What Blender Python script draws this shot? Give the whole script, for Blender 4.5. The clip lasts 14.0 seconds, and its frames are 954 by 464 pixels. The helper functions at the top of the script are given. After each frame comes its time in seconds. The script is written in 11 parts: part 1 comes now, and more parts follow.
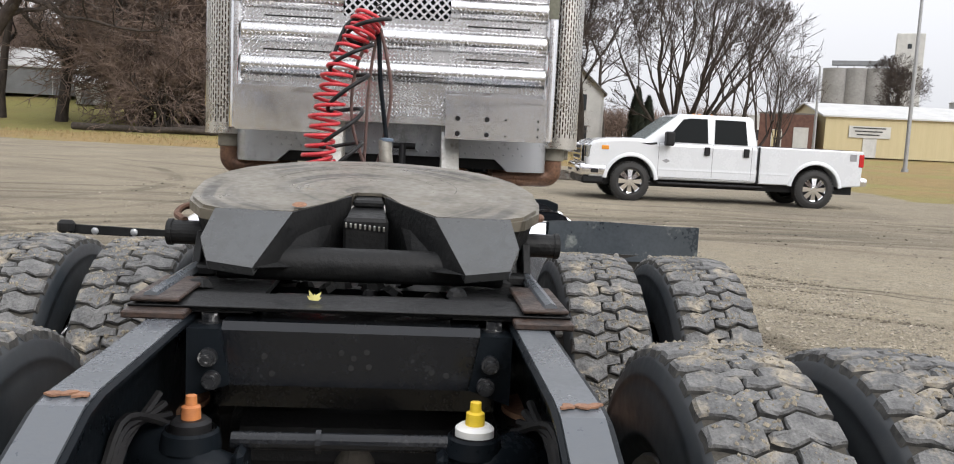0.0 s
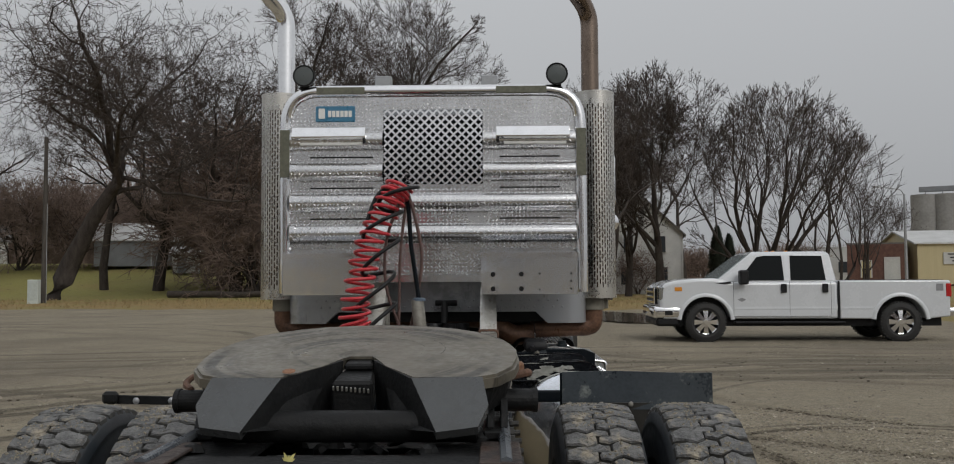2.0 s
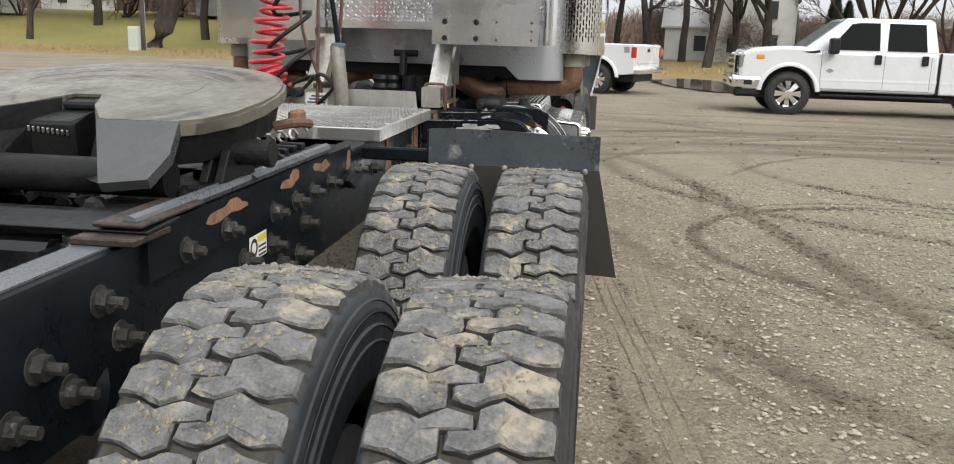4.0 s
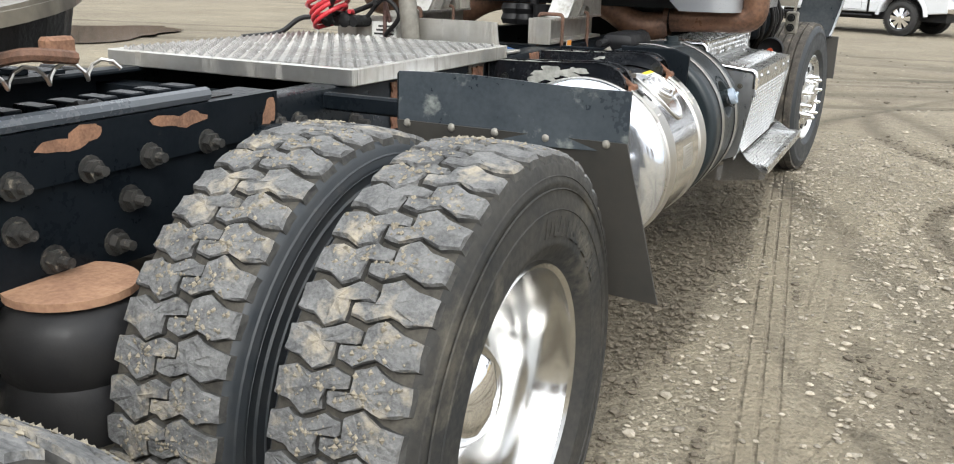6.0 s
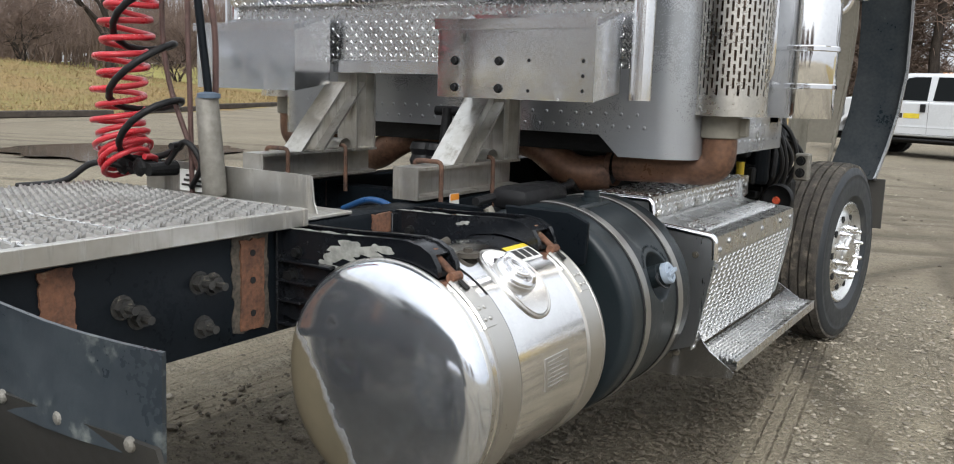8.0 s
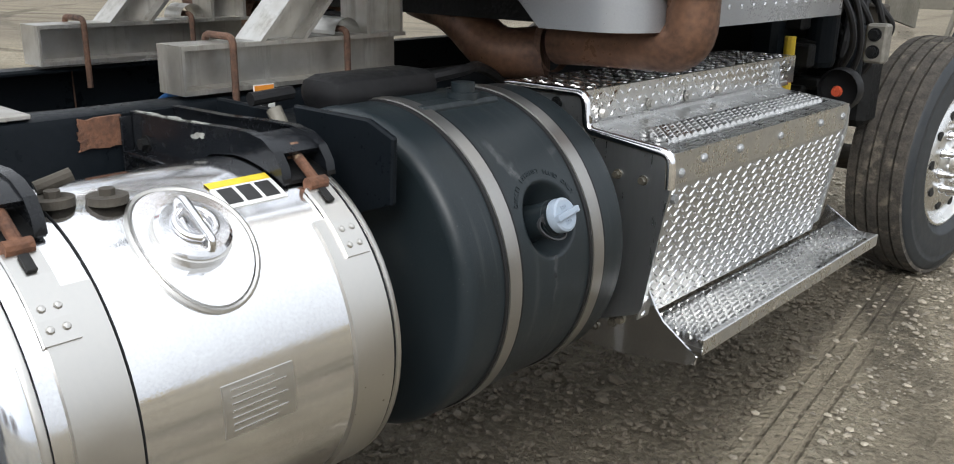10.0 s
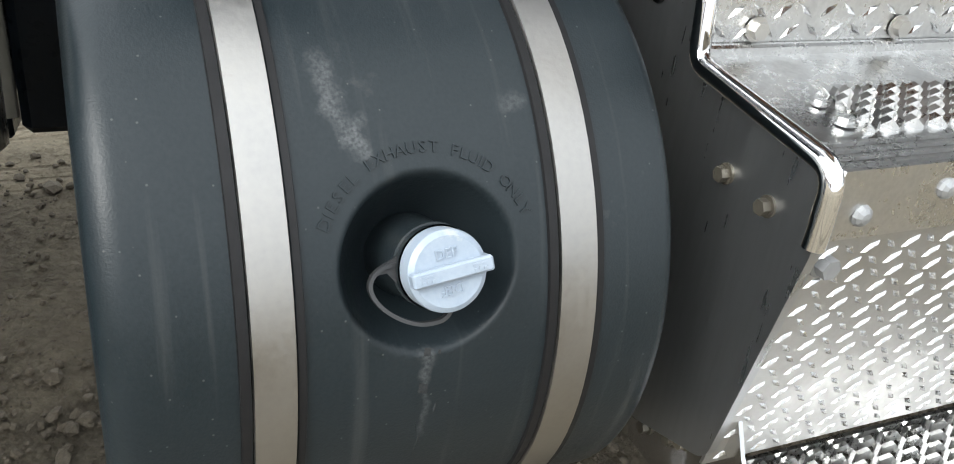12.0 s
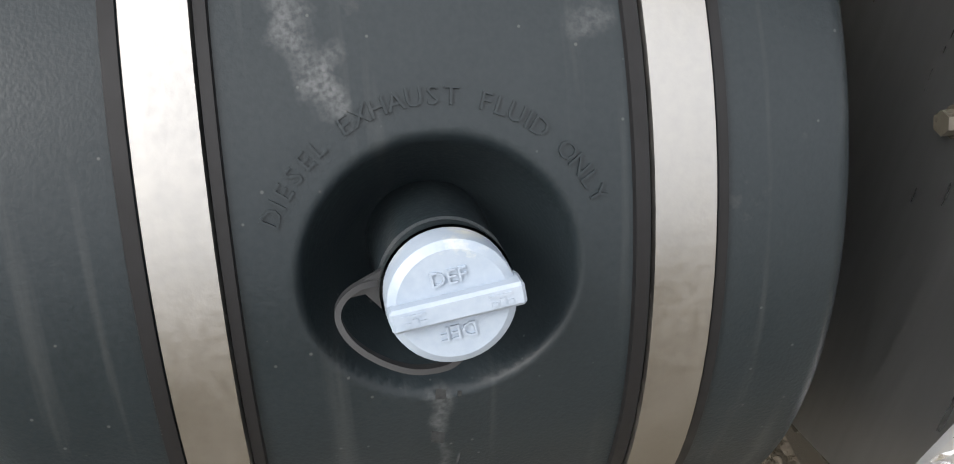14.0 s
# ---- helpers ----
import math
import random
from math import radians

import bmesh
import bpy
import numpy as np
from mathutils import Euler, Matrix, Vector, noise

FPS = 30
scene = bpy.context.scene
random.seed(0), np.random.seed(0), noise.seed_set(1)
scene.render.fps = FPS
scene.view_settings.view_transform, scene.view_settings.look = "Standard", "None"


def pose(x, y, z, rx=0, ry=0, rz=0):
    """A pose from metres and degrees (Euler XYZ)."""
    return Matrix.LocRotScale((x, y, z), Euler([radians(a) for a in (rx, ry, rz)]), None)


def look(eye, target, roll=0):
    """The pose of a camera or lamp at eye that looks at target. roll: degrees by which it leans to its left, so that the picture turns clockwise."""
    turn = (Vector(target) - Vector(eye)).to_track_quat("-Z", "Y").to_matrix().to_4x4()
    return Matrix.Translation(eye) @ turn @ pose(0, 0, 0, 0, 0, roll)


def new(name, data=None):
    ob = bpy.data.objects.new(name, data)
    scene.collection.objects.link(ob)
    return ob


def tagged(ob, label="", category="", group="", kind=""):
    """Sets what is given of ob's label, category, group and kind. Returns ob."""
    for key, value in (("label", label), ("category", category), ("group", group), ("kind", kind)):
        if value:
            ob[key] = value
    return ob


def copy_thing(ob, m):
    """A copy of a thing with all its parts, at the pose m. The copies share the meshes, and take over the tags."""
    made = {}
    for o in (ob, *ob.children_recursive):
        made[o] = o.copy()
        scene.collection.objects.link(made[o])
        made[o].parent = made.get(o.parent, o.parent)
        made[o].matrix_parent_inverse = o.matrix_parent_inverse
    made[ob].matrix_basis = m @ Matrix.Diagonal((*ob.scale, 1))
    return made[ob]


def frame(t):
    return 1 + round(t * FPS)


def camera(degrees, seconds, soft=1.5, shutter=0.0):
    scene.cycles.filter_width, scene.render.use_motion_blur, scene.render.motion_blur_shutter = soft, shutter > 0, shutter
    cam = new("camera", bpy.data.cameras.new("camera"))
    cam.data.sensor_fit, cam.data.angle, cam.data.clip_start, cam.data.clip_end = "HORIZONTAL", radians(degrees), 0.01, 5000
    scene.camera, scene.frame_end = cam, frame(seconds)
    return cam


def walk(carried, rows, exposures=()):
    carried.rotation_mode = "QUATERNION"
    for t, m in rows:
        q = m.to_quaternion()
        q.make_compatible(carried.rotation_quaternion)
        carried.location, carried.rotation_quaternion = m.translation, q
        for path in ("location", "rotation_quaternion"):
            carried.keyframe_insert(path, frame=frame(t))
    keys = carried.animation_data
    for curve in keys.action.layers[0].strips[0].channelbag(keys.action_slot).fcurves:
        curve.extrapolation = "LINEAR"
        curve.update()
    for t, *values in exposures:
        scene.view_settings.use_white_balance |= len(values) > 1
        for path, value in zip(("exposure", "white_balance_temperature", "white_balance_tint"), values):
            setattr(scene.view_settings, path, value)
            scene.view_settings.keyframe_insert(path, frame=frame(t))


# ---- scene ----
PI = math.pi


# ---------- camera path ----------
cam = camera(56.0, 14.0, soft=1.05)
PATH = [
    (0, (0.096, 0.33, 1.446), (0.256, 2.311, 1.222), 2.8),
    (0.5, (0.203, 0.274, 1.483), (0.297, 2.271, 1.45), 2.5),
    (1, (0.28, 0.214, 1.488), (0.312, 2.213, 1.528), 0.2),
    (1.5, (0.325, 0.164, 1.495), (0.317, 2.161, 1.61), -0.6),
    (2, (0.372, 0.152, 1.489), (0.338, 2.149, 1.592), -0.3),
    (2.5, (0.467, 0.245, 1.469), (0.398, 2.242, 1.554), 0.3),
    (3, (0.628, 0.422, 1.466), (0.527, 2.419, 1.504), 0.4),
    (3.5, (0.932, 0.531, 1.432), (0.785, 2.515, 1.221), 0.8),
    (3.7, (1.052, 0.568, 1.43), (0.875, 2.53, 1.088), 1.2),
    (5.8, (1.764, 1.668, 1.373), (0.956, 3.409, 0.809), 1.2),
    (6, (1.79, 1.796, 1.368), (0.957, 3.523, 0.801), 1.5),
    (6.5, (1.86, 2.113, 1.398), (0.982, 3.82, 0.837), 1.8),
    (7, (2.0, 2.435, 1.401), (1.062, 4.137, 0.928), 2.5),
    (7.5, (2.047, 2.749, 1.41), (1.04, 4.441, 1.058), 3.1),
    (8, (2.078, 3.062, 1.432), (1.015, 4.725, 1.11), 1.8),
    (8.5, (2.206, 3.378, 1.416), (1.089, 5.001, 1.073), 0.9),
    (9, (2.219, 3.663, 1.39), (1.069, 5.226, 0.908), 0.7),
    (9.2, (2.193, 3.799, 1.383), (1.021, 5.333, 0.861), 0.6),
    (11.3, (1.93, 5.162, 1.314), (0.432, 6.238, 0.53), 4.6),
    (11.5, (1.866, 5.279, 1.302), (0.334, 6.249, 0.458), 5.4),
    (12, (1.663, 5.49, 1.252), (0.091, 6.258, 0.282), 7.0),
    (12.5, (1.462, 5.613, 1.205), (-0.058, 6.223, 0.057), 8.1),
    (13, (1.393, 5.66, 1.165), (-0.086, 6.12, -0.101), 7.7),
    (13.5, (1.384, 5.682, 1.163), (-0.095, 6.02, -0.141), 5.3),
    (14, (1.423, 5.691, 1.199), (-0.069, 5.994, -0.098), 1.8),
]
# seconds, stops, kelvin, tint
EXPOSURES = [(0.0, 1.03, 6500, 12), (0.2, 0.68, 6500, 12), (0.45, 0.45, 6500, 12), (1.0, 0.06, 6500, 11), (1.6, -0.15, 6500, 10), (2.4, -0.26, 6550, 9), (3.0, -0.04, 6600, 9), (3.7, 0.8, 6620, 9),
             (5.8, 1.42, 6450, 8), (6.6, 1.5, 6400, 8), (7.4, 1.24, 6320, 9), (8.0, 0.90, 6350, 9), (8.4, 0.83, 6350, 9), (9.2, 0.92, 6350, 9), (11.3, 1.02, 6250, 8),
             (12.1, 1.62, 6400, 7), (12.6, 1.72, 6400, 7), (13.1, 1.45, 6600, 9), (13.6, 1.5, 6600, 11), (14.0, 1.52, 6650, 11)]
walk(cam, [(t, look(eye, target, roll)) for t, eye, target, roll in PATH], EXPOSURES)

# ---------- world: overcast winter sky ----------
world = bpy.data.worlds.new("world")
scene.world = world
world.use_nodes = True
wn, wl = world.node_tree.nodes, world.node_tree.links
SUN_EL, SUN_ROT = radians(38), radians(150)
sky = wn.new("ShaderNodeTexSky")
sky.sky_type, sky.sun_disc = "NISHITA", False
sky.sun_elevation, sky.sun_rotation = SUN_EL, SUN_ROT
sky.dust_density, sky.air_density = 6.0, 1.5
grey = wn.new("ShaderNodeHueSaturation")
grey.inputs["Saturation"].default_value = 0.10
wl.new(sky.outputs[0], grey.inputs["Color"])
cloud = wn.new("ShaderNodeMix")
cloud.data_type = "RGBA"
cloud.inputs[0].default_value = 0.8
cloud.inputs[7].default_value = (5.1, 5.25, 5.5, 1)
wl.new(grey.outputs[0], cloud.inputs[6])
bg = wn["Background"]
bg.inputs["Strength"].default_value = 0.105
# overcast sky: the zenith is brighter than the horizon
co_w = wn.new("ShaderNodeTexCoord")
sep_w = wn.new("ShaderNodeSeparateXYZ")
grad = wn.new("ShaderNodeMapRange")
grad.inputs[1].default_value, grad.inputs[2].default_value, grad.inputs[3].default_value, grad.inputs[4].default_value = 0.0, 1.0, 0.85, 1.75
wl.new(co_w.outputs["Generated"], sep_w.inputs[0])
wl.new(sep_w.outputs[2], grad.inputs[0])
tone = wn.new("ShaderNodeVectorMath")
tone.operation = "SCALE"
wl.new(cloud.outputs[2], tone.inputs[0])
wl.new(grad.outputs[0], tone.inputs["Scale"])
wl.new(tone.outputs[0], bg.inputs["Color"])

sun_data = bpy.data.lights.new("sun", "SUN")
sun_data.energy, sun_data.angle, sun_data.color = 0.8, radians(30), (1.0, 0.97, 0.93)
sun = new("sun", sun_data)
sun.matrix_world = look((20, -30, 30), (20 - math.sin(SUN_ROT) * 10, -30 - math.cos(SUN_ROT) * 10, 30 - 10 * math.tan(SUN_EL)))


# ---------- small mesh helpers ----------
def part(name, bm, material, parent=None, label="", smooth=None):
    """Links a bmesh as one mesh object under a thing or a part."""
    bmesh.ops.recalc_face_normals(bm, faces=bm.faces)
    me = bpy.data.meshes.new(name)
    if smooth is not None:
        for f in bm.faces:
            f.smooth = True
        for e in bm.edges:
            e.smooth = not (len(e.link_faces) == 2 and e.calc_face_angle(0) > radians(smooth))
    bm.to_mesh(me)
    bm.free()
    for m in (material if isinstance(material, (list, tuple)) else [material]):
        me.materials.append(m)
    ob = new(name, me)
    if parent:
        ob.parent = parent
    if label:
        tagged(ob, label)
    return ob


def each(name, bm, material, parent=None, label="", gap=0.004):
    """Links every separate piece of a bmesh as a part of its own; pieces that touch stay together."""
    bm.verts.ensure_lookup_table()
    left, isles = set(bm.verts), []
    while left:
        todo, isle = [left.pop()], []
        while todo:
            v = todo.pop()
            isle.append(v)
            for e in v.link_edges:
                w = e.other_vert(v)
                if w in left:
                    left.discard(w)
                    todo.append(w)
        isles.append(isle)
    boxes = [[[f(v.co[k] for v in i) for k in range(3)] for f in (min, max)] for i in isles]
    group = list(range(len(isles)))
    for i in range(len(isles)):
        for j in range(i):
            if all(boxes[i][0][k] <= boxes[j][1][k] + gap and boxes[j][0][k] <= boxes[i][1][k] + gap for k in range(3)):
                a, b = group[i], group[j]
                group = [b if g == a else g for g in group]
    made = []
    for g in sorted(set(group)):
        keep = {v for i, isle in enumerate(isles) if group[i] == g for v in isle}
        nb, new_v = bmesh.new(), {}
        for v in keep:
            new_v[v] = nb.verts.new(v.co)
        for f in bm.faces:
            if f.verts[0] in keep:
                nb.faces.new([new_v[v] for v in f.verts])
        made.append(part(name, nb, material, parent, label))
    bm.free()
    return made


def thing(name, label, category, group="", kind="", at=None):
    ob = tagged(new(name), label, category, group, kind)
    ob.empty_display_size = 0.1
    if at:
        ob.location = at
    return ob


def B():
    return bmesh.new()


def tf(bm, geom, m):
    bmesh.ops.transform(bm, matrix=m, verts=geom)


def box(bm, x0, x1, y0, y1, z0, z1, bevel=0.0, m=None, seg=1, mi=0):
    vs = [bm.verts.new((x, y, z)) for x in (x0, x1) for y in (y0, y1) for z in (z0, z1)]
    fs = [bm.faces.new([vs[i] for i in q]) for q in ((0, 1, 3, 2), (4, 6, 7, 5), (0, 4, 5, 1), (2, 3, 7, 6), (0, 2, 6, 4), (1, 5, 7, 3))]
    for f in fs:
        f.material_index = mi
    if bevel:
        es = list({e for f in fs for e in f.edges})
        r = bmesh.ops.bevel(bm, geom=es, offset=bevel, segments=seg, affect="EDGES", profile=0.5)
        vs = list({v for f in r["faces"] for v in f.verts} | {v for v in vs if v.is_valid})
    if m is not None:
        tf(bm, vs, m)
    return bm


def frame_axes(d):
    d = Vector(d).normalized()
    a = Vector((0, 0, 1)) if abs(d.z) < 0.9 else Vector((1, 0, 0))
    u = d.cross(a).normalized()
    return u, d.cross(u).normalized()


def rod(bm, p, q, r0, r1=None, n=12, cap=True, mi=0):
    """A round rod from p to q."""
    p, q = Vector(p), Vector(q)
    r1 = r0 if r1 is None else r1
    u, v = frame_axes(q - p)
    rings = []
    for c, r in ((p, r0), (q, r1)):
        rings.append([bm.verts.new(c + r * (math.cos(a) * u + math.sin(a) * v)) for a in (2 * PI * i / n for i in range(n))])
    for i in range(n):
        bm.faces.new((rings[0][i], rings[0][(i + 1) % n], rings[1][(i + 1) % n], rings[1][i])).material_index = mi
    if cap:
        bm.faces.new(rings[0][::-1]).material_index = mi
        bm.faces.new(rings[1]).material_index = mi
    return bm


def tube(bm, pts, r, n=10, closed=False, cap=True, mi=0):
    """A round tube along a chain of points; r may be a list."""
    pts = [Vector(p) for p in pts]
    k = len(pts)
    rs = r if isinstance(r, (list, tuple)) else [r] * k
    rings, u = [], None
    for i, p in enumerate(pts):
        a = pts[(i - 1) % k] if closed or i else p
        b = pts[(i + 1) % k] if closed or i < k - 1 else p
        d = (b - a).normalized()
        if u is None:
            u = frame_axes(d)[0]
        u = (u - d * u.dot(d)).normalized()
        v = d.cross(u)
        rings.append([bm.verts.new(p + rs[i] * (math.cos(t) * u + math.sin(t) * v)) for t in (2 * PI * j / n for j in range(n))])
    for i in range(k if closed else k - 1):
        s, e = rings[i], rings[(i + 1) % k]
        for j in range(n):
            bm.faces.new((s[j], s[(j + 1) % n], e[(j + 1) % n], e[j])).material_index = mi
    if cap and not closed:
        bm.faces.new(rings[0][::-1]).material_index = mi
        bm.faces.new(rings[-1]).material_index = mi
    return bm


def fillet(pts, r, n=5):
    """The chain of points with its corners rounded."""
    pts = [Vector(p) for p in pts]
    out = [pts[0]]
    for a, b, c in zip(pts, pts[1:], pts[2:]):
        d1, d2 = (a - b), (c - b)
        k = min(r, d1.length * 0.49, d2.length * 0.49)
        s, e = b + d1.normalized() * k, b + d2.normalized() * k
        for i in range(n + 1):
            t = i / n
            out.append(s * (1 - t) ** 2 + b * 2 * t * (1 - t) + e * t * t)
    return out + [pts[-1]]


def smooth_curve(pts, n=8):
    """Catmull-Rom through the points."""
    p = [Vector(q) for q in pts]
    p = [2 * p[0] - p[1]] + p + [2 * p[-1] - p[-2]]
    out = []
    for a, b, c, d in zip(p, p[1:], p[2:], p[3:]):
        for i in range(n):
            t = i / n
            out.append(0.5 * (2 * b + (c - a) * t + (2 * a - 5 * b + 4 * c - d) * t * t + (3 * b - a - 3 * c + d) * t ** 3))
    return out + [p[-2]]


def lathe(bm, profile, n=48, axis="y", centre=(0, 0, 0), closed=False, mi=0, a0=0.0, a1=2 * PI):
    """Turns (along, radius) pairs about an axis through centre."""
    c = Vector(centre)
    full = a1 - a0 > 2 * PI - 1e-6
    cols = n if full else n + 1
    rings = []
    for s, r in profile:
        ring = []
        for i in range(cols):
            a = a0 + (a1 - a0) * i / n
            w = {"x": (s, r * math.cos(a), r * math.sin(a)), "y": (r * math.cos(a), s, r * math.sin(a)), "z": (r * math.cos(a), r * math.sin(a), s)}[axis]
            ring.append(bm.verts.new(c + Vector(w)))
        rings.append(ring)
    pairs = list(zip(rings, rings[1:])) + ([(rings[-1], rings[0])] if closed else [])
    for s, e in pairs:
        for i in range(n):
            j = (i + 1) % cols
            bm.faces.new((s[i], s[j], e[j], e[i])).material_index = mi
    return bm


def prism(bm, poly, axis, a, b, bevel=0.0, mi=0):
    """A polygon extruded along an axis from a to b. poly holds the other two coordinates in order."""
    def put(u, v, w):
        return {"x": (w, u, v), "y": (u, w, v), "z": (u, v, w)}[axis]
    lo = [bm.verts.new(put(u, v, a)) for u, v in poly]
    hi = [bm.verts.new(put(u, v, b)) for u, v in poly]
    n = len(poly)
    fs = [bm.faces.new(lo[::-1]), bm.faces.new(hi)] + [bm.faces.new((lo[i], lo[(i + 1) % n], hi[(i + 1) % n], hi[i])) for i in range(n)]
    for f in fs:
        f.material_index = mi
    if bevel:
        bmesh.ops.bevel(bm, geom=list({e for f in fs for e in f.edges}), offset=bevel, segments=1, affect="EDGES", profile=0.5)
    return bm


def dome(bm, p, d, r, h, n=10, k=3, mi=0):
    """A rivet head at p, pointing along d."""
    p, d = Vector(p), Vector(d).normalized()
    u, v = frame_axes(d)
    prev = None
    for i in range(k):
        t = PI / 2 * i / k
        ring = [bm.verts.new(p + d * h * math.sin(t) + r * math.cos(t) * (math.cos(a) * u + math.sin(a) * v)) for a in (2 * PI * j / n for j in range(n))]
        if prev:
            for j in range(n):
                bm.faces.new((prev[j], prev[(j + 1) % n], ring[(j + 1) % n], ring[j])).material_index = mi
        prev = ring
    top = bm.verts.new(p + d * h)
    for j in range(n):
        bm.faces.new((prev[j], prev[(j + 1) % n], top)).material_index = mi
    return bm


def blob(bm, c, n, rx, ry, seed=0, h=0.0012, k=22):
    """A flat ragged patch at c, facing n."""
    rnd = random.Random(seed)
    c, n = Vector(c), Vector(n).normalized()
    u, v = frame_axes(n)
    if abs(n.z) < 0.5:
        u, v = n.cross(Vector((0, 0, 1))).normalized(), Vector((0, 0, 1))
    ph = [rnd.uniform(0, 6.28) for _ in range(4)]
    lo, hi = [], []
    for i in range(k):
        a = 2 * PI * i / k
        q = 1 + sum(0.34 / (j + 1) ** 0.8 * math.sin((j + 2) * a + ph[j]) for j in range(4)) + rnd.uniform(-0.12, 0.12)
        p = c + u * rx * q * math.cos(a) + v * ry * q * math.sin(a)
        lo.append(bm.verts.new(p - n * 0.002))
        hi.append(bm.verts.new(p + n * h))
    bm.faces.new(hi)
    for i in range(k):
        bm.faces.new((lo[i], lo[(i + 1) % k], hi[(i + 1) % k], hi[i]))
    return bm


def hexbolt(bm, p, d, r=0.012, h=0.012, washer=True, stud=0.0, mi=0):
    p, d = Vector(p), Vector(d).normalized()
    if washer:
        rod(bm, p, p + d * 0.003, r * 1.35, n=14, mi=mi)
    rod(bm, p + d * 0.003, p + d * h, r, n=6, mi=mi)
    if stud:
        rod(bm, p + d * h, p + d * (h + stud), r * 0.5, n=8, mi=mi)
    return bm


def raw(name, verts, faces, material, parent=None, label="", smooth=False):
    me = bpy.data.meshes.new(name)
    me.from_pydata(verts, [], faces)
    if smooth:
        me.polygons.foreach_set("use_smooth", [True] * len(me.polygons))
    me.materials.append(material)
    me.update()
    ob = new(name, me)
    if parent:
        ob.parent = parent
    if label:
        tagged(ob, label)
    return ob


# ---------- materials ----------
def mat(name, base, rough=0.6, metal=0.0, other=None, amount=0.5, scale=6.0, fine=60.0, bump=0.15, bump_scale=None, rough_var=0.15,
        dirt=None, dirt_amount=0.0, dirt_scale=3.0, spec=0.5, coat=0.0, per_object=0.0, stretch=(1, 1, 1)):
    """A surface with two scales of variation, fine relief and patches of dirt or wear."""
    m = bpy.data.materials.new(name)
    m.use_nodes = True
    nt = m.node_tree
    N, L = nt.nodes, nt.links
    p = N["Principled BSDF"]
    co = N.new("ShaderNodeTexCoord")
    mp = N.new("ShaderNodeMapping")
    mp.inputs["Scale"].default_value = stretch
    L.new(co.outputs["Object"], mp.inputs["Vector"])
    big = N.new("ShaderNodeTexNoise")
    big.inputs["Scale"].default_value, big.inputs["Detail"].default_value, big.inputs["Roughness"].default_value = scale, 6, 0.6
    small = N.new("ShaderNodeTexNoise")
    small.inputs["Scale"].default_value, small.inputs["Detail"].default_value = fine, 4
    for t in (big, small):
        L.new(mp.outputs[0], t.inputs["Vector"])
    ramp = N.new("ShaderNodeMapRange")
    ramp.inputs[1].default_value, ramp.inputs[2].default_value = 0.36, 0.64
    mixn = N.new("ShaderNodeMath")
    mixn.operation = "MULTIPLY_ADD"
    mixn.inputs[1].default_value, mixn.inputs[2].default_value = 0.35, 0.0
    addn = N.new("ShaderNodeMath")
    addn.operation = "MULTIPLY_ADD"
    addn.inputs[1].default_value = 0.65
    L.new(small.outputs[0], mixn.inputs[0])
    L.new(big.outputs[0], addn.inputs[0])
    L.new(mixn.outputs[0], addn.inputs[2])
    L.new(addn.outputs[0], ramp.inputs[0])
    col = N.new("ShaderNodeMix")
    col.data_type = "RGBA"
    other = other or tuple(c * 0.6 for c in base)
    col.inputs[6].default_value, col.inputs[7].default_value = (*base, 1), (*other, 1)
    fac = N.new("ShaderNodeMath")
    fac.operation = "MULTIPLY"
    fac.inputs[1].default_value = amount
    L.new(ramp.outputs[0], fac.inputs[0])
    L.new(fac.outputs[0], col.inputs[0])
    out, rgh_in = col.outputs[2], None
    rr = N.new("ShaderNodeMapRange")
    rr.inputs[3].default_value, rr.inputs[4].default_value = max(0.02, rough - rough_var), min(1, rough + rough_var)
    L.new(ramp.outputs[0], rr.inputs[0])
    rgh_in = rr.outputs[0]
    met_in = None
    if dirt:
        dn = N.new("ShaderNodeTexNoise")
        dn.inputs["Scale"].default_value, dn.inputs["Detail"].default_value, dn.inputs["Roughness"].default_value = dirt_scale, 8, 0.65
        L.new(co.outputs["Object"], dn.inputs["Vector"])
        dr = N.new("ShaderNodeMapRange")
        lo = 0.72 - 0.4 * dirt_amount
        dr.inputs[1].default_value, dr.inputs[2].default_value = lo, lo + 0.12
        L.new(dn.outputs[0], dr.inputs[0])
        dm = N.new("ShaderNodeMix")
        dm.data_type = "RGBA"
        dm.inputs[7].default_value = (*dirt, 1)
        L.new(dr.outputs[0], dm.inputs[0])
        L.new(out, dm.inputs[6])
        out = dm.outputs[2]
        rm = N.new("ShaderNodeMix")
        rm.inputs[3].default_value = 0.85
        L.new(dr.outputs[0], rm.inputs[0])
        L.new(rgh_in, rm.inputs[2])
        rgh_in = rm.outputs[0]
        if metal:
            mm = N.new("ShaderNodeMapRange")
            mm.inputs[3].default_value, mm.inputs[4].default_value = metal, 0.0
            L.new(dr.outputs[0], mm.inputs[0])
            met_in = mm.outputs[0]
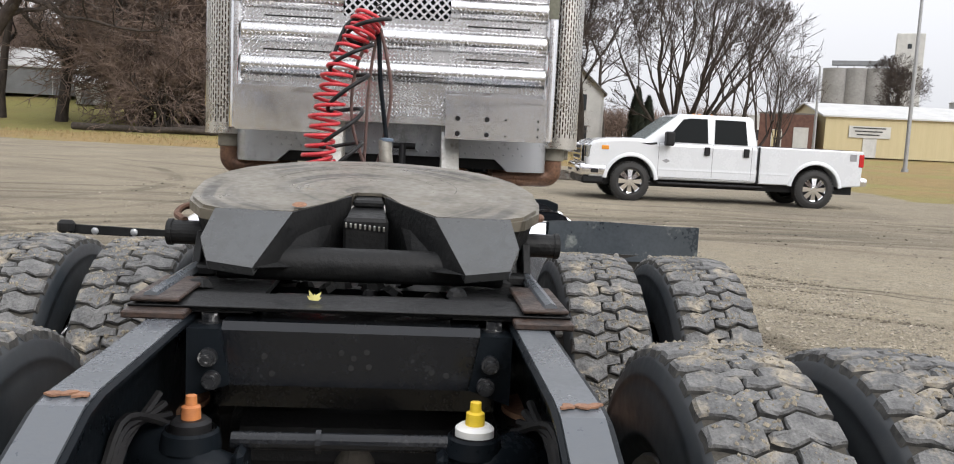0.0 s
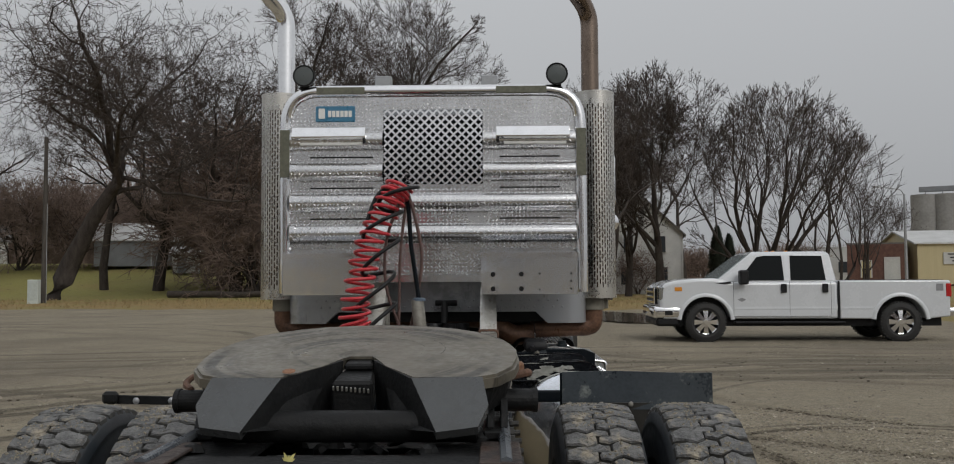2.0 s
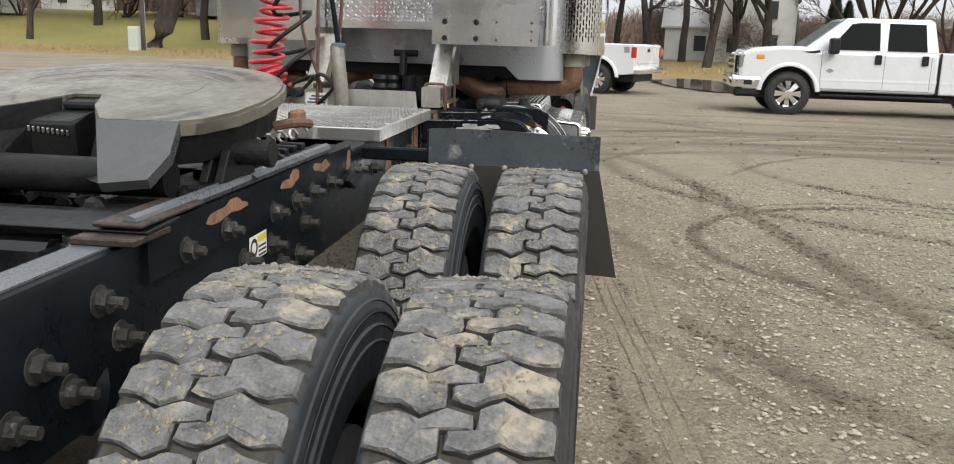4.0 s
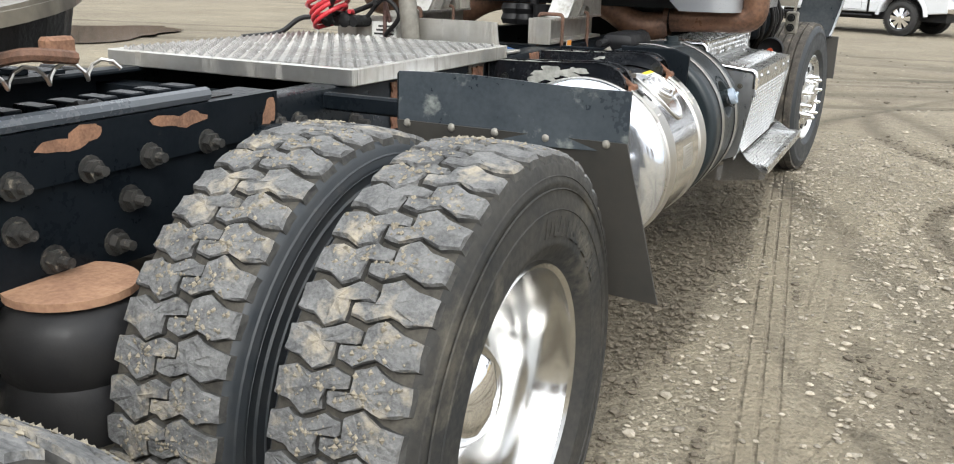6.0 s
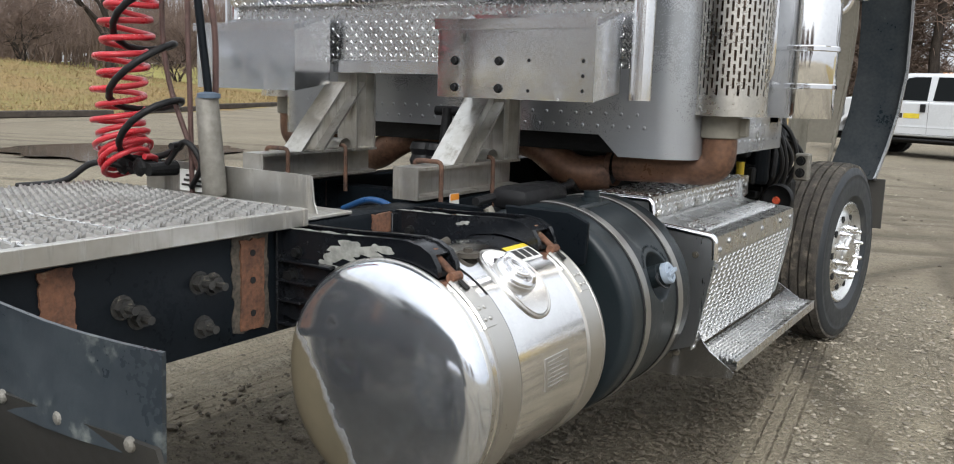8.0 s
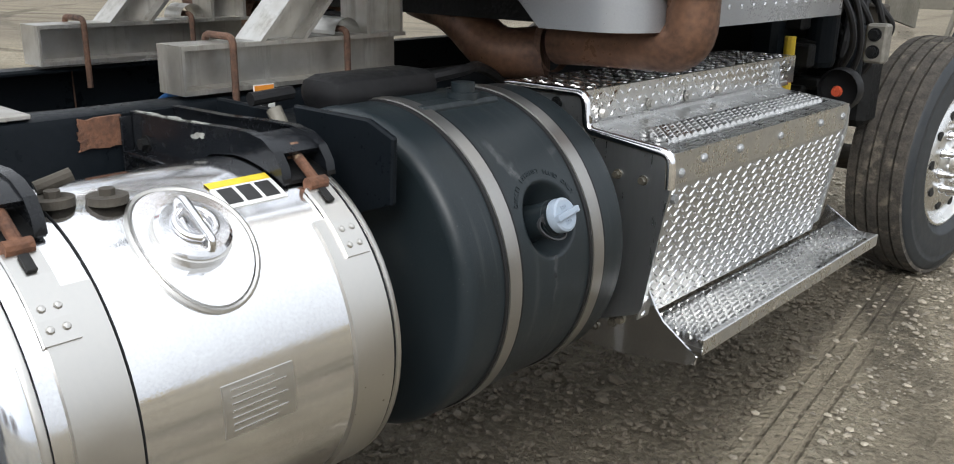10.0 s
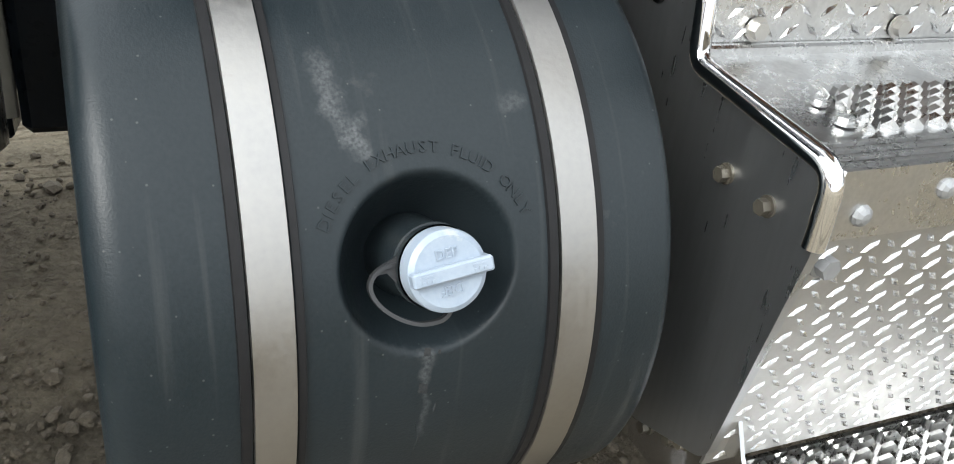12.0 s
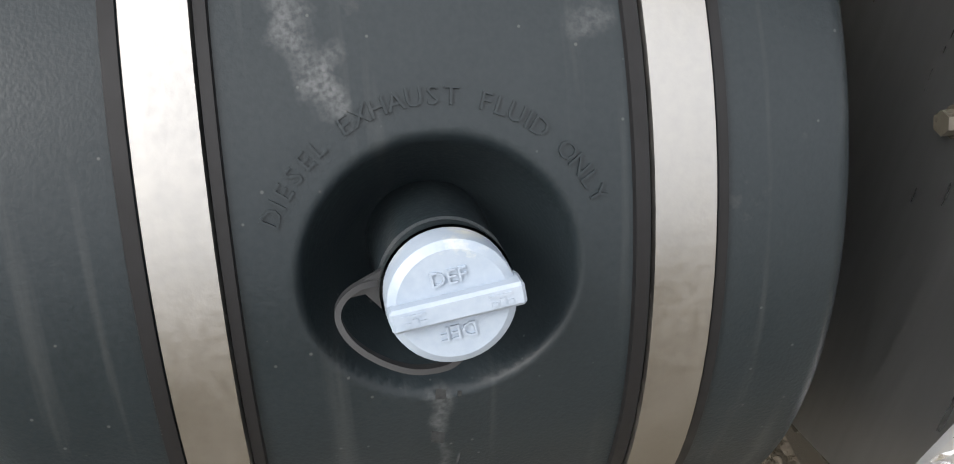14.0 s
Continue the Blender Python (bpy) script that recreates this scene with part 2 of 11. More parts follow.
    if per_object:
        oi = N.new("ShaderNodeObjectInfo")
        hv = N.new("ShaderNodeHueSaturation")
        vr = N.new("ShaderNodeMapRange")
        vr.inputs[3].default_value, vr.inputs[4].default_value = 1 - per_object, 1 + per_object
        L.new(oi.outputs["Random"], vr.inputs[0])
        L.new(vr.outputs[0], hv.inputs["Value"])
        L.new(out, hv.inputs["Color"])
        out = hv.outputs[0]
    L.new(out, p.inputs["Base Color"])
    L.new(rgh_in, p.inputs["Roughness"])
    p.inputs["Metallic"].default_value = metal
    if met_in:
        L.new(met_in, p.inputs["Metallic"])
    p.inputs["Specular IOR Level"].default_value = spec
    p.inputs["Coat Weight"].default_value = coat
    p.inputs["Coat Roughness"].default_value = 0.08
    if bump:
        bn = N.new("ShaderNodeTexNoise")
        bn.inputs["Scale"].default_value, bn.inputs["Detail"].default_value = bump_scale or fine, 6
        L.new(mp.outputs[0], bn.inputs["Vector"])
        bp = N.new("ShaderNodeBump")
        bp.inputs["Strength"].default_value, bp.inputs["Distance"].default_value = bump, 0.01
        L.new(bn.outputs[0], bp.inputs["Height"])
        L.new(bp.outputs[0], p.inputs["Normal"])
    return m


def glass(name, tint, rough=0.03):
    m = bpy.data.materials.new(name)
    m.use_nodes = True
    p = m.node_tree.nodes["Principled BSDF"]
    p.inputs["Base Color"].default_value = (*tint, 1)
    p.inputs["Roughness"].default_value = rough
    p.inputs["Specular IOR Level"].default_value = 0.18
    p.inputs["Coat Weight"].default_value = 0.0
    p.inputs["Coat Roughness"].default_value = 0.02
    return m


def stain(m, colour, centre, radius, wobble, scale, rough=0.8):
    """Adds one dried stain with a ragged outline to a material, in the object's own space."""
    nt = m.node_tree
    N, L = nt.nodes, nt.links
    p = N["Principled BSDF"]
    co = N.new("ShaderNodeTexCoord")
    ns = N.new("ShaderNodeTexNoise")
    ns.inputs["Scale"].default_value, ns.inputs["Detail"].default_value = scale, 7
    L.new(co.outputs["Object"], ns.inputs["Vector"])
    ds = N.new("ShaderNodeVectorMath")
    ds.operation = "DISTANCE"
    ds.inputs[1].default_value = centre
    L.new(co.outputs["Object"], ds.inputs[0])
    ad = N.new("ShaderNodeMath")
    ad.operation = "MULTIPLY_ADD"
    ad.inputs[1].default_value = wobble
    L.new(ns.outputs[0], ad.inputs[0])
    L.new(ds.outputs["Value"], ad.inputs[2])
    rg = N.new("ShaderNodeMapRange")
    rg.inputs[1].default_value, rg.inputs[2].default_value = radius + 0.012, radius - 0.012
    L.new(ad.outputs[0], rg.inputs[0])
    for key, val in (("Base Color", (*colour, 1)), ("Roughness", rough), ("Metallic", 0.0)):
        mx = N.new("ShaderNodeMix")
        rgba = key == "Base Color"
        mx.data_type = "RGBA" if rgba else "FLOAT"
        a, b, o = (6, 7, 2) if rgba else (2, 3, 0)
        old = p.inputs[key].links[0].from_socket if p.inputs[key].links else None
        if old:
            L.new(old, mx.inputs[a])
        else:
            mx.inputs[a].default_value = p.inputs[key].default_value
        if rgba:
            cm = N.new("ShaderNodeMix")
            cm.data_type = "RGBA"
            cm.inputs[6].default_value, cm.inputs[7].default_value = val, (*[c * 0.45 for c in colour], 1)
            L.new(ns.outputs[0], cm.inputs[0])
            L.new(cm.outputs[2], mx.inputs[b])
        else:
            mx.inputs[b].default_value = val
        L.new(rg.outputs[0], mx.inputs[0])
        L.new(mx.outputs[o], p.inputs[key])
    return m


M_ALU = mat("polished aluminium", (0.88, 0.88, 0.89), 0.14, 1.0, other=(0.70, 0.70, 0.71), amount=0.6, scale=7, fine=140, bump=0.02, rough_var=0.07)
M_TANK = mat("tank aluminium", (0.90, 0.90, 0.91), 0.12, 1.0, other=(0.74, 0.74, 0.75), amount=0.7, scale=5, fine=200, bump=0.015, rough_var=0.07)
M_BRUSH = mat("brushed stainless strap", (0.57, 0.557, 0.53), 0.34, 1.0, other=(0.64, 0.62, 0.585), amount=0.5, scale=4, fine=120, bump=0.015, rough_var=0.08)
M_BOXALU = mat("weathered sheet aluminium", (0.84, 0.85, 0.87), 0.18, 1.0, other=(0.60, 0.61, 0.63), amount=0.9, scale=2.2, fine=14, bump=0.006, bump_scale=9, rough_var=0.1)
M_BANDSTEEL = mat("dull stainless tank band", (0.35, 0.342, 0.33), 0.4, 1.0, other=(0.44, 0.427, 0.405), amount=0.7, scale=6, fine=160, bump=0.03, rough_var=0.12, dirt=(0.30, 0.26, 0.20), dirt_amount=0.16, dirt_scale=12)
M_PEELED = mat("bare grey primer", (0.33, 0.33, 0.30), 0.6, 0.0, other=(0.12, 0.12, 0.11), amount=0.8, scale=30, bump=0.05)
M_CASTALU = mat("dull aluminium beam", (0.56, 0.555, 0.53), 0.38, 0.9, other=(0.40, 0.375, 0.33), amount=0.9, scale=2.5, fine=20, bump=0.02, rough_var=0.1, dirt=(0.22, 0.18, 0.13), dirt_amount=0.06, dirt_scale=5)
M_CHROME = mat("chrome", (0.93, 0.93, 0.94), 0.06, 1.0, amount=0.2, bump=0.0, rough_var=0.03)
M_SHIELD = mat("stainless heat shield", (0.66, 0.64, 0.60), 0.3, 1.0, other=(0.48, 0.46, 0.42), amount=0.8, scale=6, fine=80, bump=0.03)
M_CABPAINT = mat("silver cab paint", (0.36, 0.375, 0.395), 0.32, 0.55, other=(0.30, 0.31, 0.33), amount=0.5, scale=3, fine=200, bump=0.01, coat=0.5)
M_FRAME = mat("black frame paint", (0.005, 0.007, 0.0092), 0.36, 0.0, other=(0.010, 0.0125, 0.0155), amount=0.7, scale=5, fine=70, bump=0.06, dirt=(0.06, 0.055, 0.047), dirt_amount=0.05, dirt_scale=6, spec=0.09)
M_GLOSSFRAME = mat("glossy black flange paint", (0.006, 0.007, 0.009), 0.2, 0.0, other=(0.012, 0.013, 0.015), amount=0.7, scale=9, fine=90, bump=0.04, dirt=(0.20, 0.20, 0.19), dirt_amount=0.05, dirt_scale=16, spec=0.35)
# blue-grey base carries the sky's sheen on the frame's top faces
M_FRAMETOP = mat("frame paint with sky sheen in its colour", (0.075, 0.085, 0.098), 0.32, 0.0, other=(0.10, 0.105, 0.11), amount=0.6, scale=6, fine=90, bump=0.05, dirt=(0.16, 0.14, 0.12), dirt_amount=0.15, dirt_scale=9)
M_RUST = mat("rusted steel", (0.15, 0.075, 0.045), 0.85, 0.0, other=(0.045, 0.03, 0.024), amount=1.0, scale=11, fine=120, bump=0.3)
M_BROWNPLATE = mat("greasy rusted plate", (0.065, 0.038, 0.027), 0.5, 0.2, other=(0.014, 0.012, 0.011), amount=1.0, scale=14, fine=80, bump=0.3, rough_var=0.2)
M_DUSTBOLT = mat("dusty black bolt", (0.012, 0.0125, 0.013), 0.6, 0.0, other=(0.04, 0.037, 0.032), amount=1.0, scale=40, fine=160, bump=0.3, dirt=(0.20, 0.175, 0.135), dirt_amount=0.34, dirt_scale=45)
M_SCRATCHED = mat("scratched black bolt", (0.012, 0.013, 0.015), 0.4, 0.0, other=(0.02, 0.021, 0.023), amount=0.8, scale=60, fine=200, bump=0.3, dirt=(0.42, 0.42, 0.41), dirt_amount=0.36, dirt_scale=60)
M_TANRUST = mat("tan rusted plate", (0.36, 0.21, 0.125), 0.85, 0.0, other=(0.20, 0.105, 0.065), amount=1.0, scale=9, fine=90, bump=0.2)
M_GROOVE = mat("dust in the tread grooves", (0.085, 0.078, 0.066), 0.95, 0.0, other=(0.04, 0.038, 0.034), amount=1.0, scale=14, fine=90, bump=0.3, spec=0.1)
M_FLAKERUST = mat("flaking rust", (0.20, 0.088, 0.045), 0.85, 0.0, other=(0.075, 0.04, 0.028), amount=1.0, scale=16, fine=90, bump=0.5, dirt=(0.33, 0.25, 0.16), dirt_amount=0.22, dirt_scale=18)
M_FLAKEEDGE = mat("tan primer edge", (0.13, 0.105, 0.075), 0.8, 0.0, other=(0.02, 0.02, 0.02), amount=1.0, scale=22, fine=90, bump=0.2)
M_ORANGE_RUST = mat("bare rust patch", (0.29, 0.15, 0.085), 0.85, 0.0, other=(0.13, 0.07, 0.045), amount=0.9, scale=20, fine=160, bump=0.15)
M_PIPE_RUST = mat("rusty exhaust pipe", (0.22, 0.115, 0.068), 0.45, 0.35, other=(0.075, 0.042, 0.03), amount=1.0, scale=5, fine=60, bump=0.06, rough_var=0.2)
M_GREASY = mat("greasy cast steel", (0.140, 0.128, 0.102), 0.40, 0.45, other=(0.060, 0.053, 0.044), amount=1.0, scale=5, fine=40, bump=0.14, dirt=(0.25, 0.215, 0.16), dirt_amount=0.42, dirt_scale=7, rough_var=0.2)
M_RAMP = mat("grey painted ramp", (0.082, 0.086, 0.088), 0.34, 0.35, other=(0.055, 0.055, 0.053), amount=0.8, scale=4, fine=60, bump=0.05, dirt=(0.10, 0.075, 0.055), dirt_amount=0.14, dirt_scale=7, rough_var=0.14)
M_BLACKIRON = mat("black grease and iron", (0.006, 0.0065, 0.007), 0.5, 0.0, other=(0.014, 0.014, 0.014), amount=0.9, scale=12, fine=70, bump=0.25, dirt=(0.055, 0.045, 0.036), dirt_amount=0.10, dirt_scale=9, spec=0.2)
M_RUBBER = mat("tyre sidewall rubber", (0.017, 0.022, 0.027), 0.5, 0.0, other=(0.042, 0.044, 0.046), amount=0.9, scale=4, fine=30, bump=0.06, dirt=(0.09, 0.085, 0.076), dirt_amount=0.22, dirt_scale=3, spec=0.35)
M_RUBBERDUST = mat("dusty sidewall rubber", (0.040, 0.037, 0.032), 0.75, 0.0, other=(0.022, 0.023, 0.023), amount=1.0, scale=5, fine=60, bump=0.12, dirt=(0.105, 0.095, 0.075), dirt_amount=0.38, dirt_scale=4, spec=0.3)
M_TREAD = mat("dusty tread rubber", (0.185, 0.184, 0.180), 0.95, 0.0, other=(0.088, 0.089, 0.090), amount=1.0, scale=26, fine=190, bump=1.0, bump_scale=62, dirt=(0.31, 0.275, 0.215), dirt_amount=0.46, dirt_scale=11, spec=0.2)
M_FLAP = mat("black rubber flap", (0.028, 0.027, 0.024), 0.55, 0.0, other=(0.05, 0.046, 0.04), amount=0.9, scale=3, fine=50, bump=0.05)
M_FLAPMETAL = mat("scuffed black fender plate", (0.024, 0.031, 0.038), 0.38, 0.0, other=(0.05, 0.06, 0.068), amount=0.9, scale=5, fine=80, bump=0.05, dirt=(0.19, 0.205, 0.19), dirt_amount=0.32, dirt_scale=11)
M_DEF = mat("black moulded plastic", (0.0090, 0.0142, 0.0172), 0.38, 0.0, other=(0.021, 0.0275, 0.0315), amount=0.7, scale=4, fine=260, bump=0.07, bump_scale=420, rough_var=0.1, dirt=(0.06, 0.062, 0.064), dirt_amount=0.09, dirt_scale=9, spec=0.33)
M_BLUECAP = mat("pale blue plastic cap", (0.27, 0.325, 0.395), 0.45, 0.0, other=(0.35, 0.395, 0.455), amount=0.8, scale=14, fine=200, bump=0.03, dirt=(0.50, 0.50, 0.44), dirt_amount=0.28, dirt_scale=22)
M_TETHER = mat("grey plastic tether", (0.030, 0.031, 0.033), 0.45, bump=0.02)
M_RED = mat("red air hose", (0.55, 0.035, 0.045), 0.35, 0.0, other=(0.35, 0.02, 0.03), amount=0.7, scale=12, fine=120, bump=0.03)
M_HOSE = mat("black rubber hose", (0.011, 0.011, 0.012), 0.5, 0.0, other=(0.022, 0.021, 0.02), amount=0.6, scale=10, fine=90, bump=0.05, spec=0.25)
M_BROWNHOSE = mat("faded braided hose", (0.13, 0.07, 0.06), 0.6, 0.0, other=(0.07, 0.045, 0.04), amount=0.8, scale=30, fine=300, bump=0.3, bump_scale=500)
M_WHITEPL = mat("white plastic", (0.72, 0.72, 0.70), 0.4, other=(0.55, 0.54, 0.5), amount=0.6, scale=20, bump=0.02)
M_ORANGE = mat("orange plastic", (0.50, 0.19, 0.06), 0.5, other=(0.34, 0.12, 0.05), amount=0.7, scale=30, bump=0.05)
M_YELLOW = mat("yellow plastic", (0.70, 0.50, 0.03), 0.45, other=(0.5, 0.34, 0.03), amount=0.6, scale=30, bump=0.03)
M_BLUEHOSE = mat("blue hose", (0.016, 0.075, 0.21), 0.4, bump=0.02)
M_OFFWHITE = mat("paper label", (0.74, 0.74, 0.71), 0.5, other=(0.6, 0.6, 0.57), amount=0.5, scale=30, bump=0.02)
M_INK = mat("black print", (0.03, 0.03, 0.03), 0.5, bump=0)
M_LABELYEL = mat("yellow print", (0.75, 0.58, 0.04), 0.5, bump=0)
M_LABELORG = mat("orange print", (0.80, 0.30, 0.04), 0.5, bump=0)
M_BLUEPLATE = mat("blue badge plate", (0.05, 0.20, 0.33), 0.35, 0.2, other=(0.07, 0.16, 0.24), amount=0.7, scale=20, bump=0.05)
M_OLIVE = mat("faded reflective tape", (0.135, 0.135, 0.098), 0.45, other=(0.085, 0.085, 0.06), amount=0.8, scale=30, bump=0.05)
M_LAMPGLASS = glass("lamp glass", (0.10, 0.11, 0.11), 0.08)
M_DARKGLASS = glass("tinted window glass", (0.008, 0.0095, 0.010), 0.05)
M_DARKGLASS.node_tree.nodes["Principled BSDF"].inputs["Specular IOR Level"].default_value = 0.07
M_DULLTUBE = mat("dull weathered tube", (0.25, 0.238, 0.21), 0.55, 0.35, other=(0.14, 0.128, 0.105), amount=0.9, scale=6, fine=50, bump=0.03)
M_MUDDY = mat("mud-caked steel", (0.05, 0.043, 0.034), 0.9, other=(0.085, 0.074, 0.058), amount=0.9, scale=9, bump=0.4)
M_BEIGE = mat("grey-beige fibreglass", (0.21, 0.195, 0.16), 0.55, other=(0.14, 0.13, 0.105), amount=0.8, scale=5, bump=0.05, dirt=(0.2, 0.17, 0.13), dirt_amount=0.15)
M_HOODINNER = mat("dusty dark hood panel", (0.016, 0.022, 0.027), 0.4, 0.0, other=(0.05, 0.055, 0.058), amount=0.8, scale=5, bump=0.04, dirt=(0.10, 0.10, 0.09), dirt_amount=0.14, dirt_scale=16, spec=0.3)
M_GUARDPLATE = mat("tread plate sheet", (0.74, 0.74, 0.745), 0.23, 1.0, other=(0.50, 0.50, 0.505), amount=0.9, scale=5, fine=120, bump=0.02, rough_var=0.1)
M_PLATELUG = mat("bright tread plate lugs", (0.95, 0.95, 0.955), 0.22, 1.0, other=(0.8, 0.8, 0.8), amount=0.6, scale=4, fine=120, bump=0.01)
M_RIM = mat("polished wheel aluminium", (0.66, 0.655, 0.64), 0.17, 1.0, other=(0.48, 0.475, 0.46), amount=0.8, scale=5, fine=90, bump=0.01, rough_var=0.07, dirt=(0.25, 0.22, 0.18), dirt_amount=0.06, dirt_scale=7)
M_STEERRIM = mat("satin polished wheel disc", (0.80, 0.80, 0.79), 0.28, 1.0, other=(0.66, 0.66, 0.65), amount=0.6, scale=5, fine=90, bump=0.01, rough_var=0.06)
M_STEPALU = mat("bright tread aluminium", (0.72, 0.72, 0.715), 0.30, 1.0, other=(0.56, 0.56, 0.555), amount=0.9, scale=16, fine=160, bump=0.03, rough_var=0.12)
M_STEPDARK = mat("scuffed polished panel", (0.50, 0.515, 0.53), 0.33, 0.95, other=(0.38, 0.39, 0.395), amount=0.4, scale=9, fine=60, bump=0.01, bump_scale=14, stretch=(1.6, 1, 0.22), rough_var=0.1)
# dark base stands in for the shade between the grip strands
M_GAPSHADE = mat("dark sheet for shaded grip gaps", (0.05, 0.048, 0.045), 0.6, 0.3, other=(0.10, 0.09, 0.075), amount=1.0, scale=8, bump=0.05)
M_DECKGRIP = mat("dull toothed aluminium", (0.40, 0.395, 0.38), 0.45, 0.9, other=(0.26, 0.25, 0.235), amount=1.0, scale=7, fine=60, bump=0.03, dirt=(0.20, 0.17, 0.13), dirt_amount=0.2, dirt_scale=6)
M_RISER = mat("dull tread plate riser", (0.56, 0.56, 0.555), 0.44, 1.0, other=(0.52, 0.52, 0.515), amount=0.9, scale=12, fine=120, bump=0.02, rough_var=0.1)
M_LUG = mat("raised tread lugs", (0.80, 0.80, 0.80), 0.22, 1.0, other=(0.6, 0.6, 0.59), amount=0.7, scale=20, bump=0)
M_VOID = mat("unlit black interior", (0.008, 0.008, 0.008), 0.8, bump=0)


# ---------- ground ----------
def edge_noise(x, y, s):
    return noise.noise(Vector((x * s, y * s, 3.7)))


def lines(spans):
    out = []
    for a, b, n in spans:
        out += [a + (b - a) * i / n for i in range(n)]
    return out + [spans[-1][1]]


TRACKS = [  # centre of an arc, its radius, half-width of the rut
    (8.4, 8.9, 7.7, 0.15), (6.0, 0.4, 13.0, 0.17), (6.0, -1.0, 15.6, 0.16), (6.6, -3.0, 19.4, 0.2), (7.0, -2.0, 16.4, 0.15), (3.6, 7.4, 1.7, 0.06),
    (-26.0, 2.0, 27.6, 0.14), (-26.0, 2.0, 29.4, 0.13), (9.0, -6.0, 21.0, 0.2), (9.0, -6.0, 22.6, 0.18), (2.0, -30.0, 46.4, 0.22), (2.0, -30.0, 48.2, 0.2),
    (14.0, 30.0, 17.0, 0.16), (14.0, 30.0, 18.9, 0.16), (6.5, 12.0, 3.4, 0.12), (6.5, 12.0, 5.1, 0.12)]


ARCS = [(8.2, 8.4, 6.1, 0.07), (8.4, 8.9, 7.9, 0.06), (6.0, 0.4, 13.2, 0.15), (6.0, 0.4, 15.1, 0.15), (6.6, -3.0, 19.4, 0.2), (6.6, -3.0, 17.6, 0.17), (3.9, 7.4, 1.9, 0.05), (4.0, 7.3, 2.2, 0.04),
        (-9.0, 3.0, 9.5, 0.16), (-9.0, 3.0, 11.3, 0.15), (-14.0, 20.0, 9.0, 0.2), (-14.0, 20.0, 10.9, 0.18), (2.0, -30.0, 47.5, 0.22), (2.0, -30.0, 49.4, 0.2)]


def steer_track(x, y):
    """Flat prints that the front tyres left when the truck rolled in."""
    best = 0.0
    if 3.2 < y < 8.6:
        for xr, half in ((1.02 + 0.12 * (8.3 - y), 0.105), (1.54 + 0.03 * (6.5 - y), 0.10)):
            best = max(best, math.exp(-(((x - xr) / half) ** 4)) * min(1, (y - 3.2) / 0.8))
    return best


def rut(x, y):
    best = 0.0
    for cx, cy, r, w in TRACKS:
        d = abs(math.hypot(x - cx, y - cy) - r + 0.25 * edge_noise(x, y, 0.15))
        best = max(best, math.exp(-((d / w) ** 2)) * (0.55 + 0.45 * edge_noise(x, y, 0.4)))
    best = best * (1 - 0.9 * steer_track(x, y))
    # churned damp ground under and beside the truck, its shade painted in too
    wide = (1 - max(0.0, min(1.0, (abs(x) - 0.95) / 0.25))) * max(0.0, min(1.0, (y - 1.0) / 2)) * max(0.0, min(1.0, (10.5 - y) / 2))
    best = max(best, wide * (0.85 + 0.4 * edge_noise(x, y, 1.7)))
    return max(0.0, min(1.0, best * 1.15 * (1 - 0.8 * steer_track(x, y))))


def lawn(x, y):
    """1 on the grass, 0 on the gravel."""
    wob = 0.9 * edge_noise(x, y, 0.25) + 0.35 * edge_noise(x, y, 1.1)
    left = (-24.9 - 0.42 * max(0, y - 22)) - x + wob * (0.25 if y < 30 else 1)
    far = y - (42.5 - 0.12 * x) + wob * 1.6
    right = min(x - 14.0 - 0.2 * (y - 24), y - 24.5) + wob
    d = max(left, far, right)
    return min(1.0, max(0.0, 0.5 + d * 0.9))


def ground_height(x, y):
    far = max(0.0, min(1.0, (math.hypot(x, y) - 75) / 60))
    z = 1.1 * far * far * (3 - 2 * far)
    left = max(0.0, min(1.0, (-26.5 - x) / 25)) * max(0.0, min(1.0, (60 - y) / 30))
    z += 2.2 * left * left * (3 - 2 * left)
    up, west = max(0.0, min(1.0, (y - 76) / 34)), max(0.0, min(1.0, (-6 - x) / 34))
    return z + 2.6 * up * up * (3 - 2 * up) * west


def dip(x, y):
    """Shallow hollows where water stands."""
    a = math.exp(-(((x + 12.6) / 2.0) ** 2 + ((y - 13.9) / 2.4) ** 2))
    b = math.exp(-(((x - 4.9) / 2.2) ** 2 + ((y - 35.5) / 5.0) ** 2))
    return max(a, b)


gx = lines([(-900, -200, 5), (-200, -60, 12), (-60, -30, 20), (-30, -6, 60), (-6, -1.5, 30), (-1.5, 4.5, 130), (4.5, 12, 60), (12, 30, 30), (30, 80, 20), (80, 300, 10), (300, 900, 4)])
gy = lines([(-500, -60, 6), (-60, -10, 14), (-10, -1, 20), (-1, 3, 30), (3, 10.5, 150), (10.5, 18, 90), (18, 48, 90), (48, 90, 30), (90, 250, 12), (250, 1200, 6)])
gv, gmask, gmud_shade, gwet = [], [], [], []
for y in gy:
    for x in gx:
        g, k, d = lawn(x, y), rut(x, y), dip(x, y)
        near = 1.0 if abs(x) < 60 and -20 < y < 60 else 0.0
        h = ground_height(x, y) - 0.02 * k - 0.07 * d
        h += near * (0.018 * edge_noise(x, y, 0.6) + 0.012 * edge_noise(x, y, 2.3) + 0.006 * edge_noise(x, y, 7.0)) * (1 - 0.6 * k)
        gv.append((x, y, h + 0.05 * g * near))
        gmask.append(g), gmud_shade.append(k), gwet.append(d)
W = len(gx)
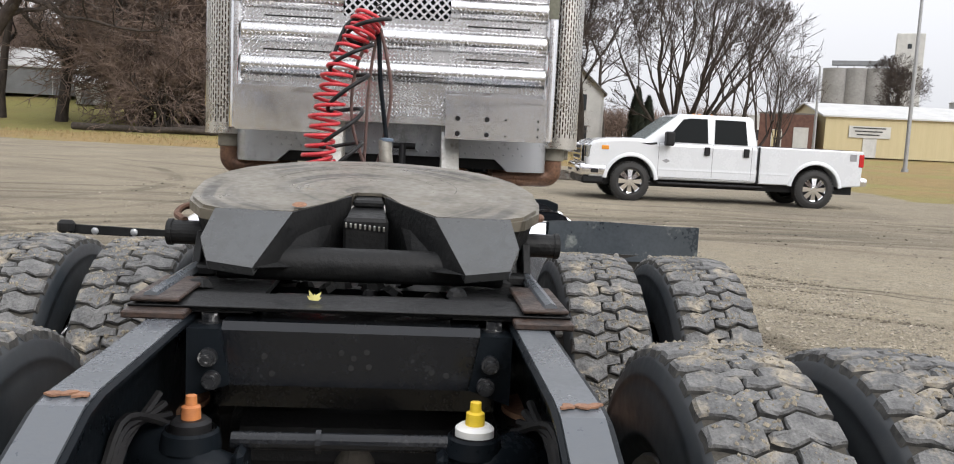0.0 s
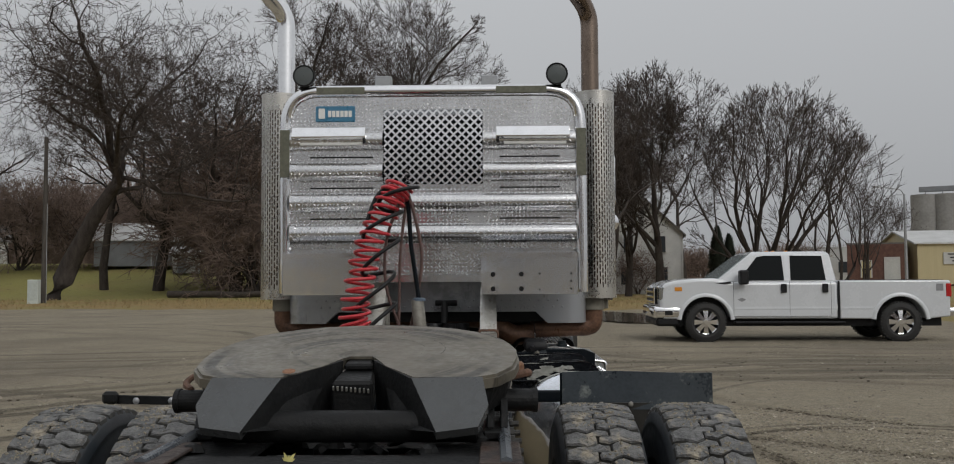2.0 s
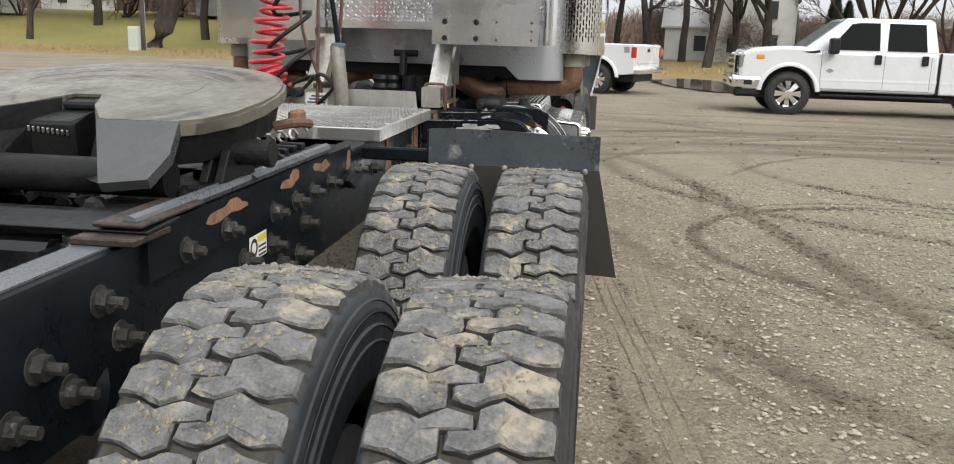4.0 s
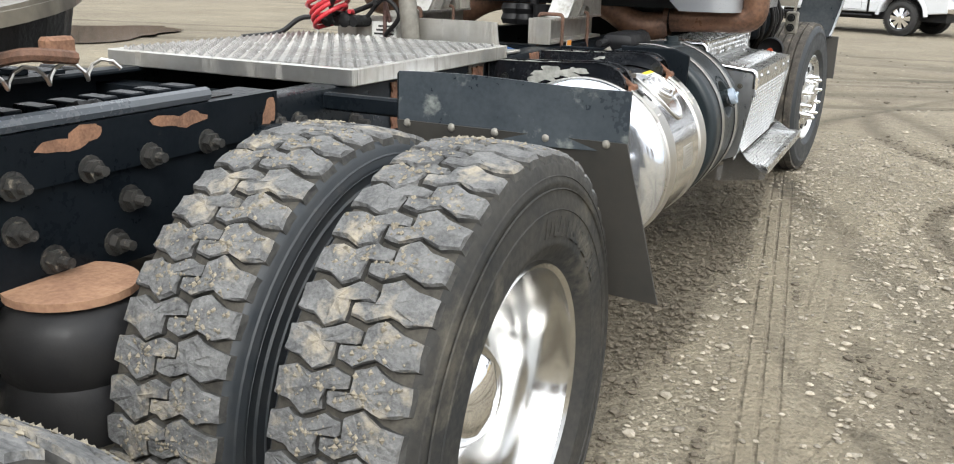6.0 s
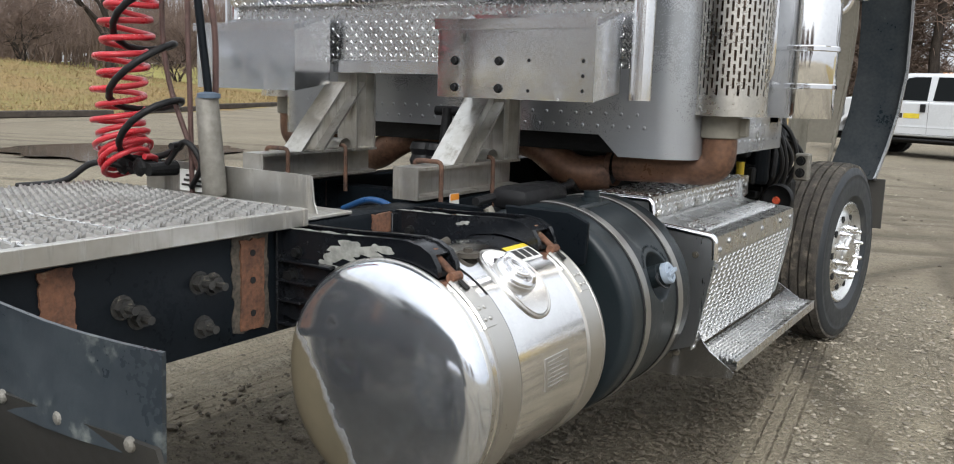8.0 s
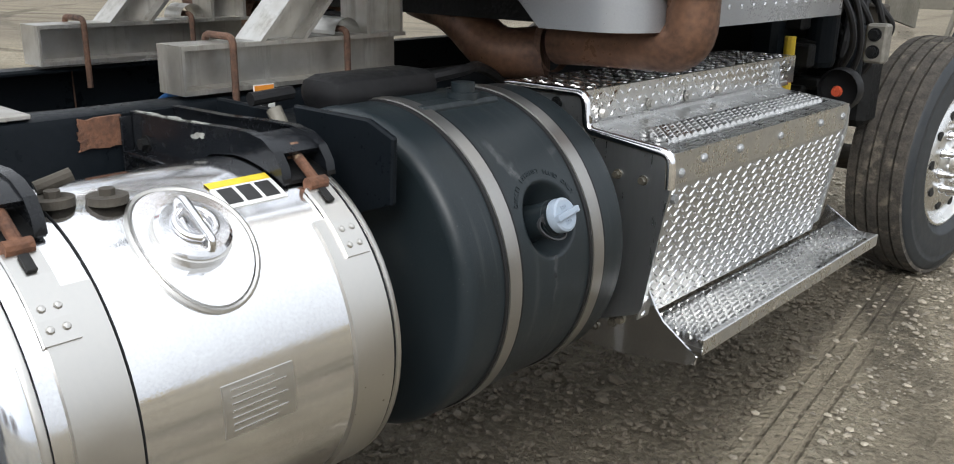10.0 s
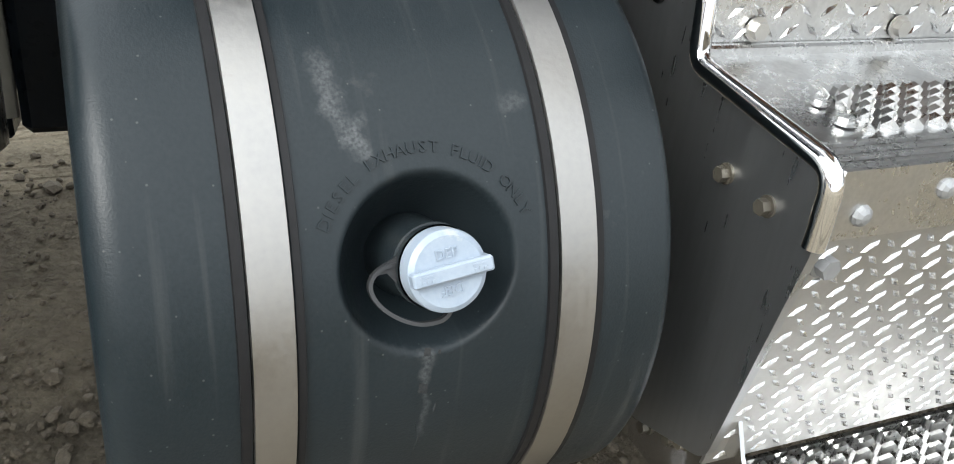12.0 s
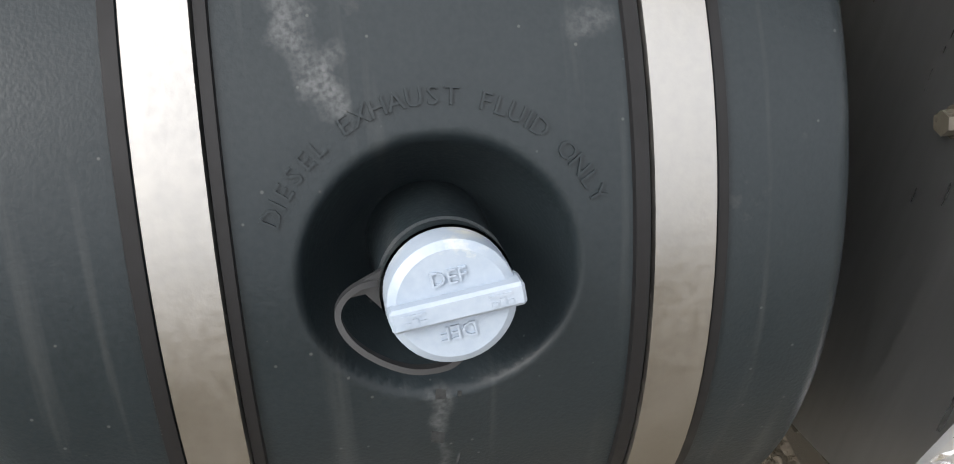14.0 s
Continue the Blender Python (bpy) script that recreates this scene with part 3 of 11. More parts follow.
gf = [(j * W + i, j * W + i + 1, (j + 1) * W + i + 1, (j + 1) * W + i) for j in range(len(gy) - 1) for i in range(W - 1)]

M_GROUND = bpy.data.materials.new("gravel lot and winter grass")
M_GROUND.use_nodes = True


def build_ground_material(m):
    nt = m.node_tree
    N, L = nt.nodes, nt.links
    p = N["Principled BSDF"]
    co = N.new("ShaderNodeTexCoord")

    def ns(scale, detail=5, rough=0.6, vec=None):
        n = N.new("ShaderNodeTexNoise")
        n.inputs["Scale"].default_value, n.inputs["Detail"].default_value, n.inputs["Roughness"].default_value = scale, detail, rough
        L.new(vec or co.outputs["Object"], n.inputs["Vector"])
        return n.outputs[0]

    def rng(v, a, b, lo=0.0, hi=1.0):
        n = N.new("ShaderNodeMapRange")
        for i, q in enumerate((a, b, lo, hi)):
            n.inputs[i + 1].default_value = q
        L.new(v, n.inputs[0])
        return n.outputs[0]

    def mix(f, a, b):
        n = N.new("ShaderNodeMix")
        n.data_type = "RGBA"
        for i, v in ((0, f), (6, a), (7, b)):
            if isinstance(v, tuple):
                n.inputs[i].default_value = (*v, 1)
            elif isinstance(v, float):
                n.inputs[i].default_value = v
            else:
                L.new(v, n.inputs[i])
        return n.outputs[2]

    def mul(a, b):
        n = N.new("ShaderNodeMath")
        n.operation = "MULTIPLY"
        L.new(a, n.inputs[0])
        if isinstance(b, float):
            n.inputs[1].default_value = b
        else:
            L.new(b, n.inputs[1])
        return n.outputs[0]

    def attr(name):
        n = N.new("ShaderNodeAttribute")
        n.attribute_name = name
        return n.outputs["Fac"]
    vor = N.new("ShaderNodeTexVoronoi")
    vor.inputs["Scale"].default_value = 38
    L.new(co.outputs["Object"], vor.inputs["Vector"])
    vor2 = N.new("ShaderNodeTexVoronoi")
    vor2.inputs["Scale"].default_value = 110
    L.new(co.outputs["Object"], vor2.inputs["Vector"])
    sandy = mix(rng(ns(0.5, 8), 0.35, 0.65), (0.465, 0.40, 0.288), (0.335, 0.286, 0.203))
    sandy = mix(mul(rng(ns(7, 6), 0.4, 0.7), 0.6), sandy, (0.138, 0.12, 0.088))
    grain = N.new("ShaderNodeSeparateColor")
    L.new(vor.outputs["Color"], grain.inputs[0])
    stones = mix(rng(grain.outputs[0], 0.0, 1.0), (0.15, 0.13, 0.096), (0.50, 0.44, 0.335))
    grain2 = N.new("ShaderNodeSeparateColor")
    L.new(vor2.outputs["Color"], grain2.inputs[0])
    grit = mix(rng(grain2.outputs[0], 0.0, 1.0), (0.15, 0.13, 0.094), (0.50, 0.44, 0.33))
    sandy = mix(mul(rng(ns(3.0, 4), 0.25, 0.6), 0.75), sandy, grit)
    gravel = mix(mul(rng(ns(1.3, 6), 0.42, 0.6), 0.5), sandy, stones)
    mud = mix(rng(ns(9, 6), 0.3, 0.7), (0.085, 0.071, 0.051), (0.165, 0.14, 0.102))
    # darkens the ruts, and paints the shade under the truck
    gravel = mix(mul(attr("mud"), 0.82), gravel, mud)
    # straight prints of rolling tyres: the lateral distance gives the ribs, the way along them the cross bars
    place = N.new("ShaderNodeSeparateXYZ")
    L.new(co.outputs["Object"], place.inputs[0])

    def calc(kind, a, b=None):
        n = N.new("ShaderNodeMath")
        n.operation = kind
        for i, v in enumerate((a, b)):
            if isinstance(v, (int, float)):
                n.inputs[i].default_value = v
            elif v is not None:
                L.new(v, n.inputs[i])
        return n.outputs[0]
    ragged = calc("MULTIPLY", calc("SUBTRACT", ns(5.0, 5), 0.5), 0.10)
    prints = packed = None
    for x0, y0, slope, half, rib, strength, ya, yb in ((1.02, 8.3, 0.12, 0.105, 0.036, 1.0, 3.2, 8.6), (1.54, 6.5, 0.03, 0.10, 0.05, 0.55, 4.2, 7.4), (1.69, 8.3, 0.175, 0.05, 0.034, 0.8, 5.0, 9.5),
                                                       (-0.95, 6.0, -0.03, 0.12, 0.04, 1.0, 3.9, 8.6), (-1.30, 6.0, 0.02, 0.12, 0.04, 0.9, 3.9, 8.6), (1.9, 5.2, -0.3, 0.1, 0.04, 0.5, 3.2, 7.0)):
        lat = calc("SUBTRACT", place.outputs[0], calc("ADD", calc("MULTIPLY", calc("SUBTRACT", y0, place.outputs[1]), slope), x0))
        inside = rng(calc("ADD", calc("ABSOLUTE", lat), ragged), half, half * 0.75)
        inside = calc("MULTIPLY", inside, calc("MULTIPLY", rng(place.outputs[1], ya, ya + 0.8), rng(place.outputs[1], yb, yb - 0.3)))
        ribs = rng(calc("SINE", calc("MULTIPLY", lat, 2 * PI / (rib * 1.7))), 0.55, 0.95)
        cross = rng(calc("SINE", calc("MULTIPLY", calc("ADD", place.outputs[1], calc("MULTIPLY", calc("ABSOLUTE", lat), 0.7)), 2 * PI / 0.042)), -0.2, 0.8)
        one = calc("MULTIPLY", calc("MULTIPLY", inside, strength), calc("ADD", ribs, calc("MULTIPLY", cross, 0.22)))
        prints = one if prints is None else calc("MAXIMUM", prints, one)
        packed = calc("MULTIPLY", inside, strength) if packed is None else calc("MAXIMUM", packed, calc("MULTIPLY", inside, strength))
    prints = mul(prints, rng(ns(2.2, 5), 0.3, 0.55, 0.35, 1.0))
    gravel = mix(mul(packed, 0.55), gravel, mix(rng(ns(6, 6), 0.35, 0.65), (0.40, 0.34, 0.245), (0.31, 0.265, 0.19)))
    gravel = mix(mul(mul(prints, rng(ns(16, 5), 0.3, 0.6)), 0.5), gravel, (0.14, 0.118, 0.084))
    # tyre arcs left by turning vehicles, broken up along their length
    flat = N.new("ShaderNodeVectorMath")
    flat.operation = "MULTIPLY"
    flat.inputs[1].default_value = (1, 1, 0)
    L.new(co.outputs["Object"], flat.inputs[0])
    wob = N.new("ShaderNodeTexNoise")
    wob.inputs["Scale"].default_value = 0.12
    L.new(flat.outputs[0], wob.inputs["Vector"])
    acc = None
    for cx, cy, r, w in ARCS:
        dn = N.new("ShaderNodeVectorMath")
        dn.operation = "DISTANCE"
        dn.inputs[1].default_value = (cx, cy, 0)
        L.new(flat.outputs[0], dn.inputs[0])
        sb = N.new("ShaderNodeMath")
        sb.operation = "MULTIPLY_ADD"
        sb.inputs[1].default_value, sb.inputs[2].default_value = 1.6, -r - 0.8
        L.new(wob.outputs[0], sb.inputs[0])
        sm = N.new("ShaderNodeMath")
        sm.operation = "ADD"
        L.new(dn.outputs["Value"], sm.inputs[0])
        L.new(sb.outputs[0], sm.inputs[1])
        ab = N.new("ShaderNodeMath")
        ab.operation = "ABSOLUTE"
        L.new(sm.outputs[0], ab.inputs[0])
        one = rng(ab.outputs[0], w, w * 0.55)
        if acc is None:
            acc = one
        else:
            mx = N.new("ShaderNodeMath")
            mx.operation = "MAXIMUM"
            L.new(acc, mx.inputs[0])
            L.new(one, mx.inputs[1])
            acc = mx.outputs[0]
    arcs = mul(mul(acc, rng(ns(0.35, 5), 0.36, 0.6)), rng(ns(14, 5), 0.3, 0.6, 0.35, 1.0))
    gravel = mix(mul(arcs, 0.86), gravel, (0.075, 0.063, 0.046))
    gravel = mix(mul(rng(ns(0.75, 7, 0.7), 0.52, 0.7), 0.36), gravel, (0.17, 0.143, 0.105))
    gravel = mix(mul(rng(ns(0.16, 5), 0.52, 0.66), 0.45), gravel, (0.135, 0.118, 0.095))
    away = rng(place.outputs[1], 9.5, 14.0)
    gravel = mix(mul(away, rng(ns(0.4, 7, 0.65), 0.3, 0.62, 0.12, 0.5)), gravel, (0.165, 0.14, 0.105))
    gravel = mix(mul(attr("wet"), 0.65), gravel, (0.10, 0.086, 0.066))
    straw = mix(rng(ns(0.35, 6), 0.35, 0.65), (0.37, 0.25, 0.11), (0.29, 0.225, 0.09))
    straw = mix(mul(rng(ns(24, 5), 0.35, 0.7), 0.7), straw, (0.15, 0.105, 0.055))
    straw = mix(mul(rng(ns(0.09, 4), 0.48, 0.6), 0.6), straw, (0.23, 0.23, 0.075))
    straw = mix(mul(mul(rng(place.outputs[1], 58, 76), rng(place.outputs[0], -4, -16)), rng(ns(0.2, 5), 0.3, 0.55, 0.45, 0.95)), straw, (0.285, 0.262, 0.088))
    straw = mix(mul(rng(ns(2.4, 6), 0.58, 0.7), 0.8), straw, (0.085, 0.06, 0.036))
    fin = mix(rng(attr("lawn"), 0.35, 0.65), gravel, straw)
    L.new(fin, p.inputs["Base Color"])
    p.inputs["Roughness"].default_value = 0.93
    p.inputs["Specular IOR Level"].default_value = 0.25
    h1 = N.new("ShaderNodeMath")
    h1.operation = "MULTIPLY_ADD"
    h1.inputs[1].default_value = -0.45
    L.new(vor.outputs["Distance"], h1.inputs[0])
    L.new(ns(30, 6, 0.7), h1.inputs[2])
    bp = N.new("ShaderNodeBump")
    bp.inputs["Strength"].default_value, bp.inputs["Distance"].default_value = 1.0, 0.05
    h2 = N.new("ShaderNodeMath")
    h2.operation = "MULTIPLY_ADD"
    h2.inputs[1].default_value = -0.35
    L.new(prints, h2.inputs[0])
    L.new(h1.outputs[0], h2.inputs[2])
    L.new(h2.outputs[0], bp.inputs["Height"])
    L.new(bp.outputs[0], p.inputs["Normal"])


build_ground_material(M_GROUND)
ground = raw("ground", gv, gf, M_GROUND, smooth=True)
tagged(ground, "pale brown gravel lot with tyre ruts, fading into dry winter grass", "ground", kind="structure")
# the mud values also hold the shade painted under the truck
for key, vals in (("lawn", gmask), ("mud", gmud_shade), ("wet", gwet)):
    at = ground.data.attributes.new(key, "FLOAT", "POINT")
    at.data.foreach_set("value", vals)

M_WATER = mat("muddy puddle water", (0.085, 0.074, 0.058), 0.05, 0.0, other=(0.11, 0.095, 0.075), amount=0.6, scale=2, bump=0.015, bump_scale=6, rough_var=0.02, spec=0.7)


def puddle(cx, cy, rx, ry, z, seed):
    bm = B()
    rnd = random.Random(seed)
    ph = [rnd.uniform(0, 6.28) for _ in range(5)]
    ring = []
    for i in range(48):
        a = 2 * PI * i / 48
        k = 1 + sum(0.24 / (j + 1) * math.sin((j + 2) * a + ph[j]) for j in range(5)) + rnd.uniform(-0.05, 0.05)
        ring.append(bm.verts.new((cx + rx * k * math.cos(a), cy + ry * k * math.sin(a), z)))
    bm.faces.new(ring)
    ob = part("water", bm, M_WATER)
    tagged(ob, "shallow muddy rain puddle on the gravel", "puddle", kind="structure")


puddle(-12.7, 13.8, 1.6, 2.6, 0.006, 3)
puddle(5.1, 34.6, 1.9, 4.6, 0.006, 5)

# loose stones on the lot beside the truck
M_STONE = mat("loose gravel stones", (0.42, 0.375, 0.30), 0.85, other=(0.27, 0.235, 0.18), amount=1.0, scale=30, fine=200, bump=0.2)
n_geo, n_val, n_map = (M_STONE.node_tree.nodes.new(k) for k in ("ShaderNodeNewGeometry", "ShaderNodeHueSaturation", "ShaderNodeMapRange"))
n_map.inputs[3].default_value, n_map.inputs[4].default_value = 0.55, 1.2
M_STONE.node_tree.links.new(n_geo.outputs["Random Per Island"], n_map.inputs[0])
M_STONE.node_tree.links.new(n_map.outputs[0], n_val.inputs["Value"])
M_STONE.node_tree.links.new(M_STONE.node_tree.nodes["Principled BSDF"].inputs["Base Color"].links[0].from_socket, n_val.inputs["Color"])
M_STONE.node_tree.links.new(n_val.outputs[0], M_STONE.node_tree.nodes["Principled BSDF"].inputs["Base Color"])


M_CLOD = mat("damp mud clods", (0.135, 0.113, 0.082), 0.9, other=(0.075, 0.062, 0.045), amount=1.0, scale=30, fine=200, bump=0.3)


def scatter_stones():
    rnd = random.Random(11)
    SV, SF, MV, MF = [], [], [], []
    g = (1 + math.sqrt(5)) / 2
    ico = [Vector(v).normalized() for v in ((-1, g, 0), (1, g, 0), (-1, -g, 0), (1, -g, 0), (0, -1, g), (0, 1, g), (0, -1, -g), (0, 1, -g), (g, 0, -1), (g, 0, 1), (-g, 0, -1), (-g, 0, 1))]
    tri = [(0, 11, 5), (0, 5, 1), (0, 1, 7), (0, 7, 10), (0, 10, 11), (1, 5, 9), (5, 11, 4), (11, 10, 2), (10, 7, 6), (7, 1, 8), (3, 9, 4), (3, 4, 2), (3, 2, 6), (3, 6, 8), (3, 8, 9), (4, 9, 5), (2, 4, 11), (6, 2, 10), (8, 6, 7), (9, 8, 1)]
    for _ in range(40000):
        near = rnd.random() < 0.84
        x = rnd.uniform(0.0, 4.6) if near else rnd.uniform(-6, 12)
        y = rnd.uniform(3.4, 10.5) if near else rnd.uniform(1, 24)
        s = 0.0024 + 0.0110 * rnd.random() ** 3 + (0.008 if rnd.random() < 0.02 else 0)
        if steer_track(x, y) > 0.4 and rnd.random() < 0.8:
            continue
        if not near:
            s *= 1.6
        a = rnd.uniform(0, 6.28)
        z = -0.012 + 0.4 * s
        z += 0.018 * edge_noise(x, y, 0.6) + 0.012 * edge_noise(x, y, 2.3) + 0.006 * edge_noise(x, y, 7.0) - 0.02 * rut(x, y) + 0.012
        muddy = rut(x, y) > 0.35
        if muddy:
            s *= 1.5 if rnd.random() < 0.35 else 1.0
        V, F = (MV, MF) if muddy else (SV, SF)
        o = len(V)
        for q in ico:
            k = s * rnd.uniform(0.72, 1.2)
            V.append((x + 1.25 * k * (q[0] * math.cos(a) - q[1] * math.sin(a)), y + k * (q[0] * math.sin(a) + q[1] * math.cos(a)), z + 0.6 * k * q[2]))
        F += [tuple(o + i for i in t) for t in tri]
    for _ in range(17000):  # churned mud under and beside the truck
        x, y = rnd.uniform(-1.5, 1.2), rnd.uniform(3.8, 9.2)
        if (x < 0.1 and rnd.random() < 0.6) or rut(x, y) < 0.45:
            continue
        s = 0.003 + 0.011 * rnd.random() ** 2.5
        z = 0.018 * edge_noise(x, y, 0.6) + 0.012 * edge_noise(x, y, 2.3) + 0.006 * edge_noise(x, y, 7.0) - 0.02 * rut(x, y) + 0.3 * s
        o = len(MV)
        for q in ico:
            k = s * rnd.uniform(0.65, 1.25)
            MV.append((x + k * q.x, y + k * q.y, z + 0.75 * k * q.z))
        MF += [tuple(o + i for i in t) for t in tri]
    tagged(raw("mud_clods", MV, MF, M_CLOD), "dark crumbly clods of damp mud on the lot", "mud", kind="stuff")
    ob = raw("gravel_stones", SV, SF, M_STONE)
    tagged(ob, "small loose pale stones strewn over the gravel lot", "gravel", kind="stuff")


scatter_stones()

# ---------- trees ----------
M_BARK = mat("grey-brown bark", (0.072, 0.060, 0.052), 0.95, other=(0.030, 0.025, 0.0225), amount=1.0, scale=3, fine=30, bump=0.4, stretch=(1, 1, 0.3), spec=0.2)
M_BRUSHTWIG = mat("reddish brown thicket twigs", (0.22, 0.165, 0.138), 0.95, other=(0.115, 0.086, 0.072), amount=1.0, scale=1.2, fine=20, bump=0, spec=0.1)
M_TWIG = mat("bare brown twigs", (0.084, 0.067, 0.057), 0.95, other=(0.042, 0.034, 0.030), amount=1.0, scale=1.2, fine=20, bump=0, spec=0.2)


def tree_mesh(seed, height, girth, spread, splay, levels=7, first=0.28, stems=1, lean=(0, 0), twist=0.26, droop=0.0, twigs=6, kids_at=None, thick=0.02, fan=1.0,
              bole=0.42, reach=1.0, crown=None):
    """Trunk and limbs, and the fine twigs, as two lists of tapered tubes and spikes. crown: (x, z, half-width, half-height) of the outline that the limbs fill."""
    rnd = random.Random(seed)
    wood, fine = ([], []), ([], [])

    def room(p, d):
        """How far a limb may grow from p along d before it leaves the crown's outline."""
        if not crown:
            return 99.0
        cx, cz, rx, rz = crown
        q = Vector(((p.x - cx) / rx, p.y / rx, (p.z - cz) / rz))
        e = Vector((d.x / rx, d.y / rx, d.z / rz))
        a, b, c = e.dot(e), q.dot(e), q.dot(q) - 1
        if c > 0:
            return 0.9
        return (-b + math.sqrt(b * b - a * c)) / a

    def ring(store, c, d, r, n):
        u, v = frame_axes(d)
        o = len(store[0])
        for j in range(n):
            a = 2 * PI * j / n
            store[0].append(tuple(c + r * (math.cos(a) * u + math.sin(a) * v)))
        return o

    def spike(c, d, length, r):
        o = ring(fine, c, d, r, 3)
        fine[0].append(tuple(c + d * length))
        fine[1].extend(((o, o + 1, o + 3), (o + 1, o + 2, o + 3), (o + 2, o, o + 3)))

    def limb(start, d, length, r, lev):
        if lev >= levels - 1:
            spike(start, d, length, max(thick, r))
            return
        n = 9 if lev == 0 else (6 if lev == 1 else (4 if lev == 2 else 3))
        store = wood if lev <= 2 else fine
        steps = 6 if lev == 0 else (5 if lev < 3 else (3 if lev < levels - 2 else 2))
        c = Vector(start)
        o = ring(store, c, d, r, n)
        spots = []
        for i in range(steps):
            wob = twist * (0.35 if lev == 0 else 1.0)
            d = (d + Vector((rnd.gauss(0, wob), rnd.gauss(0, wob), rnd.gauss(0, wob * 0.6) + (0.10 if lev < 3 else 0.04) - droop * (lev > 0)))).normalized()
            c = c + d * (length / steps)
            t = (i + 1) / steps
            rr = r * (1 - 0.55 * t)
            q = ring(store, c, d, max(rr, thick), n)
            for j in range(n):
                store[1].append((o + j, o + (j + 1) % n, q + (j + 1) % n, q + j))
            o = q
            spots.append((c.copy(), d.copy(), rr, t))
        kids = (kids_at or {0: 5, 1: 5, 2: 5, 3: 5, 4: 4}).get(lev, twigs)
        for i in range(kids):
            if i == 0:
                p, dd, rr, t = spots[-1]
                ang = rnd.uniform(0.1, 0.35)
            else:
                lo = first if lev == 0 else 0.2
                t = lo + (1 - lo) * (i - 0.5 + rnd.uniform(-0.3, 0.3)) / max(1, kids - 1)
                p, dd, rr, _ = spots[min(steps - 1, max(0, int(t * steps)))]
                ang = splay * rnd.uniform(0.65, 1.25)
            az = rnd.uniform(0, 2 * PI)
            u, v = frame_axes(dd)
            nd = (dd * math.cos(ang) + (u * math.cos(az) + v * math.sin(az)) * math.sin(ang)).normalized()
            if lev < 2 and nd.z < -0.05:
                nd.z = abs(nd.z) * 0.5
                nd.normalize()
            k = spread * rnd.uniform(0.55, 0.8) * (1.0 if i == 0 else 1.05 - 0.35 * t)
            new_len = min(length * k * (reach if lev == 0 else 1.0), max(0.5, room(p, nd) * rnd.uniform(0.72, 1.04)))
            limb(p, nd, new_len, max(0.014, rr * (0.85 if i == 0 else rnd.uniform(0.45, 0.68))), lev + 1)
    for s in range(stems):
        a = 2 * PI * s / stems + rnd.uniform(-0.4, 0.4)
        tilt = 0.0 if stems == 1 else rnd.uniform(0.12, 0.42) * fan
        d = Vector((lean[0] + tilt * math.cos(a), lean[1] + tilt * math.sin(a), 1)).normalized()
        limb(Vector((0.25 * (stems > 1) * math.cos(a), 0.25 * (stems > 1) * math.sin(a), -0.1)), d, height * (bole if stems == 1 else 0.5), girth * (1 if stems == 1 else rnd.uniform(0.45, 0.7)), 0 if stems < 3 else 1)
    return wood, fine


def tree(name, label, loc, seed, height, girth, spread=0.9, splay=0.75, group="", turn=0.0, twig_mat=None, **kw):
    wood, fine = tree_mesh(seed, height, girth, spread, splay, **kw)
    t = thing(name, label, "tree", group)
    raw("trunk", wood[0], wood[1], M_BARK, t, smooth=True)
    raw("crown", fine[0], fine[1], twig_mat or M_TWIG, t)
    t.location = (loc[0], loc[1], ground_height(*loc))
    t.rotation_euler = (0, 0, turn)
    return t


def at_az(az, dist):
    return (0.33 + dist * math.sin(radians(az)), 0.16 + dist * math.cos(radians(az)))


BARE = "bare branches without leaves"
oak = tree("oak_tree", "old leaning tree with a wide crown of bare branches", (-32.7, 67), 23, 27, 0.84, 0.98, 0.95, lean=(0.42, 0.0), first=0.72, thick=0.016, kids_at={0: 7, 1: 6, 2: 5, 3: 5, 4: 4}, twigs=4, droop=0.04,
           bole=0.40, reach=1.5, crown=(3.2, 13.5, 14.5, 12.5), twist=0.30)
t_b = tree("tree", "tall grey tree with dense " + BARE, at_az(-16.0, 82), 5, 34, 0.6, 0.93, 0.75, group="winter trees", first=0.22, twigs=4, thick=0.015, bole=0.36, reach=1.2, crown=(0, 17, 9.5, 13.5))
t_c = tree("tree", "tall slim tree with upright " + BARE, at_az(-4.8, 84), 9, 37, 0.5, 0.92, 0.6, group="winter trees", first=0.3, twigs=4, thick=0.014, reach=1.1, crown=(0, 18, 7.5, 13.0))
t_d = tree("tree", "forked tree with " + BARE + " beside the white house", at_az(10.6, 66), 14, 18.5, 0.36, 0.95, 0.62, group="winter trees", first=0.16, twigs=5, thick=0.012, bole=0.40, reach=1.35, crown=(0.3, 9.4, 5.9, 7.6), kids_at={0: 8, 1: 6, 2: 6, 3: 5, 4: 4}, twist=0.2)
splayed = tree("tree", "fan-shaped tree with many splayed bare stems", at_az(16.7, 64), 35, 17.0, 0.34, 0.95, 0.52, group="winter trees", stems=8, first=0.3, levels=7, twist=0.13, thick=0.0095, kids_at={1: 5, 2: 5, 3: 4, 4: 4, 5: 4}, fan=1.75,
               crown=(0.6, 8.0, 6.4, 6.0))
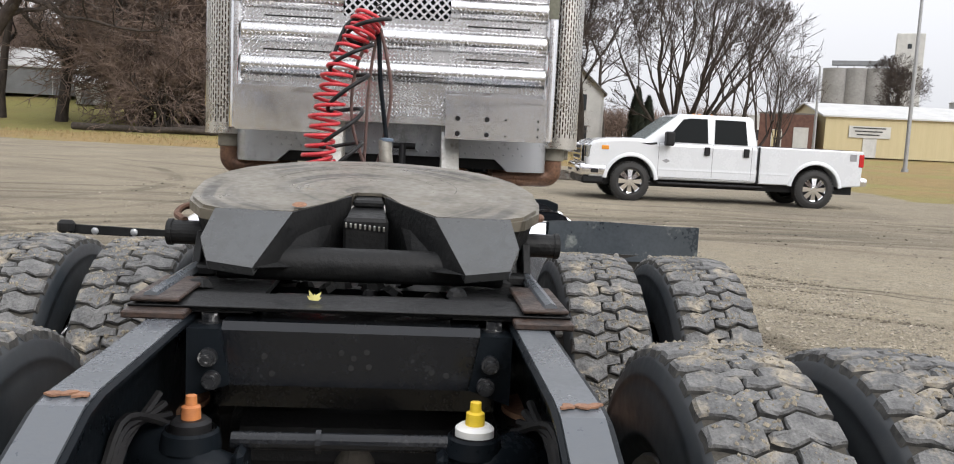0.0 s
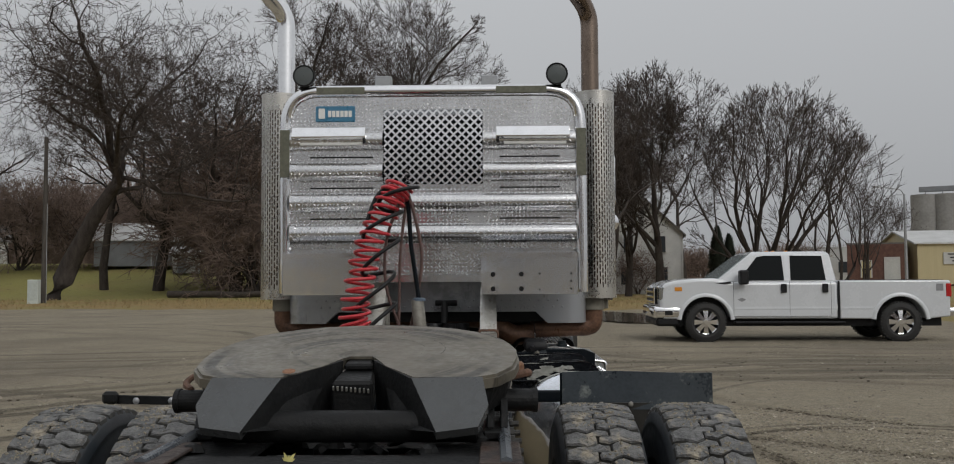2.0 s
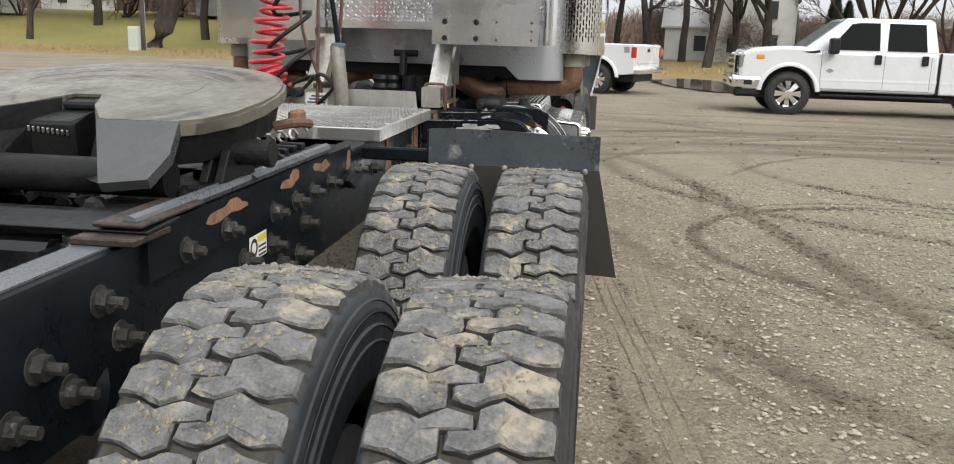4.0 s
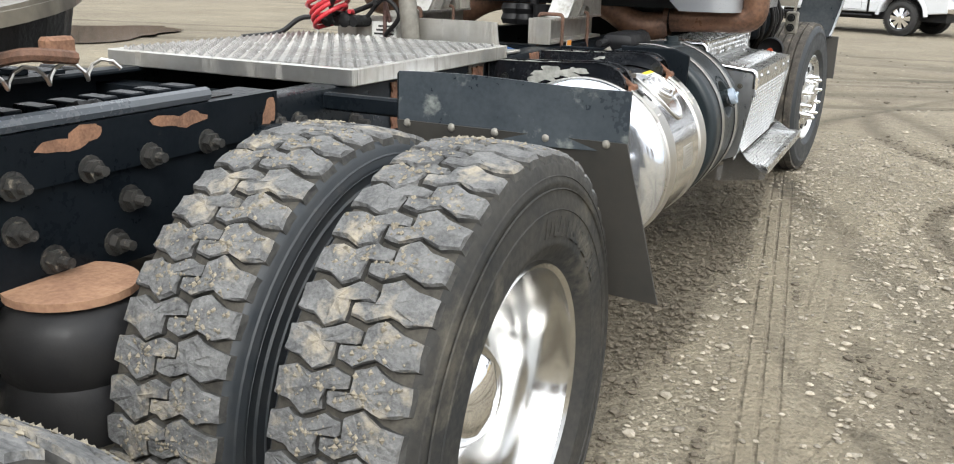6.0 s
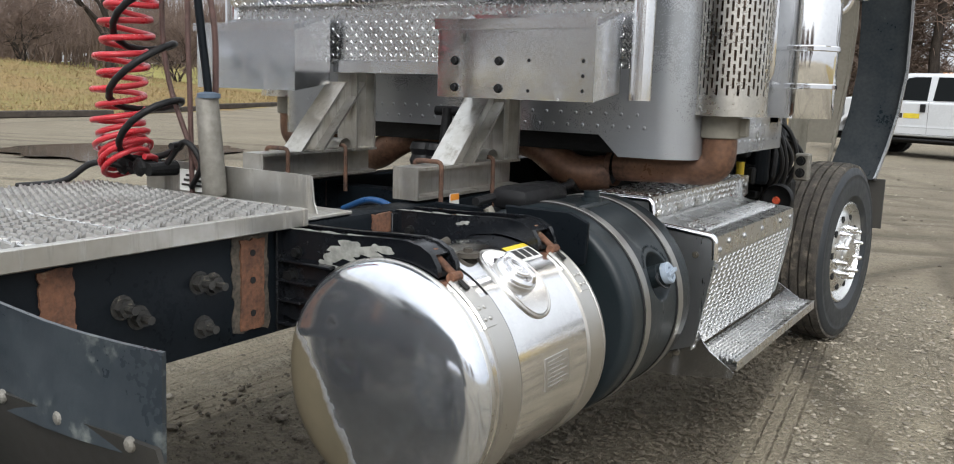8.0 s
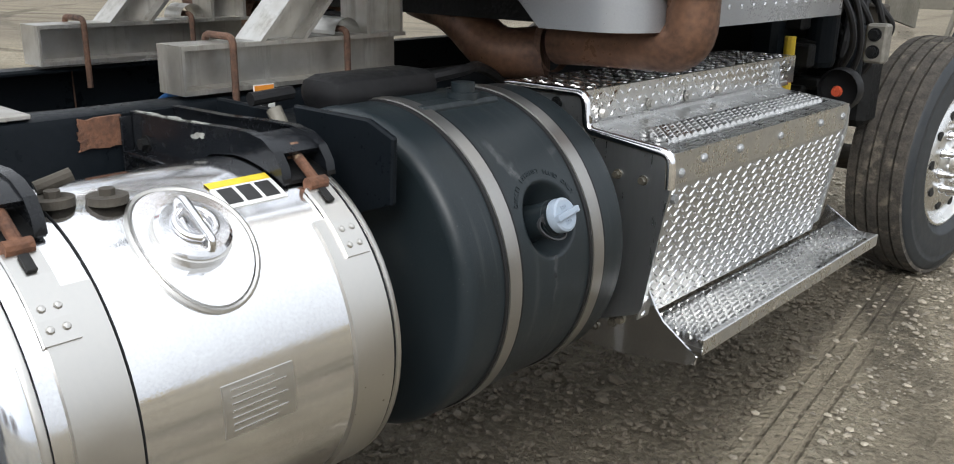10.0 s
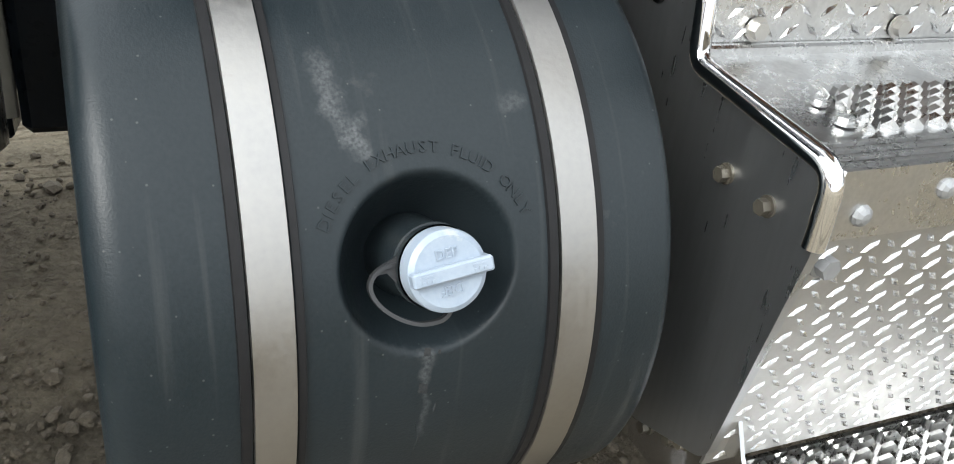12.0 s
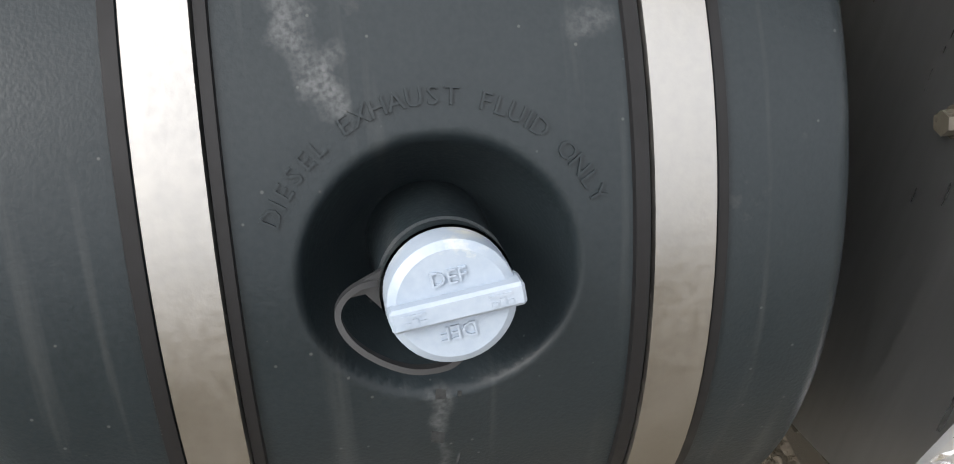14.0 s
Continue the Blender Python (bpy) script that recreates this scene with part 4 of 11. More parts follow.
thin = tree("tree", "young thin tree with a few " + BARE, at_az(20.6, 60), 43, 12.0, 0.22, 0.95, 0.6, group="winter trees", stems=4, first=0.3, twist=0.16, levels=6, thick=0.011, kids_at={1: 5, 2: 5, 3: 4, 4: 3}, lean=(0.22, 0), crown=(1.2, 5.4, 4.8, 4.6))
brush = tree("shrub", "tangled thicket of brown leafless shrub stems", at_az(-14.5, 78), 52, 11.0, 0.2, 0.98, 0.95, group="winter thicket", stems=9, droop=0.05, first=0.15, twist=0.36, levels=6, twig_mat=M_BRUSHTWIG, thick=0.024, kids_at={1: 6, 2: 6, 3: 5, 4: 4})


def more(ob, az, dist, turn, scale, label=""):
    x, y = at_az(az, dist)
    c = copy_thing(ob, Matrix.Translation((x, y, ground_height(x, y))) @ Matrix.Rotation(turn, 4, "Z"))
    c.scale = (scale,) * 3
    if label:
        c["label"] = label
    return c


for az, dist, turn, s in ((-29.5, 105, 1.0, 0.8), (-20.5, 90, 2.6, 0.95), (-12.5, 86, 4.0, 1.0), (-8.2, 92, 0.7, 1.05), (-1.0, 90, 3.3, 0.82), (3.6, 82, 5.1, 0.68),
                          (7.3, 58, 1.9, 0.52), (-36, 110, 5.5, 0.9)):
    more(t_b, az, dist, turn, s)
for az, dist, turn, s in ((-6.8, 80, 2.0, 0.98), (-2.8, 90, 4.4, 0.9), (1.6, 92, 0.9, 0.72), (5.6, 78, 2.8, 0.68), (12.0, 92, 3.9, 0.58), (-10.4, 84, 5.6, 1.0), (-23.5, 92, 1.4, 0.85)):
    more(t_c, az, dist, turn, s)
for az, dist, turn, s in ((6.4, 88, 2.2, 0.95), (8.6, 72, 0.9, 0.85), (-33, 92, 3.1, 0.9), (29.0, 200, 0.4, 1.15), (36, 120, 2.0, 0.9), (-52, 70, 1.0, 0.9), (-64, 66, 4.0, 0.95)):
    more(t_d, az, dist, turn, s)
for az, dist, turn, s in ((-25.0, 112, 1.2, 1.1), (-23.0, 120, 0.4, 1.3), (-17.0, 94, 3.3, 1.3), (-13.2, 92, 5.9, 1.35), (-10.0, 90, 0.6, 1.2), (-11.6, 82, 2.9, 1.0), (-8.8, 88, 5.2, 0.85), (4.8, 90, 0.8, 0.6), (13.0, 95, 2.5, 0.5), (-28, 112, 3.7, 1.2), (-33.5, 116, 0.2, 1.2),
                          (-38, 112, 1.8, 1.2), (18.5, 110, 4.6, 0.55), (9.2, 80, 1.1, 0.45), (-48, 62, 2.2, 0.5), (-56, 60, 0.9, 0.5), (-62, 58, 3.9, 0.5), (-68, 60, 5.0, 0.5)):
    more(brush, az, dist, turn, s)
for az, dist, turn, s in ((-15.6, 86, 4.4, 1.75), (-13.4, 90, 2.2, 2.0), (-11.2, 88, 5.1, 1.9), (-9.0, 94, 3.0, 1.7),
                          # these are added unseen behind the camera, to darken the reflections
                          (150, 60, 0.4, 1.2), (165, 55, 1.4, 1.3), (178, 62, 2.4, 1.4), (190, 58, 3.4, 1.2), (204, 64, 4.4, 1.4), (218, 60, 5.4, 1.3), (135, 66, 0.9, 1.4), (232, 66, 1.1, 1.3)):
    more(brush, az, dist, turn, s)
for az, dist, turn, s in ((22.5, 70, 2.0, 0.8), (24.2, 130, 4.0, 1.0)):
    more(thin, az, dist, turn, s)

# distant woods behind everything: one low uneven belt of stems and twigs
def far_woods():
    rnd = random.Random(77)
    V, F = [], []
    for _ in range(9000):
        az = rnd.uniform(-75, 8) if rnd.random() < 0.8 else rnd.uniform(8, 40)
        dist = rnd.uniform(150, 215)
        x, y = at_az(az, dist)
        z0 = ground_height(x, y)
        h = rnd.uniform(4, 13) * (1.2 if az < -8 else 0.5)
        w = rnd.uniform(0.05, 0.16)
        for k in range(5):
            o = len(V)
            dx, dy = rnd.gauss(0, h * 0.2), rnd.gauss(0, h * 0.2)
            px, py = (0, 0) if k == 0 else (dx * 0.3, dy * 0.3)
            b = 0 if k == 0 else h * rnd.uniform(0.25, 0.5)
            V += [(x + px - w, y + py, z0 + b), (x + px + w, y + py, z0 + b), (x + px, y + py + w, z0 + b), (x + dx, y + dy, z0 + h)]
            F += [(o, o + 1, o + 3), (o + 1, o + 2, o + 3), (o + 2, o, o + 3)]
    ob = raw("far_woods", V, F, M_BRUSHTWIG)
    tagged(ob, "distant belt of brown leafless woodland", "woodland", kind="stuff")


far_woods()

M_CEDAR = mat("dark evergreen sprays", (0.022, 0.032, 0.02), 0.9, other=(0.012, 0.018, 0.012), amount=1.0, scale=3, bump=0)


def cedar(loc, h, seed, label):
    rnd = random.Random(seed)
    t = thing("cedar_tree", label, "tree", "cedar trees", at=(loc[0], loc[1], ground_height(*loc)))
    bm = B()
    rod(bm, (0, 0, 0), (0, 0, h * 0.9), 0.12, 0.02, 7)
    part("trunk", bm, M_BARK, t)
    V, F = [], []
    for _ in range(2600):
        z = h * (0.03 + 0.97 * rnd.random() ** 0.9)
        r = 0.16 * h * (1 - (z / h) ** 1.6) ** 0.7 * rnd.uniform(0.55, 1.1)
        a = rnd.uniform(0, 6.28)
        p = Vector((r * math.cos(a), r * math.sin(a), z))
        d = Vector((math.cos(a) * 0.5, math.sin(a) * 0.5, 1 + rnd.gauss(0, 0.3))).normalized() * rnd.uniform(0.2, 0.42)
        s = Vector((-math.sin(a), math.cos(a), rnd.gauss(0, 0.3))) * rnd.uniform(0.05, 0.1)
        o = len(V)
        V += [tuple(p - s), tuple(p + s), tuple(p + d)]
        F.append((o, o + 1, o + 2))
    raw("crown", V, F, M_CEDAR, t)


cedar(at_az(14.05, 78), 5.6, 3, "tall dark columnar evergreen beside the pickup's lot")
cedar(at_az(14.75, 79), 4.9, 4, "shorter dark columnar evergreen next to a taller one")

# dry tufts along the edge of the grass
M_STRAW = mat("dry grass blades", (0.34, 0.25, 0.12), 0.9, other=(0.22, 0.16, 0.075), amount=1.0, scale=2, bump=0)


def tufts():
    rnd = random.Random(5)
    V, F = [], []
    made = 0
    while made < 16000:
        if rnd.random() < 0.6:
            y = rnd.uniform(14, 42)
            x = -25.2 - 0.42 * max(0, y - 22) - 22 * rnd.random() ** 1.6
        else:
            x, y = rnd.uniform(-40, 22), rnd.uniform(40, 66)
        if lawn(x, y) < 0.7:
            continue
        made += 1
        h = rnd.uniform(0.06, 0.2)
        z = ground_height(x, y) + 0.04
        a, b = rnd.uniform(0, 6.28), rnd.gauss(0, 0.06)
        o = len(V)
        w = 0.035
        V += [(x - w * math.cos(a), y - w * math.sin(a), z), (x + w * math.cos(a), y + w * math.sin(a), z), (x + b, y + rnd.gauss(0, 0.06), z + h)]
        F.append((o, o + 1, o + 2))
    ob = raw("grass", V, F, M_STRAW)
    tagged(ob, "dry straw-coloured winter grass tufts", "grass", kind="stuff")


tufts()


# ---------- timbers, logs, poles ----------
M_TIMBER = mat("weathered dark timber", (0.075, 0.06, 0.048), 0.9, other=(0.04, 0.033, 0.028), amount=1.0, scale=4, fine=60, bump=0.3, stretch=(1, 0.2, 1))
M_POLE = mat("weathered pole wood", (0.07, 0.06, 0.05), 0.9, other=(0.045, 0.04, 0.035), amount=1.0, scale=5, bump=0.2, stretch=(1, 1, 0.2))
M_GALV = mat("galvanised steel", (0.36, 0.37, 0.38), 0.5, 0.6, other=(0.28, 0.285, 0.29), amount=0.7, scale=8, bump=0.03)


def timber(p, q, label, r=0.11):
    p, q = Vector((*p, 0)), Vector((*q, 0))
    bm = B()
    L = (q - p).length
    box(bm, -L / 2, L / 2, -r, r, 0, 2 * r, bevel=0.03)
    ob = part("timber_kerb", bm, M_TIMBER)
    mid = (p + q) / 2
    ob.matrix_world = Matrix.Translation((mid.x, mid.y, ground_height(mid.x, mid.y) + 0.02)) @ Matrix.Rotation(math.atan2(q.y - p.y, q.x - p.x), 4, "Z")
    tagged(ob, label, "timber kerb", "timber kerbs")


TL = "dark weathered landscape timber edging the grass"
for a, b in (((-24.3, 8.0), (-24.5, 14.6)), ((-24.5, 14.9), (-24.9, 22.1)), ((-25.6, 23.2), (-28.0, 28.6)), ((-28.1, 28.9), (-30.9, 36.3))):
    timber(a, b, TL)


def log(p, q, r, seed):
    rnd = random.Random(seed)
    bm = B()
    pts = [Vector(p).lerp(Vector(q), i / 8) + Vector((rnd.gauss(0, 0.05), rnd.gauss(0, 0.05), rnd.gauss(0, 0.03))) for i in range(9)]
    tube(bm, pts, [r * (1 - 0.05 * i) for i in range(9)], 9)
    tagged(part("log", bm, M_TIMBER, smooth=40), "long dark felled log lying on the grass", "log", "felled logs")


log((-26.5, 74.0, 0.3), (-13.0, 72.0, 0.3), 0.30, 1)
log((-20.5, 76.0, 0.45), (-8.5, 73.0, 0.35), 0.42, 2)
log((-11.0, 70.5, 0.3), (-4.0, 69.0, 0.3), 0.3, 3)


def utility_pole(loc, h):
    t = thing("utility_pole", "dark wooden utility pole standing on the grass", "utility pole", at=(loc[0], loc[1], ground_height(*loc)))
    bm = B()
    rod(bm, (0, 0, -0.2), (0, 0, h), 0.17, 0.11, 12)
    part("pole", bm, M_POLE, t)
    bm = B()
    rod(bm, (0.16, 0, 0.0), (0.12, 0, h * 0.6), 0.03, n=8)
    part("conduit", bm, M_GALV, t)
    b = thing("utility_box", "pale grey-green metal utility box beside the wooden pole", "utility box", at=(loc[0] - 0.15, loc[1] - 0.9, ground_height(*loc)))
    bm = B()
    box(bm, -0.34, 0.34, -0.2, 0.2, 0, 1.55, bevel=0.03)
    part("cabinet", bm, mat("pale utility enamel", (0.50, 0.54, 0.50), 0.5, other=(0.4, 0.43, 0.4), amount=0.6, scale=5, bump=0.03), b)
    bm = B()
    box(bm, -0.3, 0.3, -0.215, -0.2, 0.25, 1.45, bevel=0.006)
    part("door", bm, mat("utility door enamel", (0.46, 0.50, 0.47), 0.5, bump=0.03), b)


utility_pole(at_az(-26.7, 63), 10.6)


def street_lamp(loc, h, label, arm=2.2):
    t = thing("street_lamp", label, "street lamp", "street lamps", at=(loc[0], loc[1], ground_height(*loc)))
    bm = B()
    rod(bm, (0, 0, 0), (0, 0, h), 0.15, 0.09, 12)
    rod(bm, (0, 0, 0), (0, 0, 0.25), 0.24, n=12)
    part("pole", bm, M_GALV, t)
    bm = B()
    tube(bm, fillet([(0, 0, h - 0.3), (-0.2, 0, h + 0.4), (-arm, 0, h + 0.7)], 0.5), 0.05, 8)
    part("arm", bm, M_GALV, t)
    bm = B()
    box(bm, -arm - 0.6, -arm, -0.13, 0.13, h + 0.6, h + 0.78, bevel=0.05)
    part("lamp_head", bm, M_GALV, t)


street_lamp(at_az(29.6, 70), 15.0, "tall grey steel street lamp by the tan building")
street_lamp(at_az(24.6, 88), 8.6, "slim steel street lamp in front of the brick building")

# ---------- buildings ----------
M_TAN = mat("tan metal siding", (0.47, 0.40, 0.235), 0.6, other=(0.40, 0.34, 0.20), amount=0.6, scale=0.6, fine=6, bump=0.03, stretch=(4, 4, 0.2))
M_WHITESIDE = mat("white weathered siding", (0.52, 0.52, 0.50), 0.7, other=(0.38, 0.38, 0.37), amount=0.8, scale=0.7, fine=10, bump=0.05)
M_ROOFMETAL = mat("pale metal roofing", (0.50, 0.50, 0.49), 0.5, 0.2, other=(0.40, 0.40, 0.39), amount=0.6, scale=0.6, bump=0.02)
M_SHINGLE = mat("grey shingles", (0.14, 0.13, 0.125), 0.9, other=(0.09, 0.085, 0.08), amount=0.9, scale=2, bump=0.2)
M_BRICKWALL = mat("dark red brick wall", (0.13, 0.062, 0.045), 0.9, other=(0.085, 0.045, 0.036), amount=1.0, scale=3, fine=20, bump=0.2)
M_CONCRETE = mat("weathered grey concrete", (0.27, 0.265, 0.255), 0.85, other=(0.20, 0.195, 0.188), amount=0.9, scale=0.25, fine=2, bump=0.05)
M_GREYMETAL = mat("grey corrugated shed wall", (0.22, 0.23, 0.24), 0.6, 0.2, other=(0.17, 0.175, 0.18), amount=0.8, scale=0.8, bump=0.05)
M_WINDOW = glass("far window glass", (0.04, 0.045, 0.05), 0.1)


def hall(name, label, category, loc, turn, w, d, h, ridge, wall, roof, openings=(), eave=0.35, along="x"):
    """A gabled building. Openings: (face, offset, bottom, width, height, kind, material)."""
    t = thing(name, label, category, at=(loc[0], loc[1], ground_height(*loc) - 0.1))
    t.rotation_euler = (0, 0, turn)
    th = 0.2
    bm = B()
    for s in (-1, 1):
        if along == "x":
            box(bm, -w / 2, w / 2, s * d / 2 - th / 2, s * d / 2 + th / 2, 0, h)
            prism(bm, [(-d / 2, 0), (d / 2, 0), (d / 2, h), (0, h + ridge), (-d / 2, h)], "x", s * (w / 2 - th), s * w / 2)
        else:
            box(bm, s * w / 2 - th / 2, s * w / 2 + th / 2, -d / 2, d / 2, 0, h)
            prism(bm, [(-w / 2, 0), (w / 2, 0), (w / 2, h), (0, h + ridge), (-w / 2, h)], "y", s * (d / 2 - th), s * d / 2)
    part("wall", bm, wall, t)
    bm = B()
    a, b = (d, w) if along == "x" else (w, d)
    k = ridge / (a / 2)
    for s in (-1, 1):
        poly = [(0, h + ridge), (s * (a / 2 + eave), h - k * eave), (s * (a / 2 + eave), h - k * eave + 0.16), (0, h + ridge + 0.16)]
        prism(bm, poly, along, -b / 2 - eave, b / 2 + eave)
    part("roof", bm, roof, t)
    for face, off, z0, ww, hh, kind, m in openings:
        win = B()
        fr = B()
        if face in "sn":
            y = (-d / 2 - th / 2) * (1 if face == "s" else -1)
            s = -1 if face == "s" else 1
            box(win, off - ww / 2, off + ww / 2, min(y, y + s * 0.05), max(y, y + s * 0.05), z0, z0 + hh)
            for q in ((off - ww / 2 - 0.09, off - ww / 2), (off + ww / 2, off + ww / 2 + 0.09)):
                box(fr, *q, min(y, y + s * 0.09), max(y, y + s * 0.09), z0, z0 + hh + 0.09)
            box(fr, off - ww / 2, off + ww / 2, min(y, y + s * 0.09), max(y, y + s * 0.09), z0 + hh, z0 + hh + 0.09)
        else:
            x = (-w / 2 - th / 2) * (1 if face == "w" else -1)
            s = -1 if face == "w" else 1
            box(win, min(x, x + s * 0.05), max(x, x + s * 0.05), off - ww / 2, off + ww / 2, z0, z0 + hh)
            for q in ((off - ww / 2 - 0.09, off - ww / 2), (off + ww / 2, off + ww / 2 + 0.09)):
                box(fr, min(x, x + s * 0.09), max(x, x + s * 0.09), *q, z0, z0 + hh + 0.09)
            box(fr, min(x, x + s * 0.09), max(x, x + s * 0.09), off - ww / 2, off + ww / 2, z0 + hh, z0 + hh + 0.09)
        o = part(kind, win, m, t)
        part("frame", fr, M_WHITESIDE, o)
    return t


tan_at = at_az(30.5, 112)
tan = hall("metal_building", "long tan metal-sided building with a pale low roof", "building", tan_at, radians(-9), 26, 15, 4.1, 1.5, M_TAN, M_ROOFMETAL,
           [("s", -8.4, 0.0, 1.2, 2.1, "door", M_WHITESIDE), ("w", -4.0, 0.0, 1.0, 2.1, "door", M_WHITESIDE)], along="x")
bm = B()
box(bm, -10.6, -6.4, -7.72, -7.62, 2.0, 3.2, bevel=0.01)
sign = part("sign", bm, M_WHITESIDE, tan, "white sign board with dark lines")
bm = B()
for i in range(3):
    box(bm, -10.2 + 0.2 * i, -6.9 - 0.3 * i, -7.745, -7.722, 2.95 - 0.34 * i, 3.08 - 0.34 * i)
part("lettering", bm, M_INK, sign)
brick_at = at_az(23.0, 104)
hall("brick_building", "low dark red brick building with a flat roofline", "building", brick_at, radians(-23), 5.4, 8, 4.3, 0.1, M_BRICKWALL, M_SHINGLE,
     [("s", 1.5, 0.2, 1.3, 2.7, "door", M_WHITESIDE), ("s", -0.9, 0.9, 0.9, 1.7, "window", M_TAN)], eave=0.1)
hall("brick_building", "low dark red brick shop behind the pickup", "building", at_az(17.2, 125), radians(-17), 13, 9, 3.0, 0.1, M_BRICKWALL, M_SHINGLE, [], eave=0.1)
hall("white_building", "white flat commercial building seen through bare trees", "building", at_az(20.4, 130), radians(-20), 9, 9, 4.2, 0.15, M_WHITESIDE, M_ROOFMETAL,
     [("s", -2, 0.3, 1.4, 2.2, "door", M_GREYMETAL), ("s", 2, 1.0, 1.6, 1.4, "window", M_WINDOW)], eave=0.15)
hall("house", "white two-storey gabled house behind bare trees", "house", at_az(9.6, 84), radians(-9), 6.4, 8, 5.4, 3.0, M_WHITESIDE, M_SHINGLE,
     [("s", -1.6, 0.9, 0.9, 1.5, "window", M_WINDOW), ("s", 1.5, 0.9, 0.9, 1.5, "window", M_WINDOW), ("s", -1.4, 3.7, 0.8, 1.4, "window", M_WINDOW), ("s", 1.4, 3.7, 0.8, 1.4, "window", M_WINDOW)], along="y")
hall("house", "low white house wing with a pale roof behind bare trees", "house", at_az(6.2, 86), radians(-6), 5.0, 6, 3.0, 1.6, M_WHITESIDE, M_ROOFMETAL,
     [("s", 0.5, 0.9, 1.0, 1.3, "window", M_WINDOW)])
hall("shed", "long grey metal shed with a pale gable", "shed", at_az(-21.6, 112), radians(22), 9.5, 7, 3.0, 1.9, M_GREYMETAL, M_ROOFMETAL, [("s", 2.4, 0, 2.2, 2.4, "door", M_GREYMETAL)])
hall("shed", "small white shed with a light roof on the grass", "shed", at_az(-18.9, 106), radians(19), 2.9, 3.2, 2.2, 0.7, M_WHITESIDE, M_ROOFMETAL, [("s", -0.5, 0, 0.9, 1.8, "door", M_GREYMETAL)])
hall("house", "distant pale house with a porch past the trees", "house", at_az(-30.5, 135), radians(30), 9, 8, 3.0, 2.0, M_WHITESIDE, M_SHINGLE,
     [("s", -2, 0.8, 1.1, 1.4, "window", M_WINDOW), ("s", 2, 0.8, 1.1, 1.4, "window", M_WINDOW)])
hall("house", "distant white house on the grassy rise", "house", at_az(-35.2, 120), radians(35), 7, 8, 4.2, 2.2, M_WHITESIDE, M_SHINGLE, [("s", 1, 0.8, 1.1, 1.4, "window", M_WINDOW)])


def elevator():
    t = thing("grain_elevator", "grey concrete grain elevator with conveyor gallery and pale headhouse", "grain elevator", at=(*at_az(27.0, 260), 1.0))
    t.rotation_euler = (0, 0, radians(-27))
    for i, x in enumerate((-6.2, -1.2, 3.8)):
        bm = B()
        lathe(bm, [(0, 3.4), (21.5, 3.4), (21.5, 0.01)], 28, "z", (x, 0, 0))
        part("silo", bm, M_CONCRETE, t, smooth=40)
    bm = B()
    box(bm, -7.5, 10.5, -0.9, 0.9, 22.3, 23.6, bevel=0.05)
    for x in (-6, -2, 2, 6, 9.5):
        box(bm, x - 0.1, x + 0.1, -0.8, 0.8, 21.4, 22.3)
    part("gallery", bm, M_GREYMETAL, t)
    bm = B()
    box(bm, 7.6, 14.2, -3, 3, 0, 30.5, bevel=0.1)
    part("headhouse", bm, M_WHITESIDE, t)
    bm = B()
    box(bm, 10.2, 11.2, -3.06, -2.98, 26.6, 27.8)
    part("window", bm, M_WINDOW, t)
    b = thing("grain_bin", "round grey metal grain bin with a conical roof", "grain bin", at=(*at_az(33.4, 235), 1.0))
    bm = B()
    lathe(bm, [(0, 7)] + [(0.6 * i, 7 + 0.06 * (i % 2)) for i in range(1, 21)], 36, "z")
    part("wall", bm, M_GALV, b, smooth=40)
    bm = B()
    lathe(bm, [(12.0, 7.3), (15.4, 0.6), (15.9, 0.01)], 36, "z")
    part("roof", bm, M_ROOFMETAL, b, smooth=40)


elevator()

# ---------- white pickup trucks ----------
M_WHITEPAINT = mat("white car paint", (0.58, 0.595, 0.615), 0.22, 0.0, other=(0.52, 0.535, 0.55), amount=0.5, scale=1.5, fine=20, bump=0.005, coat=0.8, dirt=(0.45, 0.42, 0.37), dirt_amount=0.05, dirt_scale=3)
M_BLACKTRIM = mat("black plastic trim", (0.012, 0.012, 0.013), 0.5, bump=0.02, spec=0.25)
M_CARTYRE = mat("pickup tyre rubber", (0.014, 0.014, 0.014), 0.75, other=(0.030, 0.028, 0.026), amount=0.7, scale=12, bump=0.2)
M_TAIL = mat("red tail lamp", (0.45, 0.02, 0.02), 0.15, other=(0.3, 0.01, 0.01), amount=0.5, scale=20, bump=0)
M_HEADLAMP = mat("clear head lamp", (0.42, 0.43, 0.43), 0.10, 0.75, bump=0)
M_AMBER = mat("amber lamp lens", (0.65, 0.25, 0.03), 0.2, bump=0)
M_LETTERBAR = mat("faint grey decal", (0.25, 0.25, 0.26), 0.4, bump=0)


